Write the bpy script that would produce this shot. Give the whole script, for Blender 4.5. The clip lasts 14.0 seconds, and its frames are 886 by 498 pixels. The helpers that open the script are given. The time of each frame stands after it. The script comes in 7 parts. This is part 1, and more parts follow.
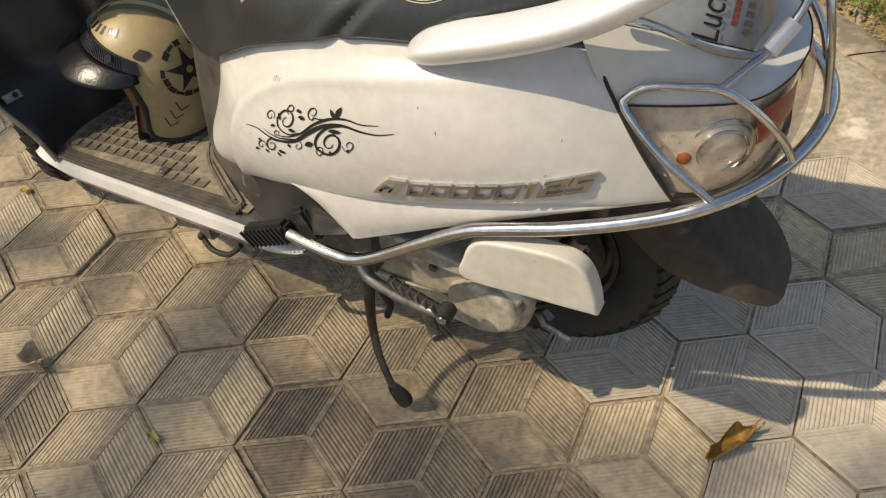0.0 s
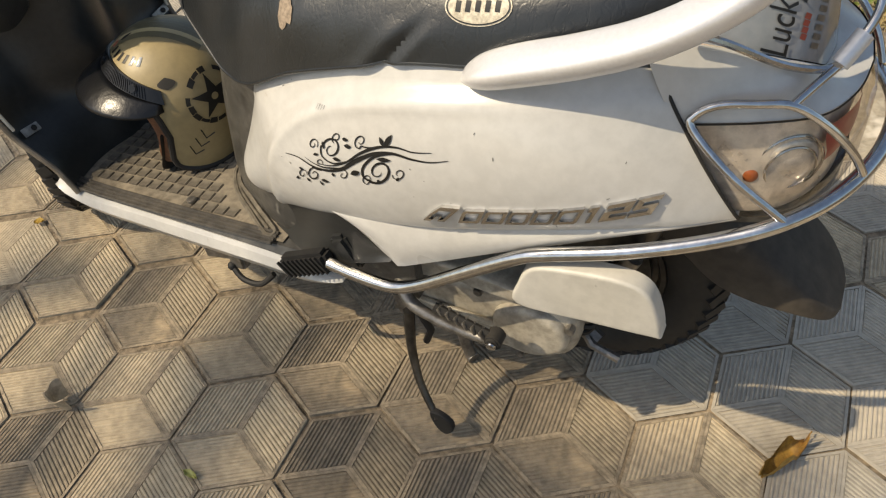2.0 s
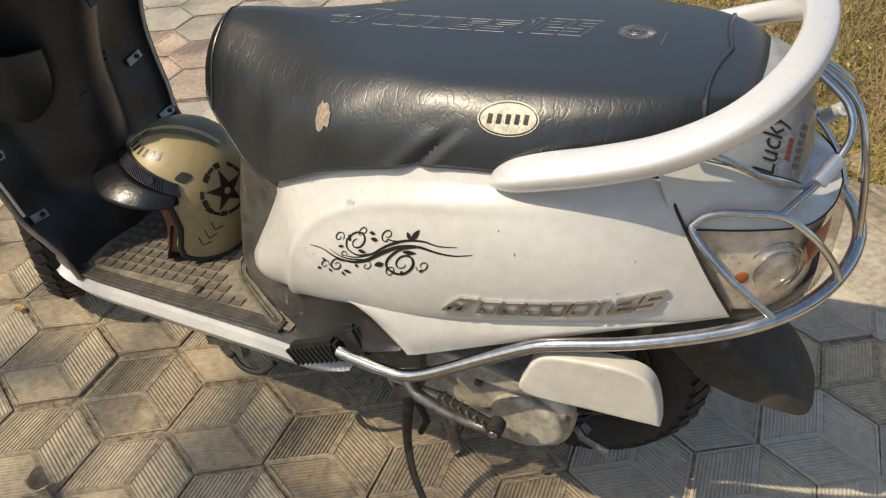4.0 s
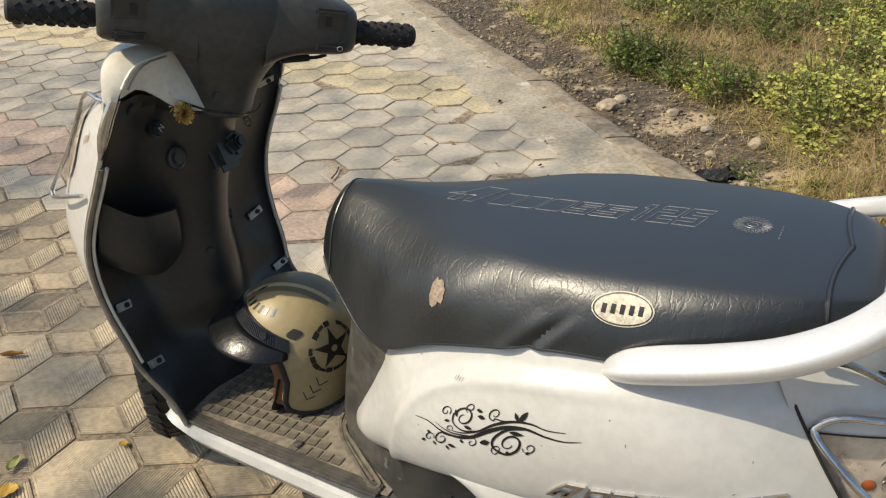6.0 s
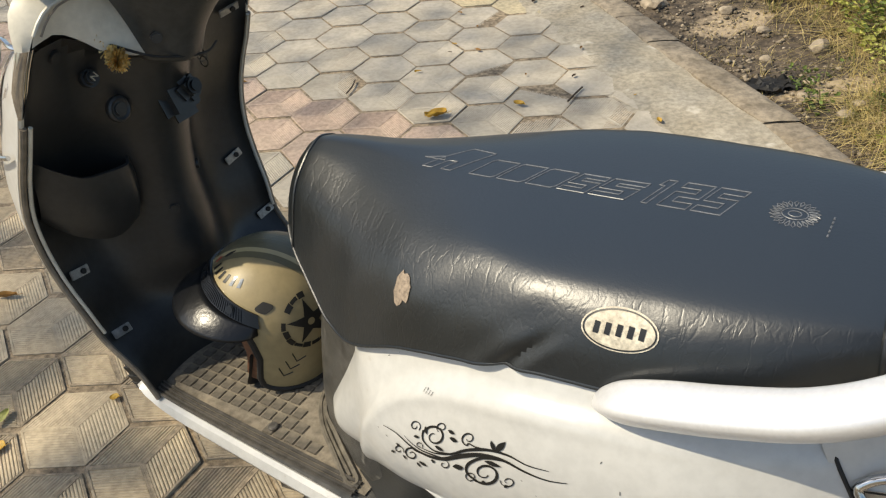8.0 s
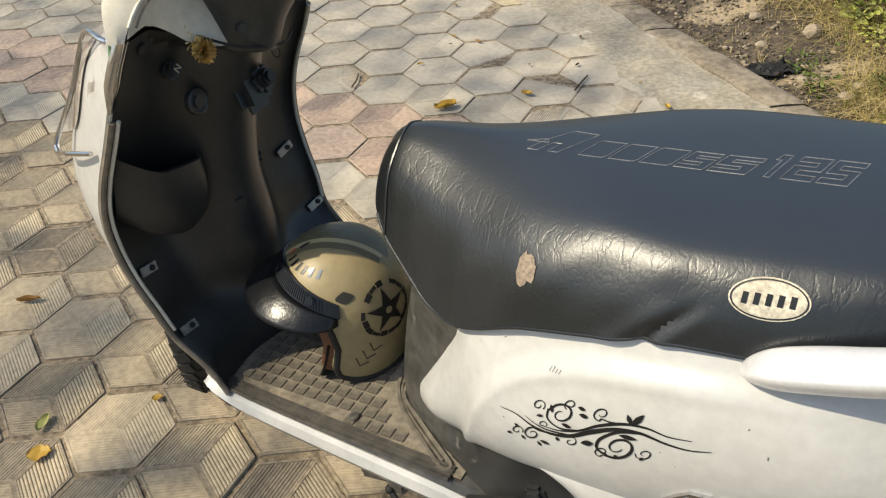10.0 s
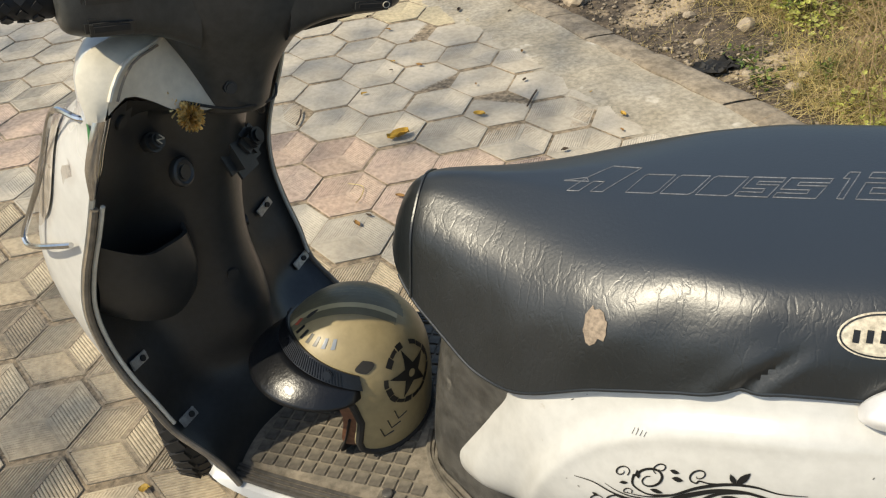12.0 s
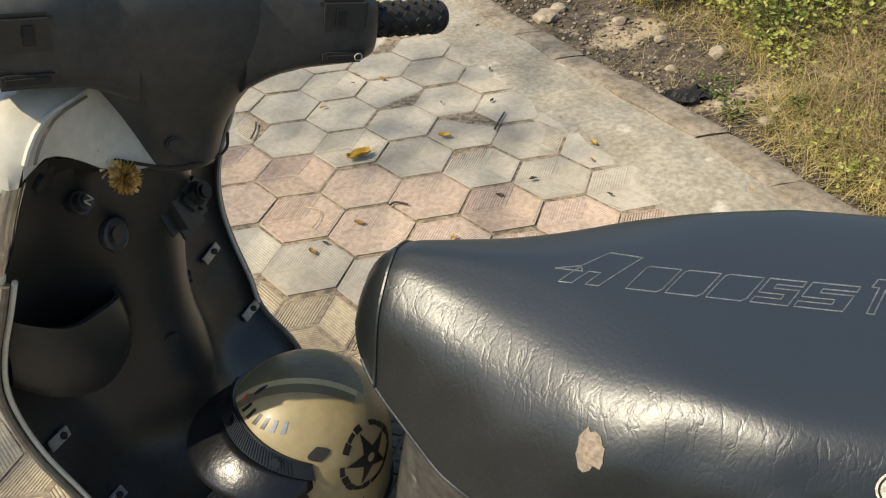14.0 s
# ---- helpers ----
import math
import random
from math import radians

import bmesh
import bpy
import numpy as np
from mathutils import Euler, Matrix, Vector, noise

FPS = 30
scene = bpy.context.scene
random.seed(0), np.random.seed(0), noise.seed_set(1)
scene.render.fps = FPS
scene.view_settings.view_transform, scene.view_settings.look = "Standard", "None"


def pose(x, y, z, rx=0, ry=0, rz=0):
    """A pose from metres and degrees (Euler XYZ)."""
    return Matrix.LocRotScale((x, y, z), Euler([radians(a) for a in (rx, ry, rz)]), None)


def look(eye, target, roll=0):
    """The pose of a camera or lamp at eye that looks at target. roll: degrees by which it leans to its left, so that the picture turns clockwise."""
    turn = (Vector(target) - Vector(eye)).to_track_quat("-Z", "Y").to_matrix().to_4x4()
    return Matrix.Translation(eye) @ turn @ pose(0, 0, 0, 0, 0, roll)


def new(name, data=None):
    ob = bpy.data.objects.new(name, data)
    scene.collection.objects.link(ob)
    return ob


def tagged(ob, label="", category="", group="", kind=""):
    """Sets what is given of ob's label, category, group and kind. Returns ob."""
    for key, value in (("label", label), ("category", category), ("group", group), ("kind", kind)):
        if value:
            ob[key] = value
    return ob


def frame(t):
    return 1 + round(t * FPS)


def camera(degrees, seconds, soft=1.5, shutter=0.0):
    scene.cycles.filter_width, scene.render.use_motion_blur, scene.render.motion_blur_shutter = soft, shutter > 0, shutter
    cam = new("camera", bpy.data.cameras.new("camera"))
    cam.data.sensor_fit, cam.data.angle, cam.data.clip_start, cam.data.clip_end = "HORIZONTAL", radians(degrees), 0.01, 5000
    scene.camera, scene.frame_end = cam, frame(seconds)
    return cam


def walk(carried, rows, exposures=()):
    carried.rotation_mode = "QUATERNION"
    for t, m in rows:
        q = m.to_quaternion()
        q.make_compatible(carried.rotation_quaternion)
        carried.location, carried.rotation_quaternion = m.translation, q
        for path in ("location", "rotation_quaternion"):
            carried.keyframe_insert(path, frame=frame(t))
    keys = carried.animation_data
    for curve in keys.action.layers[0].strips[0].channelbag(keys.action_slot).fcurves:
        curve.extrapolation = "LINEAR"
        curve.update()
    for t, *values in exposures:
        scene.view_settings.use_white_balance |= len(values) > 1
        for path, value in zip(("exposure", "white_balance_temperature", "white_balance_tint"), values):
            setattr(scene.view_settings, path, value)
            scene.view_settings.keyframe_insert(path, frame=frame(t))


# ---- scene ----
cam = camera(57.0, 14.0, soft=1.2)
PATH = [
    (0, (0.256, -0.936, 1.182), (0.268, 0.437, -0.272), -6.3),
    (0.5, (0.239, -0.917, 1.188), (0.247, 0.459, -0.263), -8.0),
    (1, (0.213, -0.9, 1.189), (0.213, 0.479, -0.26), -8.7),
    (1.5, (0.197, -0.89, 1.185), (0.206, 0.495, -0.257), -8.6),
    (2, (0.186, -0.889, 1.185), (0.222, 0.491, -0.262), -7.7),
    (2.2, (0.183, -0.891, 1.187), (0.229, 0.49, -0.259), -7.5),
    (4.3, (0.075, -0.979, 1.245), (0.313, 0.625, 0.074), -1.2),
    (4.5, (0.081, -1.008, 1.263), (0.281, 0.645, 0.154), -0.5),
    (5, (0.083, -1.035, 1.279), (0.123, 0.663, 0.223), -1.8),
    (5.5, (0.065, -0.972, 1.286), (0.056, 0.764, 0.294), -1.9),
    (6, (0.051, -0.92, 1.286), (0.099, 0.815, 0.293), -2.4),
    (6.5, (0.064, -0.871, 1.283), (0.154, 0.838, 0.247), -2.4),
    (7, (0.124, -0.779, 1.281), (0.162, 0.911, 0.213), -2.6),
    (7.5, (0.161, -0.718, 1.272), (0.119, 0.916, 0.119), -3.3),
    (8, (0.151, -0.701, 1.273), (0.062, 0.89, 0.064), -5.3),
    (8.5, (0.134, -0.715, 1.28), (-0.033, 0.866, 0.066), -6.6),
    (8.7, (0.121, -0.72, 1.278), (-0.086, 0.854, 0.063), -6.5),
    (10.8, (-0.075, -0.685, 1.279), (0.053, 0.891, 0.055), -4.8),
    (11, (-0.071, -0.655, 1.277), (0.056, 0.923, 0.056), -5.2),
    (11.5, (-0.079, -0.614, 1.274), (0.056, 0.971, 0.062), -5.8),
    (12, (-0.141, -0.593, 1.276), (0.046, 0.988, 0.066), -7.5),
    (12.5, (-0.195, -0.579, 1.276), (0.127, 0.975, 0.059), -6.0),
    (13, (-0.225, -0.571, 1.282), (0.207, 0.955, 0.065), -4.2),
    (13.5, (-0.19, -0.52, 1.283), (0.278, 0.999, 0.069), -2.9),
    (14, (-0.132, -0.441, 1.282), (0.166, 1.111, 0.057), -3.1),
]
walk(cam, [(t, look(eye, target, roll)) for t, eye, target, roll in PATH], exposures=[(0.0, 0.09, 6660, 8), (4.5, 0.10, 6310, 7), (6.5, 0.11, 6130, 6), (14.0, 0.15, 6060, 5)])

# ---------- world, sun, exposure ----------
SUN_EL, SUN_FROM = 50.0, 189.0          # degrees; where the light comes from, counter-clockwise from +x
world = bpy.data.worlds.new("world")
scene.world = world
world.use_nodes = True
wn = world.node_tree
sky = wn.nodes.new("ShaderNodeTexSky")
sky.sky_type = "NISHITA"
sky.sun_disc = False
sky.dust_density, sky.air_density = 2.2, 1.1
sky.sun_elevation = radians(SUN_EL)
sky.sun_rotation = radians(90 - SUN_FROM)
haze = wn.nodes.new("ShaderNodeHueSaturation")
haze.inputs["Saturation"].default_value = 0.90
haze.inputs["Value"].default_value = 0.98
wn.links.new(sky.outputs[0], haze.inputs["Color"])
wn.links.new(haze.outputs[0], wn.nodes["Background"].inputs[0])
wn.nodes["Background"].inputs[1].default_value = 0.132
sun = new("sun", bpy.data.lights.new("sun", "SUN"))
sun.data.energy, sun.data.angle, sun.data.color = 4.65, radians(0.55), (1.0, 0.83, 0.60)
sd = Vector((math.cos(radians(SUN_FROM)) * math.cos(radians(SUN_EL)), math.sin(radians(SUN_FROM)) * math.cos(radians(SUN_EL)), math.sin(radians(SUN_EL))))
sun.matrix_world = look(sd * 30, (0, 0, 0))


# ---------- materials ----------
def material(name, color, rough=0.5, metal=0.0, second=None, fine=0.12, scale=30.0, big=3.0, bump=0.0, bump_scale=None, coat=0.0, spot=None, spot_at=0.62, spot_scale=12.0, random_hue=0.0, rough_var=0.08, coord="Object"):
    """A principled material: base colour varied at two scales, optional stains of a second colour, bump and uneven gloss."""
    m = bpy.data.materials.new(name)
    m.use_nodes = True
    t = m.node_tree
    b = t.nodes["Principled BSDF"]
    b.inputs["Metallic"].default_value = metal
    b.inputs["Coat Weight"].default_value = coat
    b.inputs["Coat Roughness"].default_value = 0.08
    tc = t.nodes.new("ShaderNodeTexCoord")

    def noise_node(s, detail=6.0, rough_=0.6):
        n = t.nodes.new("ShaderNodeTexNoise")
        n.inputs["Scale"].default_value = s
        n.inputs["Detail"].default_value = detail
        n.inputs["Roughness"].default_value = rough_
        t.links.new(tc.outputs[coord], n.inputs["Vector"])
        return n

    def mix(kind, fac, a, c):
        n = t.nodes.new("ShaderNodeMix")
        n.data_type, n.blend_type = "RGBA", kind
        for sock, v in ((n.inputs[0], fac), (n.inputs[6], a), (n.inputs[7], c)):
            if hasattr(v, "is_linked"):
                t.links.new(v, sock)
            elif isinstance(v, (int, float)):
                sock.default_value = v
            else:
                sock.default_value = (*v, 1.0) if len(v) == 3 else v
        return n.outputs[2]

    def ramp(src, lo, hi):
        n = t.nodes.new("ShaderNodeMapRange")
        n.inputs["From Min"].default_value, n.inputs["From Max"].default_value = lo, hi
        t.links.new(src, n.inputs["Value"])
        return n.outputs[0]

    grain, broad = noise_node(scale), noise_node(big, 3.0)
    second = second or tuple(c * 0.72 for c in color)
    col = mix("MIX", ramp(broad.outputs[0], 0.36, 0.66), color, second)
    dark = tuple(max(0.0, 1 - 2.2 * fine) for _ in range(3))
    col = mix("MULTIPLY", ramp(grain.outputs[0], 0.62, 0.36), col, dark)
    if spot:
        sn = noise_node(spot_scale, 4.0)
        col = mix("MIX", ramp(sn.outputs[0], spot_at, spot_at + 0.07), col, spot)
    if random_hue:
        oi = t.nodes.new("ShaderNodeObjectInfo")
        v = t.nodes.new("ShaderNodeMapRange")
        v.inputs["To Min"].default_value, v.inputs["To Max"].default_value = 1 - random_hue, 1 + random_hue
        t.links.new(oi.outputs["Random"], v.inputs["Value"])
        hs = t.nodes.new("ShaderNodeHueSaturation")
        t.links.new(v.outputs[0], hs.inputs["Value"])
        t.links.new(col, hs.inputs["Color"])
        col = hs.outputs[0]
    t.links.new(col, b.inputs["Base Color"])
    rn = t.nodes.new("ShaderNodeMapRange")
    rn.inputs["To Min"].default_value, rn.inputs["To Max"].default_value = max(0.02, rough - rough_var), min(1.0, rough + rough_var)
    t.links.new(broad.outputs[0], rn.inputs["Value"])
    t.links.new(rn.outputs[0], b.inputs["Roughness"])
    if bump:
        bn = noise_node(bump_scale or scale * 2, 5.0)
        bp = t.nodes.new("ShaderNodeBump")
        bp.inputs["Strength"].default_value = 1.0
        bp.inputs["Distance"].default_value = bump
        t.links.new(bn.outputs[0], bp.inputs["Height"])
        t.links.new(bp.outputs[0], b.inputs["Normal"])
    return m


M = {
    "white": material("white_paint", (0.56, 0.553, 0.528), 0.30, second=(0.525, 0.515, 0.485), fine=0.04, scale=60, big=5, coat=0.35, spot=(0.40, 0.365, 0.31), spot_at=0.72, spot_scale=34),
    "silver": material("silver_paint", (0.72, 0.715, 0.715), 0.34, 0.35, second=(0.68, 0.67, 0.66), fine=0.03, scale=220, big=6, coat=0.25),
    "chrome": material("chrome", (0.72, 0.71, 0.70), 0.13, 1.0, fine=0.08, scale=120, big=14, spot=(0.34, 0.27, 0.2), spot_at=0.70, spot_scale=40),
    "steel": material("dull_steel", (0.36, 0.34, 0.31), 0.42, 0.8, fine=0.2, scale=80, big=12),
    "vinyl": material("black_vinyl", (0.008, 0.0102, 0.0112), 0.37, second=(0.012, 0.0140, 0.0158), fine=0.05, scale=120, big=6, bump=0.00022, bump_scale=260, rough_var=0.05),
    "pressed": material("pressed_vinyl", (0.19, 0.195, 0.205), 0.36, fine=0.2, scale=300, big=40),
    "plastic": material("black_plastic", (0.026, 0.0268, 0.026), 0.36, second=(0.035, 0.0350, 0.033), fine=0.1, scale=90, big=6, bump=0.0003, bump_scale=500, spot=(0.04, 0.037, 0.032), spot_at=0.70, spot_scale=9),
    "greyplastic": material("dusty_grey_plastic", (0.050, 0.049, 0.046), 0.33, second=(0.105, 0.100, 0.090), fine=0.2, scale=60, big=9, bump=0.0003, bump_scale=400, spot=(0.17, 0.16, 0.14), spot_at=0.64, spot_scale=26),
    "matsheet": material("worn_rubber", (0.125, 0.109, 0.084), 0.7, second=(0.175, 0.152, 0.115), fine=0.2, scale=60, big=9),
    "rubber": material("black_rubber", (0.012, 0.0115, 0.011), 0.7, second=(0.026, 0.0235, 0.02), fine=0.12, scale=90, big=12),
    "mat": material("dusty_rubber_mat", (0.215, 0.185, 0.138), 0.8, second=(0.27, 0.23, 0.17), fine=0.2, scale=70, big=8, bump=0.0006, bump_scale=300),
    "alloy": material("dusty_alloy", (0.52, 0.48, 0.40), 0.5, 0.2, second=(0.40, 0.36, 0.29), fine=0.2, scale=50, big=12),
    "khaki": material("khaki_paint", (0.35, 0.278, 0.142), 0.44, second=(0.30, 0.238, 0.12), fine=0.06, scale=60, big=6, coat=0.08),
    "olive": material("olive_paint", (0.17, 0.15, 0.085), 0.38, fine=0.06, scale=60, big=6),
    "gloss": material("gloss_black", (0.007, 0.0075, 0.009), 0.32, fine=0.02, coat=0.0, rough_var=0.12, bump=0.0016, bump_scale=26),
    "ink": material("black_sticker", (0.010, 0.010, 0.010), 0.4, fine=0.05),
    "tan": material("tan_leather", (0.20, 0.085, 0.04), 0.6, fine=0.2, scale=150),
    "label": material("cream_label", (0.72, 0.66, 0.52), 0.45, second=(0.6, 0.53, 0.4), fine=0.2, scale=200, big=30),
    "foam": material("bare_backing", (0.34, 0.27, 0.20), 0.9, fine=0.2, scale=200, big=40),
    "paver": material("concrete_paver", (0.315, 0.257, 0.178), 0.88, second=(0.24, 0.197, 0.138), fine=0.16, scale=60, big=7, bump=0.0012, bump_scale=120, random_hue=0.20, spot=(0.38, 0.30, 0.195), spot_at=0.60, spot_scale=5),
    "pink": material("pink_paver", (0.54, 0.405, 0.31), 0.88, second=(0.475, 0.37, 0.285), fine=0.14, scale=60, big=6, bump=0.001, bump_scale=120, random_hue=0.08),
    "yellow": material("yellow_paver", (0.52, 0.44, 0.28), 0.88, second=(0.46, 0.39, 0.26), fine=0.14, scale=60, big=6, bump=0.001, bump_scale=120, random_hue=0.08),
    "groove": material("dark_groove", (0.21, 0.17, 0.118), 0.95, second=(0.16, 0.13, 0.09), fine=0.25, scale=60, big=9),
    "margin": material("dusty_paver_margin", (0.42, 0.338, 0.230), 0.92, second=(0.33, 0.268, 0.186), fine=0.22, scale=70, big=8, bump=0.0012, bump_scale=140, random_hue=0.08),
    "oldpaver": material("old_smooth_paver", (0.50, 0.445, 0.355), 0.88, second=(0.42, 0.372, 0.292), fine=0.09, scale=45, big=6, bump=0.0012, bump_scale=90, random_hue=0.12, spot=(0.36, 0.31, 0.24), spot_at=0.62, spot_scale=7),
    "fender": material("dusty_beige_plastic", (0.40, 0.345, 0.26), 0.6, second=(0.31, 0.265, 0.195), fine=0.15, scale=50, big=9),
    "darksteel": material("dark_painted_steel", (0.05, 0.047, 0.042), 0.32, 0.6, second=(0.12, 0.105, 0.085), fine=0.2, scale=80, big=14),
    "sandpaver": material("sand_covered_paver", (0.51, 0.42, 0.287), 0.92, second=(0.43, 0.355, 0.245), fine=0.12, scale=50, big=5, bump=0.0012, bump_scale=110, random_hue=0.10),
    "barplastic": material("dull_grey_plastic", (0.048, 0.049, 0.045), 0.42, second=(0.066, 0.062, 0.054), fine=0.12, scale=90, big=7, bump=0.0002, bump_scale=500, spot=(0.058, 0.054, 0.047), spot_at=0.68, spot_scale=18),
    "flap": material("dusty_black_flap", (0.040, 0.033, 0.026), 0.72, second=(0.075, 0.062, 0.046), fine=0.15, scale=50, big=8, spot=(0.15, 0.125, 0.095), spot_at=0.60, spot_scale=9),
    "softgroove": material("sandy_groove", (0.30, 0.245, 0.165), 0.95, second=(0.235, 0.19, 0.13), fine=0.2, scale=60, big=9),
    "trim": material("tan_edge_trim", (0.27, 0.225, 0.165), 0.55, second=(0.20, 0.165, 0.12), fine=0.15, scale=60, big=12),
    "sand": material("joint_sand", (0.40, 0.31, 0.20), 0.95, second=(0.30, 0.235, 0.155), fine=0.3, scale=60, big=12, bump=0.004, bump_scale=80),
    "concrete": material("rough_concrete", (0.45, 0.40, 0.31), 0.9, second=(0.34, 0.295, 0.215), fine=0.16, scale=60, big=5, bump=0.002, bump_scale=60, spot=(0.56, 0.51, 0.42), spot_at=0.60, spot_scale=6),
    "chipped": material("chipped_white_cover", (0.56, 0.54, 0.485), 0.42, second=(0.50, 0.48, 0.425), fine=0.05, scale=60, big=10, spot=(0.16, 0.145, 0.12), spot_at=0.70, spot_scale=26),
    "matrim": material("dark_mat_rim", (0.060, 0.055, 0.048), 0.6, second=(0.115, 0.10, 0.078), fine=0.2, scale=70, big=10),
    "tab": material("bare_steel_tab", (0.55, 0.53, 0.48), 0.38, 0.5, fine=0.15, scale=120, big=20),
    "kerb": material("worn_kerb", (0.34, 0.285, 0.21), 0.93, second=(0.25, 0.205, 0.145), fine=0.2, scale=45, big=7, bump=0.003, bump_scale=50, spot=(0.17, 0.14, 0.10), spot_at=0.61, spot_scale=9, random_hue=0.07),
    "orange": material("orange_sticker", (0.75, 0.28, 0.07), 0.4, fine=0.1),
    "green": material("green_sticker", (0.05, 0.22, 0.07), 0.4, fine=0.1),
    "pale": material("pale_khaki_stripe", (0.50, 0.42, 0.23), 0.35, fine=0.06),
    "gold": material("gold_tinsel", (0.95, 0.62, 0.15), 0.30, 0.35, second=(0.95, 0.76, 0.36), fine=0.2, scale=300, big=200),
    "lens": material("clear_lens", (0.93, 0.90, 0.86), 0.06, fine=0.03, scale=60),
    "reflector": material("lamp_reflector", (0.93, 0.88, 0.79), 0.30, 0.45, fine=0.2, scale=60, big=30),
    "red": material("red_filter", (0.45, 0.09, 0.05), 0.3, fine=0.1),
    "amber": material("amber_bulb", (0.40, 0.11, 0.025), 0.3, fine=0.1),
    "smoke": material("glossy_grey_visor", (0.33, 0.34, 0.35), 0.12, second=(0.24, 0.26, 0.28), fine=0.06, scale=40, big=18, coat=0.5),
    "dusty2": material("chipped_white_plastic", (0.72, 0.67, 0.55), 0.42, second=(0.62, 0.575, 0.465), fine=0.06, scale=60, big=12, spot=(0.30, 0.27, 0.22), spot_at=0.73, spot_scale=30),
    "gravel": material("gravel", (0.34, 0.28, 0.20), 0.9, second=(0.19, 0.155, 0.112), fine=0.2, scale=40, big=14),
    "straw": material("dry_straw", (0.86, 0.70, 0.31), 0.8, second=(0.64, 0.51, 0.20), fine=0.2, scale=30, big=5),
    "tangle": material("dead_stem", (0.26, 0.175, 0.085), 0.85, second=(0.42, 0.30, 0.15), fine=0.2, scale=30, big=6),
    "grass": material("green_grass", (0.24, 0.29, 0.06), 0.7, second=(0.36, 0.34, 0.09), fine=0.2, scale=30, big=4),
    "leaf": material("green_leaf", (0.13, 0.20, 0.035), 0.5, second=(0.22, 0.27, 0.05), fine=0.15, scale=40, big=9),
    "leaf_bright": material("yellow_green_leaf", (0.66, 0.66, 0.16), 0.5, second=(0.46, 0.51, 0.10), fine=0.12, scale=40, big=7),
    "stem": material("weed_stem", (0.16, 0.13, 0.06), 0.8, fine=0.2),
    "leaf_dry": material("dry_leaf", (0.38, 0.20, 0.035), 0.7, second=(0.18, 0.085, 0.025), fine=0.2, scale=60, big=26),
    "leaf_yellow": material("yellow_leaf", (0.60, 0.38, 0.035), 0.6, second=(0.42, 0.24, 0.03), fine=0.15, scale=60, big=40),
    "leaf_curled": material("curled_leaf", (0.50, 0.29, 0.045), 0.65, second=(0.24, 0.115, 0.022), fine=0.2, scale=80, big=30),
    "leaf_green": material("pale_leaf", (0.42, 0.42, 0.12), 0.6, fine=0.15, scale=60, big=40),
    "twig": material("dry_twig", (0.09, 0.06, 0.035), 0.85, fine=0.2),
    "clay": material("beige_clay", (0.56, 0.45, 0.31), 0.9, second=(0.47, 0.375, 0.25), fine=0.2, scale=60, big=20),
    "bark": material("bark", (0.13, 0.10, 0.07), 0.9, fine=0.3, scale=30, big=5, bump=0.01),
    "soil": material("dry_soil", (0.155, 0.118, 0.080), 0.95, second=(0.085, 0.066, 0.046), fine=0.35, scale=30, big=2.6, bump=0.02, bump_scale=28, spot=(0.38, 0.30, 0.20), spot_at=0.54, spot_scale=3.2),
}


# each stone and leaf of a heap has a tone of its own
for key, lo_, hi_ in (("leaf", 0.55, 1.35), ("leaf_bright", 0.55, 1.2), ("grass", 0.6, 1.3), ("straw", 0.6, 1.15), ("gravel", 0.35, 1.5)):
    it = M[key].node_tree
    ib, ig, im, ih = it.nodes["Principled BSDF"], it.nodes.new("ShaderNodeNewGeometry"), it.nodes.new("ShaderNodeMapRange"), it.nodes.new("ShaderNodeHueSaturation")
    im.inputs["To Min"].default_value, im.inputs["To Max"].default_value = lo_, hi_
    it.links.new(ig.outputs["Random Per Island"], im.inputs["Value"])
    it.links.new(im.outputs[0], ih.inputs["Value"])
    it.links.new(ib.inputs["Base Color"].links[0].from_socket, ih.inputs["Color"])
    it.links.new(ih.outputs[0], ib.inputs["Base Color"])

# leaves let some light through
for key in ("leaf", "leaf_bright", "grass", "straw"):
    lt_ = M[key].node_tree
    bsdf_, tl, mx = lt_.nodes["Principled BSDF"], lt_.nodes.new("ShaderNodeBsdfTranslucent"), lt_.nodes.new("ShaderNodeMixShader")
    lt_.links.new(bsdf_.inputs["Base Color"].links[0].from_socket, tl.inputs["Color"])
    mx.inputs[0].default_value = 0.38
    lt_.links.new(bsdf_.outputs[0], mx.inputs[1])
    lt_.links.new(tl.outputs[0], mx.inputs[2])
    lt_.links.new(mx.outputs[0], next(n for n in lt_.nodes if n.bl_idname == "ShaderNodeOutputMaterial").inputs["Surface"])

# fine wrinkles across the vinyl, over a leather grain
vt = M["vinyl"].node_tree
vmap = vt.nodes.new("ShaderNodeMapping")
vmap.inputs["Rotation"].default_value = (0.0, 0.5, 0.0)
vmap.inputs["Scale"].default_value = (1.0, 0.45, 0.45)
vtc = vt.nodes.new("ShaderNodeTexCoord")
vn = vt.nodes.new("ShaderNodeTexNoise")
vn.inputs["Scale"].default_value, vn.inputs["Detail"].default_value, vn.inputs["Distortion"].default_value = 75.0, 3.0, 1.2
vb = vt.nodes.new("ShaderNodeBump")
vb.inputs["Distance"].default_value = 0.000125
vt.links.new(vtc.outputs["Object"], vmap.inputs["Vector"])
vt.links.new(vmap.outputs[0], vn.inputs["Vector"])
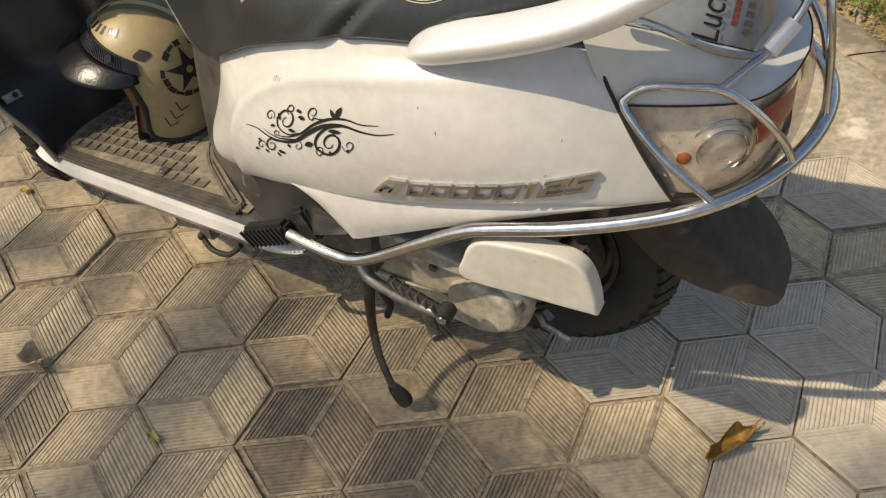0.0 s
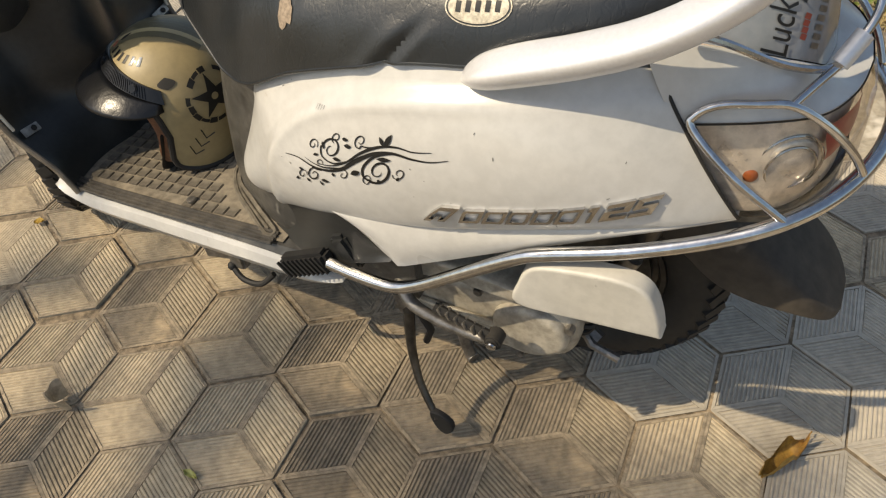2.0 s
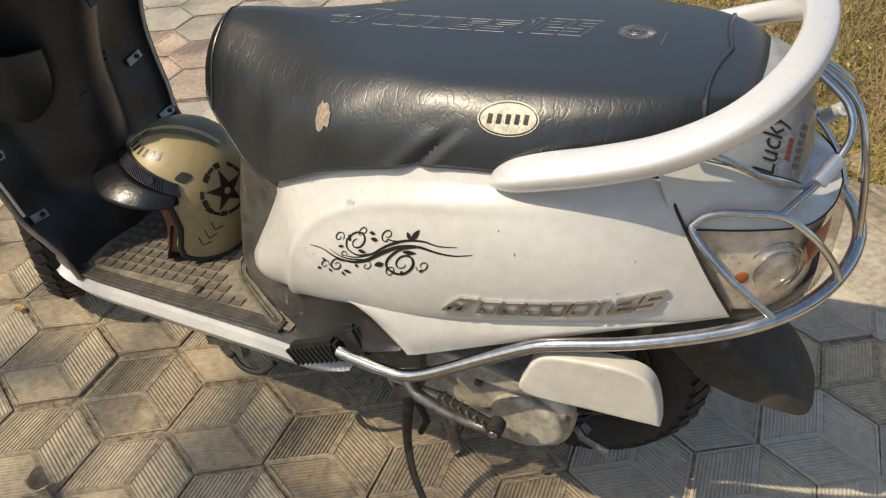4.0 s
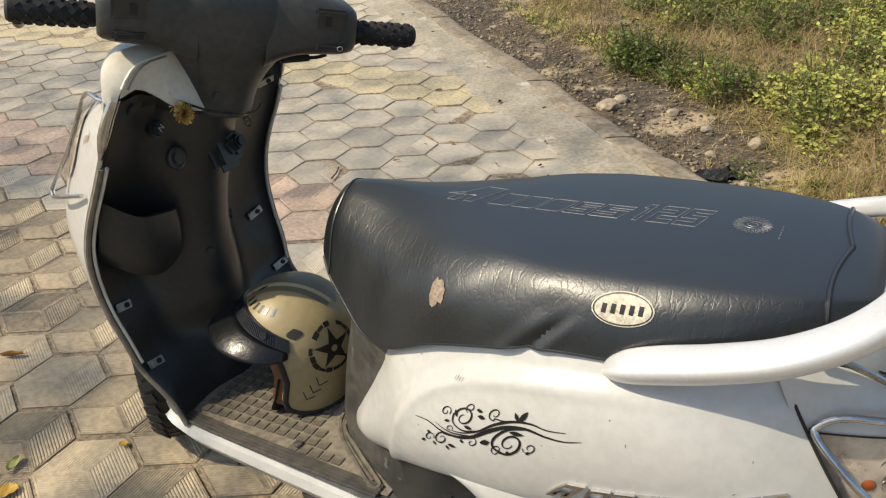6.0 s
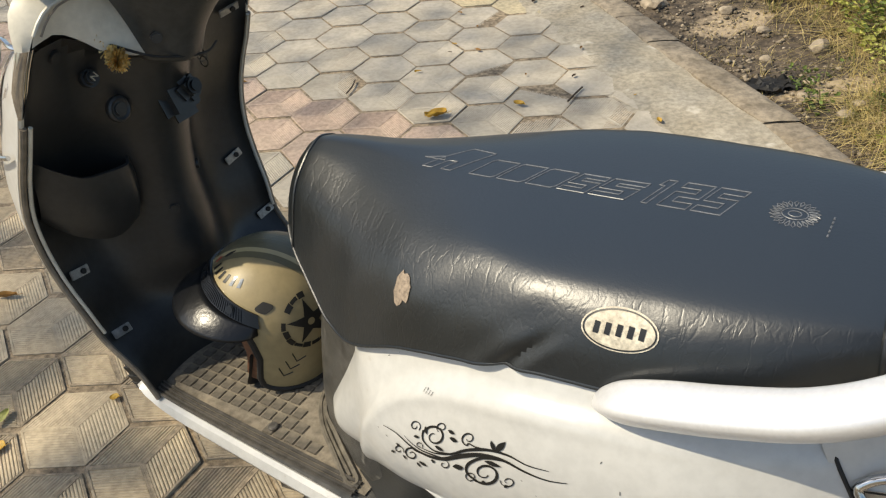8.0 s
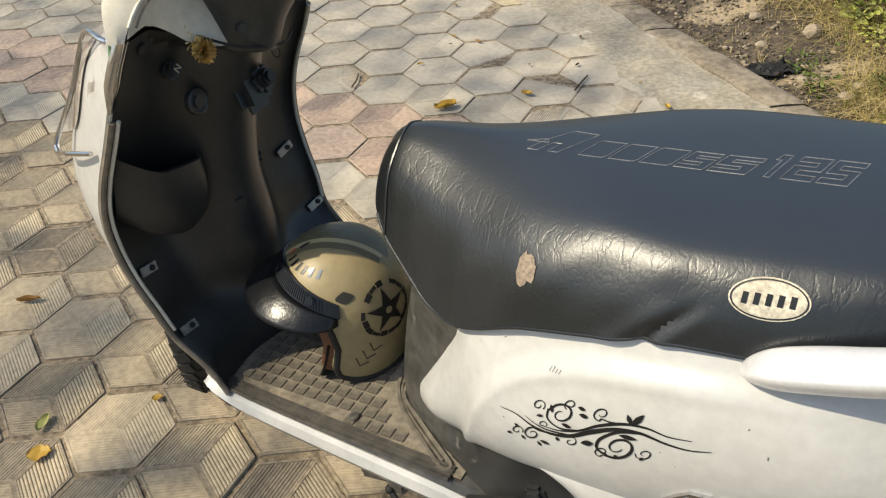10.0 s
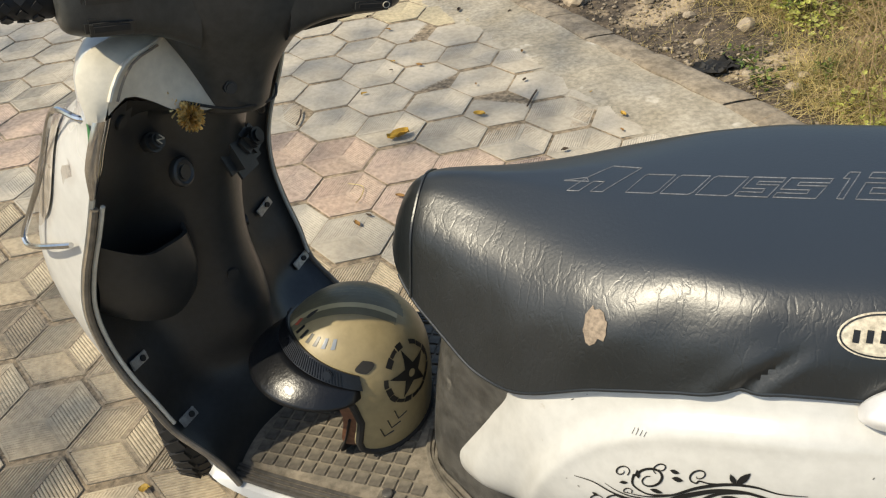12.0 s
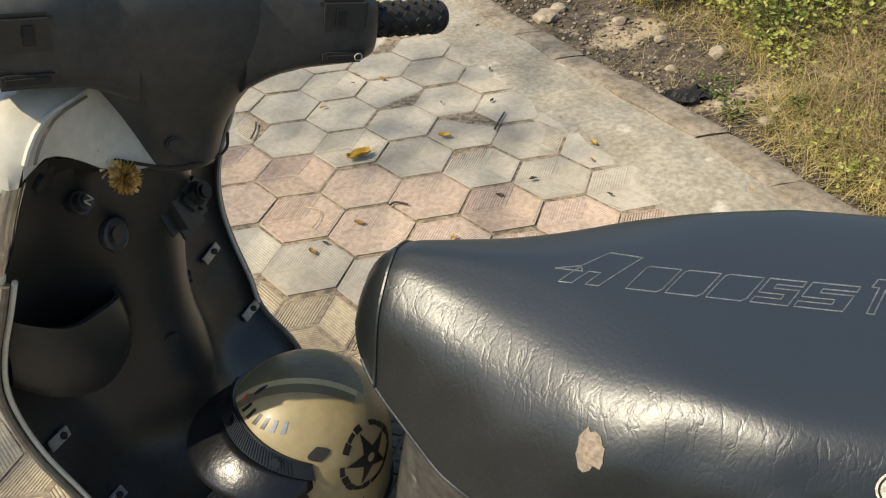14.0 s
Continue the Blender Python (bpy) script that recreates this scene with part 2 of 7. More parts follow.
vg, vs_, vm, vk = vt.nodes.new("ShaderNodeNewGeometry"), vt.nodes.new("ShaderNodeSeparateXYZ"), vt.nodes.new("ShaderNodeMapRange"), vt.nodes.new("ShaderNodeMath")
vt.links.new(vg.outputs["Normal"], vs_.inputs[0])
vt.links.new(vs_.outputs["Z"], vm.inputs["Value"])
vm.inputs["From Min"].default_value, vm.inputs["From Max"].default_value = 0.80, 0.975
vm.inputs["To Min"].default_value, vm.inputs["To Max"].default_value = 1.0, 0.04
vk.operation = "MULTIPLY"
vo, vr, va = vt.nodes.new("ShaderNodeTexVoronoi"), vt.nodes.new("ShaderNodeMapRange"), vt.nodes.new("ShaderNodeMath")
vo.feature = "DISTANCE_TO_EDGE"
vo.inputs["Scale"].default_value = 58.0
vw = vt.nodes.new("ShaderNodeVectorMath")
vw.operation = "MULTIPLY_ADD"
vw.inputs[1].default_value = (0.016, 0.016, 0.016)
vt.links.new(vn.outputs["Color"], vw.inputs[0])
vt.links.new(vmap.outputs[0], vw.inputs[2])
vt.links.new(vw.outputs[0], vo.inputs["Vector"])
vr.inputs["From Max"].default_value = 0.10
vt.links.new(vo.outputs["Distance"], vr.inputs["Value"])
va.operation = "MULTIPLY_ADD"
va.inputs[1].default_value = 0.9
vq = vt.nodes.new("ShaderNodeMath")
vq.operation = "MULTIPLY"
vq.inputs[1].default_value = 0.28
vt.links.new(vn.outputs[0], vq.inputs[0])
vt.links.new(vr.outputs[0], va.inputs[0])
vt.links.new(vq.outputs[0], va.inputs[2])
vt.links.new(va.outputs[0], vk.inputs[0])
vt.links.new(vm.outputs[0], vk.inputs[1])
vt.links.new(vk.outputs[0], vb.inputs["Height"])
old = next(n for n in vt.nodes if n.bl_idname == "ShaderNodeBump" and n != vb)
vt.links.new(old.outputs[0], vb.inputs["Normal"])
vt.links.new(vb.outputs[0], vt.nodes["Principled BSDF"].inputs["Normal"])
# sky sheen on the level part of the seat, mixed into its base colour
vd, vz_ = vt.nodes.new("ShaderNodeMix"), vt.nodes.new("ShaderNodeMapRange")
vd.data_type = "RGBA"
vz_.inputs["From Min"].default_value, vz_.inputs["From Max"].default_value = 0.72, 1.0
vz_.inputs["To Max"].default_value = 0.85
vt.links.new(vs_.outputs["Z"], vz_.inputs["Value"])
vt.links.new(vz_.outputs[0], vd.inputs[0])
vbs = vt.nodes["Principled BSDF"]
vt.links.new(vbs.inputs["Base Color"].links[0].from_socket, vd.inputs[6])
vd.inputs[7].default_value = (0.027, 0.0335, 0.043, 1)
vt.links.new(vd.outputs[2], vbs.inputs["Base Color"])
M["gloss"].node_tree.nodes["Principled BSDF"].inputs["Specular IOR Level"].default_value = 0.42
for key in ("vinyl", "plastic"):
    M[key].node_tree.nodes["Principled BSDF"].inputs["Specular IOR Level"].default_value = 0.76 if key == "vinyl" else 0.55
lens_bsdf = M["lens"].node_tree.nodes["Principled BSDF"]
lens_bsdf.inputs["Roughness"].default_value = 0.05
lt = M["lens"].node_tree
clear, lmix, facing = lt.nodes.new("ShaderNodeBsdfTransparent"), lt.nodes.new("ShaderNodeMixShader"), lt.nodes.new("ShaderNodeLayerWeight")
clear.inputs[0].default_value = (0.93, 0.90, 0.87, 1)
shine = lt.nodes.new("ShaderNodeBsdfGlossy")
shine.inputs["Roughness"].default_value = 0.05
facing.inputs["Blend"].default_value = 0.3
gloss_ = lt.nodes.new("ShaderNodeMapRange")
gloss_.inputs["To Min"].default_value, gloss_.inputs["To Max"].default_value = 0.05, 0.55
gloss_.inputs["From Min"].default_value = 0.25
lt.links.new(facing.outputs["Facing"], gloss_.inputs["Value"])
lt.links.new(gloss_.outputs[0], lmix.inputs[0])
lt.links.new(clear.outputs[0], lmix.inputs[1])
lt.links.new(shine.outputs[0], lmix.inputs[2])
lt.links.new(lmix.outputs[0], next(n for n in lt.nodes if n.bl_idname == "ShaderNodeOutputMaterial").inputs["Surface"])


# ---------- mesh helpers ----------
def part(name, bm, mat_, parent, label="", smooth=True, at=None):
    me = bpy.data.meshes.new(name)
    bmesh.ops.recalc_face_normals(bm, faces=bm.faces)
    bm.to_mesh(me)
    bm.free()
    for m in (mat_ if isinstance(mat_, (list, tuple)) else [mat_]):
        me.materials.append(m)
    if smooth:
        me.polygons.foreach_set("use_smooth", [True] * len(me.polygons))
        me.set_sharp_from_angle(angle=radians(38))
    ob = new(name, me)
    if at is not None:
        ob.matrix_basis = at
    ob.parent = parent
    if label:
        tagged(ob, label)
    return ob


def thing(name, m, label, category, group="", kind=""):
    return_ = new(name)
    return_.matrix_basis = m
    return_.empty_display_size = 0.1
    return tagged(return_, label, category, group, kind)


def spline(points, n=6, closed=False):
    """A smooth curve (Catmull-Rom) through the points, n steps a span; keeps extra numbers such as a radius."""
    p = [np.array(q, float) for q in points]
    k = len(p)
    out = []
    for i in range(k if closed else k - 1):
        a, b, c, d = (p[(i + o) % k] if closed else p[min(max(i + o, 0), k - 1)] for o in (-1, 0, 1, 2))
        for s in range(n):
            t = s / n
            out.append(0.5 * (2 * b + (c - a) * t + (2 * a - 5 * b + 4 * c - d) * t * t + (3 * b - a - 3 * c + d) * t ** 3))
    if not closed:
        out.append(p[-1])
    return out


def skin(bm, rings, closed=True, cap=True):
    """Faces between rows of points."""
    vs = [[bm.verts.new(Vector([float(c) for c in q[:3]])) for q in r] for r in rings]
    n = len(vs[0])
    for a, b in zip(vs, vs[1:]):
        for i in range(n if closed else n - 1):
            j = (i + 1) % n
            bm.faces.new((a[i], a[j], b[j], b[i]))
    if cap and closed:
        bm.faces.new(vs[0])
        bm.faces.new(vs[-1])
    return vs


def tube(bm, path, r=0.01, segs=10, flat=1.0, cap=True, up=(0, 0, 1), square=1.0):
    """A round bar along a path; r a number or, where points hold a fourth number, that number. flat scales it along up."""
    pts = [Vector([float(c) for c in q[:3]]) for q in path]
    rad = [float(q[3]) if len(q) > 3 else r for q in path]
    rings = []
    side = None
    for i, p in enumerate(pts):
        d = (pts[min(i + 1, len(pts) - 1)] - pts[max(i - 1, 0)]).normalized()
        if side is None:
            side = d.cross(Vector(up))
            side = side if side.length > 1e-3 else d.cross(Vector((1, 0, 0)))
        side = (side - d * side.dot(d)).normalized()
        over = side.cross(d)
        bend = lambda c: math.copysign(abs(c) ** square, c)
        rings.append([p + rad[i] * (bend(math.cos(a)) * side + bend(math.sin(a)) * flat * over) for a in (2 * math.pi * s / segs for s in range(segs))])
    skin(bm, rings, cap=cap)


def box(bm, size, m=None, bevel=0.0):
    g = bmesh.ops.create_cube(bm, size=1.0, matrix=(m or Matrix()) @ Matrix.Diagonal((*size, 1)))
    if bevel:
        es = list({e for v in g["verts"] for e in v.link_edges})
        bmesh.ops.bevel(bm, geom=es, offset=bevel, segments=2, affect="EDGES")


def disc(bm, r, depth, m=None, segs=24, bevel=0.0):
    g = bmesh.ops.create_cone(bm, cap_ends=True, segments=segs, radius1=r, radius2=r, depth=depth, matrix=m or Matrix())
    if bevel:
        es = [e for e in {e for v in g["verts"] for e in v.link_edges} if any(len(f.verts) > 4 for f in e.link_faces)]
        bmesh.ops.bevel(bm, geom=es, offset=bevel, segments=2, affect="EDGES")


def lerp(a, b, t):
    return a + (b - a) * t


def curve1(pairs, x):
    """A smooth value at x from pairs of x and value (x rising)."""
    xs, ys = zip(*pairs)
    if x <= xs[0]:
        return ys[0]
    if x >= xs[-1]:
        return ys[-1]
    i = next(k for k in range(len(xs) - 1) if x <= xs[k + 1])
    t = (x - xs[i]) / (xs[i + 1] - xs[i])
    m0 = (ys[i + 1] - ys[max(i - 1, 0)]) / (xs[i + 1] - xs[max(i - 1, 0)])
    m1 = (ys[min(i + 2, len(ys) - 1)] - ys[i]) / (xs[min(i + 2, len(xs) - 1)] - xs[i])
    h = xs[i + 1] - xs[i]
    return (2 * t ** 3 - 3 * t * t + 1) * ys[i] + (t ** 3 - 2 * t * t + t) * h * m0 + (3 * t * t - 2 * t ** 3) * ys[i + 1] + (t ** 3 - t * t) * h * m1


def sstep(a, b, x):
    t = min(1.0, max(0.0, (x - a) / (b - a)))
    return t * t * (3 - 2 * t)


def B():
    return bmesh.new()


# ---------- ground, concrete edge ----------
S = 0.12                                  # side of a paver's hexagon
E1, E2 = Vector((S, 0, 0)), Vector((S / 2, S * math.sqrt(3) / 2, 0))


def kerb_in(y):
    """Where the paving runs out under the mortar."""
    return 1.330 - 0.303 * y + 0.015 * math.sin(3.1 * y) + 0.03 * noise.noise((y * 2.0, 3.3, 0))


def kerb_out(y):
    return 1.610 - 0.309 * y + 0.010 * math.sin(4.3 * y + 1) + 0.014 * noise.noise((y * 3.0, 8.3, 0))


def ground_z(x, y):
    d = x - kerb_out(max(-4.0, min(9.0, y)))
    if d < 0:
        return -0.07
    return lerp(-0.045, 0.0, min(1, d / 0.9)) + 0.03 * noise.noise((x * 2.2, y * 2.2, 0)) * min(1, d / 0.3) + 0.012 * noise.noise((x * 9, y * 9, 4)) * min(1, d / 0.1)


bm = B()
R = 80.0
xs = sorted({-R, -30, -12, -8, -4, -1, *[-0.6 + 0.07 * k for k in range(72)], 5, 6, 8, 14, 30, R})
ys = sorted({-R, -30, -12, -6, -3, -1, *[0.0 + 0.09 * k for k in range(75)], 7.5, 9, 14, 30, R})
grid = [[bm.verts.new((x, y, ground_z(x, y))) for x in xs] for y in ys]
for a, b in zip(grid, grid[1:]):
    for i in range(len(xs) - 1):
        bm.faces.new((a[i], a[i + 1], b[i + 1], b[i]))
ground = part("ground", bm, M["soil"], None)
tagged(ground, "dry brown soil with scattered gravel beside the paving", "ground", kind="structure")

pavement = thing("pavement", Matrix(), "grey hexagonal ribbed concrete pavers with pink and yellow rows", "pavement", kind="structure")
bm = B()
line = [-6.0 + 0.25 * k for k in range(80)]
skin(bm, [[(-40.0, y, -0.006), (-6.0, y, -0.006), (kerb_in(y) - 0.5, y, -0.006), (kerb_in(y) + 0.03, y, -0.006)] for y in line], closed=False)
part("bedding", bm, M["sand"], pavement, "sandy bedding showing in the joints")
edge_strip = thing("pavement_edge", Matrix(), "rough sandy concrete edge strip of the paving", "concrete edge", kind="structure")
bm = B()
rows_ = []
for k in range(400):
    y = -2.5 + 0.025 * k
    a, b = kerb_in(y), kerb_out(y) - 0.135
    row = []
    for s in range(22):
        x = lerp(a - 0.30, b + 0.006, s / 21)
        t = sstep(a - 0.24, a + 0.03, x)
        h = 0.0035 * noise.noise((x * 7, y * 7, 1)) + 0.002 * noise.noise((x * 23, y * 23, 5))
        row.append((x, y, lerp(-0.0085, 0.0045, t) + h * (0.5 + t)))
    rows_.append(row)
skin(bm, rows_, closed=False)
part("mortar_screed", bm, M["concrete"], edge_strip, "thin sandy mortar smeared over the last pavers")
bm = B()
skin(bm, [[(kerb_out(q) - 0.140, q, -0.02), (kerb_out(q) - 0.125, q, 0.004), (kerb_out(q) - 0.016, q, 0.002), (kerb_out(q) - 0.006, q, -0.02), (kerb_out(q), q, -0.09)] for q in [-2.5 + 0.05 * k for k in range(200)]], closed=False)
part("kerb_bed", bm, M["kerb"], edge_strip, "sandy mortar bed in the kerb joints")
rk = random.Random(61)
y = -2.5
while y < 7.4:
    run = rk.uniform(0.20, 0.46)
    bm = B()
    rows_ = []
    lift, lean = rk.uniform(-0.002, 0.003), rk.uniform(-0.003, 0.003)
    n = max(4, int(run / 0.03))
    for k in range(n + 1):
        yy = lerp(y + 0.003, y + run - 0.003, k / n)
        b = kerb_out(yy) + lean
        a = b - 0.130 + 0.010 * noise.noise((yy * 9, 2.0, 4))
        h = 0.012 + lift + 0.003 * noise.noise((yy * 11, 1, 1)) - (0.004 if k in (0, n) else 0)
        rows_.append([(a, yy, -0.02), (a + 0.002, yy, h - 0.006), (a + 0.010, yy, h - 0.001), (lerp(a, b, 0.35), yy, h + 0.002 * noise.noise((yy * 17, 5, 2))), (lerp(a, b, 0.68), yy, h - 0.001 + 0.003 * noise.noise((yy * 14, 9, 2))), (b - 0.016, yy, h - 0.003), (b - 0.003 + 0.006 * noise.noise((yy * 21, 3, 3)), yy, h - 0.013), (b + 0.004, yy, -0.09)])
    skin(bm, rows_, closed=False)
    part("kerb_stone", bm, M["kerb"], edge_strip, "worn sandy concrete kerb stone")
    y += run


# ---------- scooter: +x ahead, +y to its left, z up ----------
import functools
from mathutils.bvhtree import BVHTree

SCOOT = pose(0, 0.2126, 0, 0, 0, 148)
scooter = thing("scooter", SCOOT, "white and black motor scooter parked on its centre stand", "scooter")


def even(path, n):
    """n + 1 points evenly spread along a path."""
    p = [np.array(q, float) for q in path]
    d = np.r_[0, np.cumsum([np.linalg.norm(b[:3] - a[:3]) for a, b in zip(p, p[1:])])]
    return [np.array([np.interp(s, d, [q[k] for q in p]) for k in range(len(p[0]))]) for s in np.linspace(0, d[-1], n + 1)]


def mirror(pts):
    return [(q[0], -q[1], *q[2:]) for q in pts]


def sub(name, parent, label=""):
    """A part made of several meshes."""
    o = new(name)
    o.empty_display_size = 0.05
    o.parent = parent
    if label:
        tagged(o, label)
    return o


class Skin:
    """A surface onto which flat marks are laid."""

    def __init__(self, bm, way):
        bm.normal_update()
        self.tree, self.way = BVHTree.FromBMesh(bm), Vector(way).normalized()

    def at(self, p, lift=0.0007):
        hit, n, _, _ = self.tree.ray_cast(Vector(p) - self.way * 0.5, self.way)
        if hit is None:
            hit, n, _, _ = self.tree.find_nearest(Vector(p))
        if n.dot(self.way) > 0:
            n = -n
        return hit + n * lift, n

    def ribbon(self, bm, path, lift=0.0007):
        """A strip along points (x, y, z, half width) that lie in front of the surface."""
        pts = [(self.at(q[:3], lift), float(q[3])) for q in path]
        rows_ = []
        for i, ((p, n), w) in enumerate(pts):
            d = pts[min(i + 1, len(pts) - 1)][0][0] - pts[max(i - 1, 0)][0][0]
            s = n.cross(d)
            s = s.normalized() * w if s.length > 1e-9 else Vector((0, 0, w))
            rows_.append([p + s, p - s])
        skin(bm, rows_, closed=False)

    def patch(self, bm, outline, lift=0.0007, rings=4):
        """A filled, roughly round outline laid on the surface."""
        c = sum((Vector(q) for q in outline), Vector()) / len(outline)
        mid = bm.verts.new(self.at(c, lift)[0])
        last = None
        for k in range(1, rings + 1):
            row = [bm.verts.new(self.at(c.lerp(Vector(q), k / rings), lift)[0]) for q in outline]
            for i in range(len(row)):
                j = (i + 1) % len(row)
                bm.faces.new((mid, row[i], row[j]) if last is None else (last[i], last[j], row[j], row[i]))
            last = row


# side panels
FB = [(0.018, 0.130, 0.386), (0.009, 0.137, 0.374), (-0.016, 0.152, 0.375), (-0.075, 0.177, 0.391), (-0.148, 0.203, 0.422), (-0.217, 0.225, 0.452), (-0.369, 0.240, 0.491), (-0.529, 0.228, 0.530), (-0.640, 0.200, 0.545), (-0.712, 0.165, 0.550)]
FT = [(0.018, 0.129, 0.393), (0.006, 0.132, 0.414), (-0.015, 0.138, 0.450), (-0.037, 0.145, 0.490), (-0.068, 0.157, 0.545), (-0.105, 0.174, 0.601), (-0.160, 0.181, 0.638), (-0.262, 0.194, 0.680), (-0.345, 0.201, 0.703), (-0.440, 0.196, 0.710), (-0.550, 0.176, 0.714), (-0.608, 0.155, 0.710)]
PLO, PHI = even(spline(FB, 8), 72), even(spline(FT, 8), 72)


CREASE = np.array([q for q in spline([(-0.100, 0.40), (-0.112, 0.46), (-0.132, 0.52), (-0.168, 0.576), (-0.220, 0.617), (-0.300, 0.652), (-0.400, 0.674), (-0.510, 0.684), (-0.640, 0.684), (-0.80, 0.67)], 8)])


def crease_side(x, z):
    """How far a place of the panel lies outside the pressed crease, towards the front and the seat."""
    a, b = CREASE[:-1], CREASE[1:] - CREASE[:-1]
    w = np.array([x, z]) - a
    t = np.clip((w * b).sum(1) / (b * b).sum(1), 0, 1)
    e = w - b * t[:, None]
    k = int(np.argmin((e * e).sum(1)))
    return math.copysign(math.sqrt(float(e[k] @ e[k])), float(-(b[k][0] * w[k][1] - b[k][1] * w[k][0])))


def panel_point(u, v):
    """A point of the left side panel: u from front to rear, v from the lower crease to the seat."""
    p = PLO[u] + (PHI[u] - PLO[u]) * v
    f = u / 72
    p[1] += 0.027 * math.sin(math.pi * min(1, v * 1.02)) ** 0.8 * sstep(0, 0.12, f) * (1 - 0.6 * sstep(0.78, 1, f))
    d = crease_side(p[0], p[2])
    fade = 1 - 0.75 * sstep(0.60, 0.98, f)
    p[1] -= 0.0105 * sstep(-0.004, 0.011, d) * fade
    p[1] += 0.0022 * math.exp(-((d + 0.008) / 0.007) ** 2) * fade
    p[1] -= 0.006 * sstep(0.72, 1.0, v) ** 1.4 * (1 - sstep(0.16, 0.34, f))
    return p


panel_skin = None
for flip in (1, -1):
    rows_ = [[(p[0], flip * p[1], p[2]) for p in (panel_point(u, v / 44) for v in range(45))] for u in range(73)]
    # the rim turns inwards
    rows_ = [[(r[0][0], r[0][1] - flip * 0.010, r[0][2] + 0.002), (r[0][0], r[0][1] - flip * 0.002, r[0][2] - 0.0015)] + r + [(r[-1][0], r[-1][1] - flip * 0.012, r[-1][2] + 0.001)] for r in rows_]
    bm = B()
    skin(bm, rows_, closed=False)
    if flip == 1:
        panel_skin = Skin(bm, (0, -1, 0))
    side = part("side_panel", bm, M["white"], scooter, "glossy white side panel")
    bm = B()
    tube(bm, [(p[0] - 0.001, flip * (p[1] + 0.0005), p[2]) for p in (panel_point(72, v / 24) for v in range(25))], 0.0021, 6)
    part("panel_gap", bm, M["rubber"], side, "dark gap between the side panel and the tail")
    lo = even(spline([(-0.228, 0.224, 0.460), (-0.267, 0.230, 0.436), (-0.313, 0.236, 0.402), (-0.330, 0.236, 0.402), (-0.455, 0.232, 0.468), (-0.55, 0.220, 0.508), (-0.64, 0.192, 0.532), (-0.712, 0.158, 0.543)], 2), 40)
    hi = even(spline([(-0.226, 0.226, 0.466), (-0.290, 0.232, 0.478), (-0.369, 0.234, 0.493), (-0.529, 0.222, 0.532), (-0.640, 0.195, 0.547), (-0.712, 0.160, 0.552)], 8), 40)
    bm = B()
    rows_ = []
    for a, b in zip(lo, hi):
        row = [(a[0], flip * (a[1] - 0.016), a[2] + 0.003)]
        for v in range(9):
            q = a + (b - a) * v / 8
            row.append((q[0], flip * (q[1] + 0.006 * math.sin(math.pi * v / 8)), q[2]))
        rows_.append(row)
    skin(bm, rows_, closed=False)
    part("lower_skirt", bm, M["white"], scooter, "white lower skirt panel")

# dark body under the seat and inside the panels
bm = B()
secs = []
NOSE = [  # the cover's half outline at its foot, half way up and under the seat
    (0.37, [(0.072, 0.0), (0.071, 0.040), (0.066, 0.072), (0.056, 0.095), (0.036, 0.115), (0.010, 0.132), (-0.020, 0.149), (-0.056, 0.170), (-0.10, 0.188), (-0.32, 0.205)]),
    (0.48, [(0.054, 0.0), (0.053, 0.040), (0.050, 0.070), (0.040, 0.092), (0.018, 0.110), (-0.010, 0.125), (-0.036, 0.137), (-0.070, 0.148), (-0.11, 0.160), (-0.55, 0.180)]),
    (0.58, [(0.036, 0.0), (0.036, 0.035), (0.032, 0.062), (0.020, 0.088), (-0.005, 0.110), (-0.035, 0.128), (-0.065, 0.142), (-0.10, 0.157), (-0.13, 0.162), (-0.60, 0.160)])]
for z in (0.295, 0.33, 0.37, 0.41, 0.445, 0.48, 0.515, 0.55, 0.58, 0.64, 0.70):
    half = [tuple(curve1([(h, o[n][i]) for h, o in NOSE], min(0.58, max(0.37, z))) for i in (0, 1)) for n in range(10)]
    tuck = 1 - 0.35 * sstep(0.58, 0.70, z)
    secs.append([(x, y * tuck, z) for x, y in half] + [(x, -y * tuck, z) for x, y in half[::-1]][:-1])
skin(bm, secs)
part("underseat_cover", bm, M["greyplastic"], scooter, "dusty dark grey plastic cover under the seat")
for flip in (1, -1):
    # dark cheek between the floor and the skirt
    bm = B()
    a = even(spline([(-0.060, 0.168, 0.396), (-0.148, 0.200, 0.427), (-0.220, 0.223, 0.456), (-0.267, 0.232, 0.437), (-0.312, 0.235, 0.402)], 4), 16)
    b = even(spline([(-0.068, 0.176, 0.335), (-0.12, 0.206, 0.332), (-0.18, 0.226, 0.345), (-0.24, 0.228, 0.365), (-0.30, 0.230, 0.392)], 4), 16)
    skin(bm, [[tuple(np.array([1, flip, 1]) * (p + (q - p) * v / 6 - np.array([0, 0.010 * math.sin(math.pi * v / 6), 0]))) for v in range(7)] for p, q in zip(a, b)], closed=False)
    part("side_cheek", bm, M["plastic"], scooter, "scuffed black plastic cheek by the footpeg")

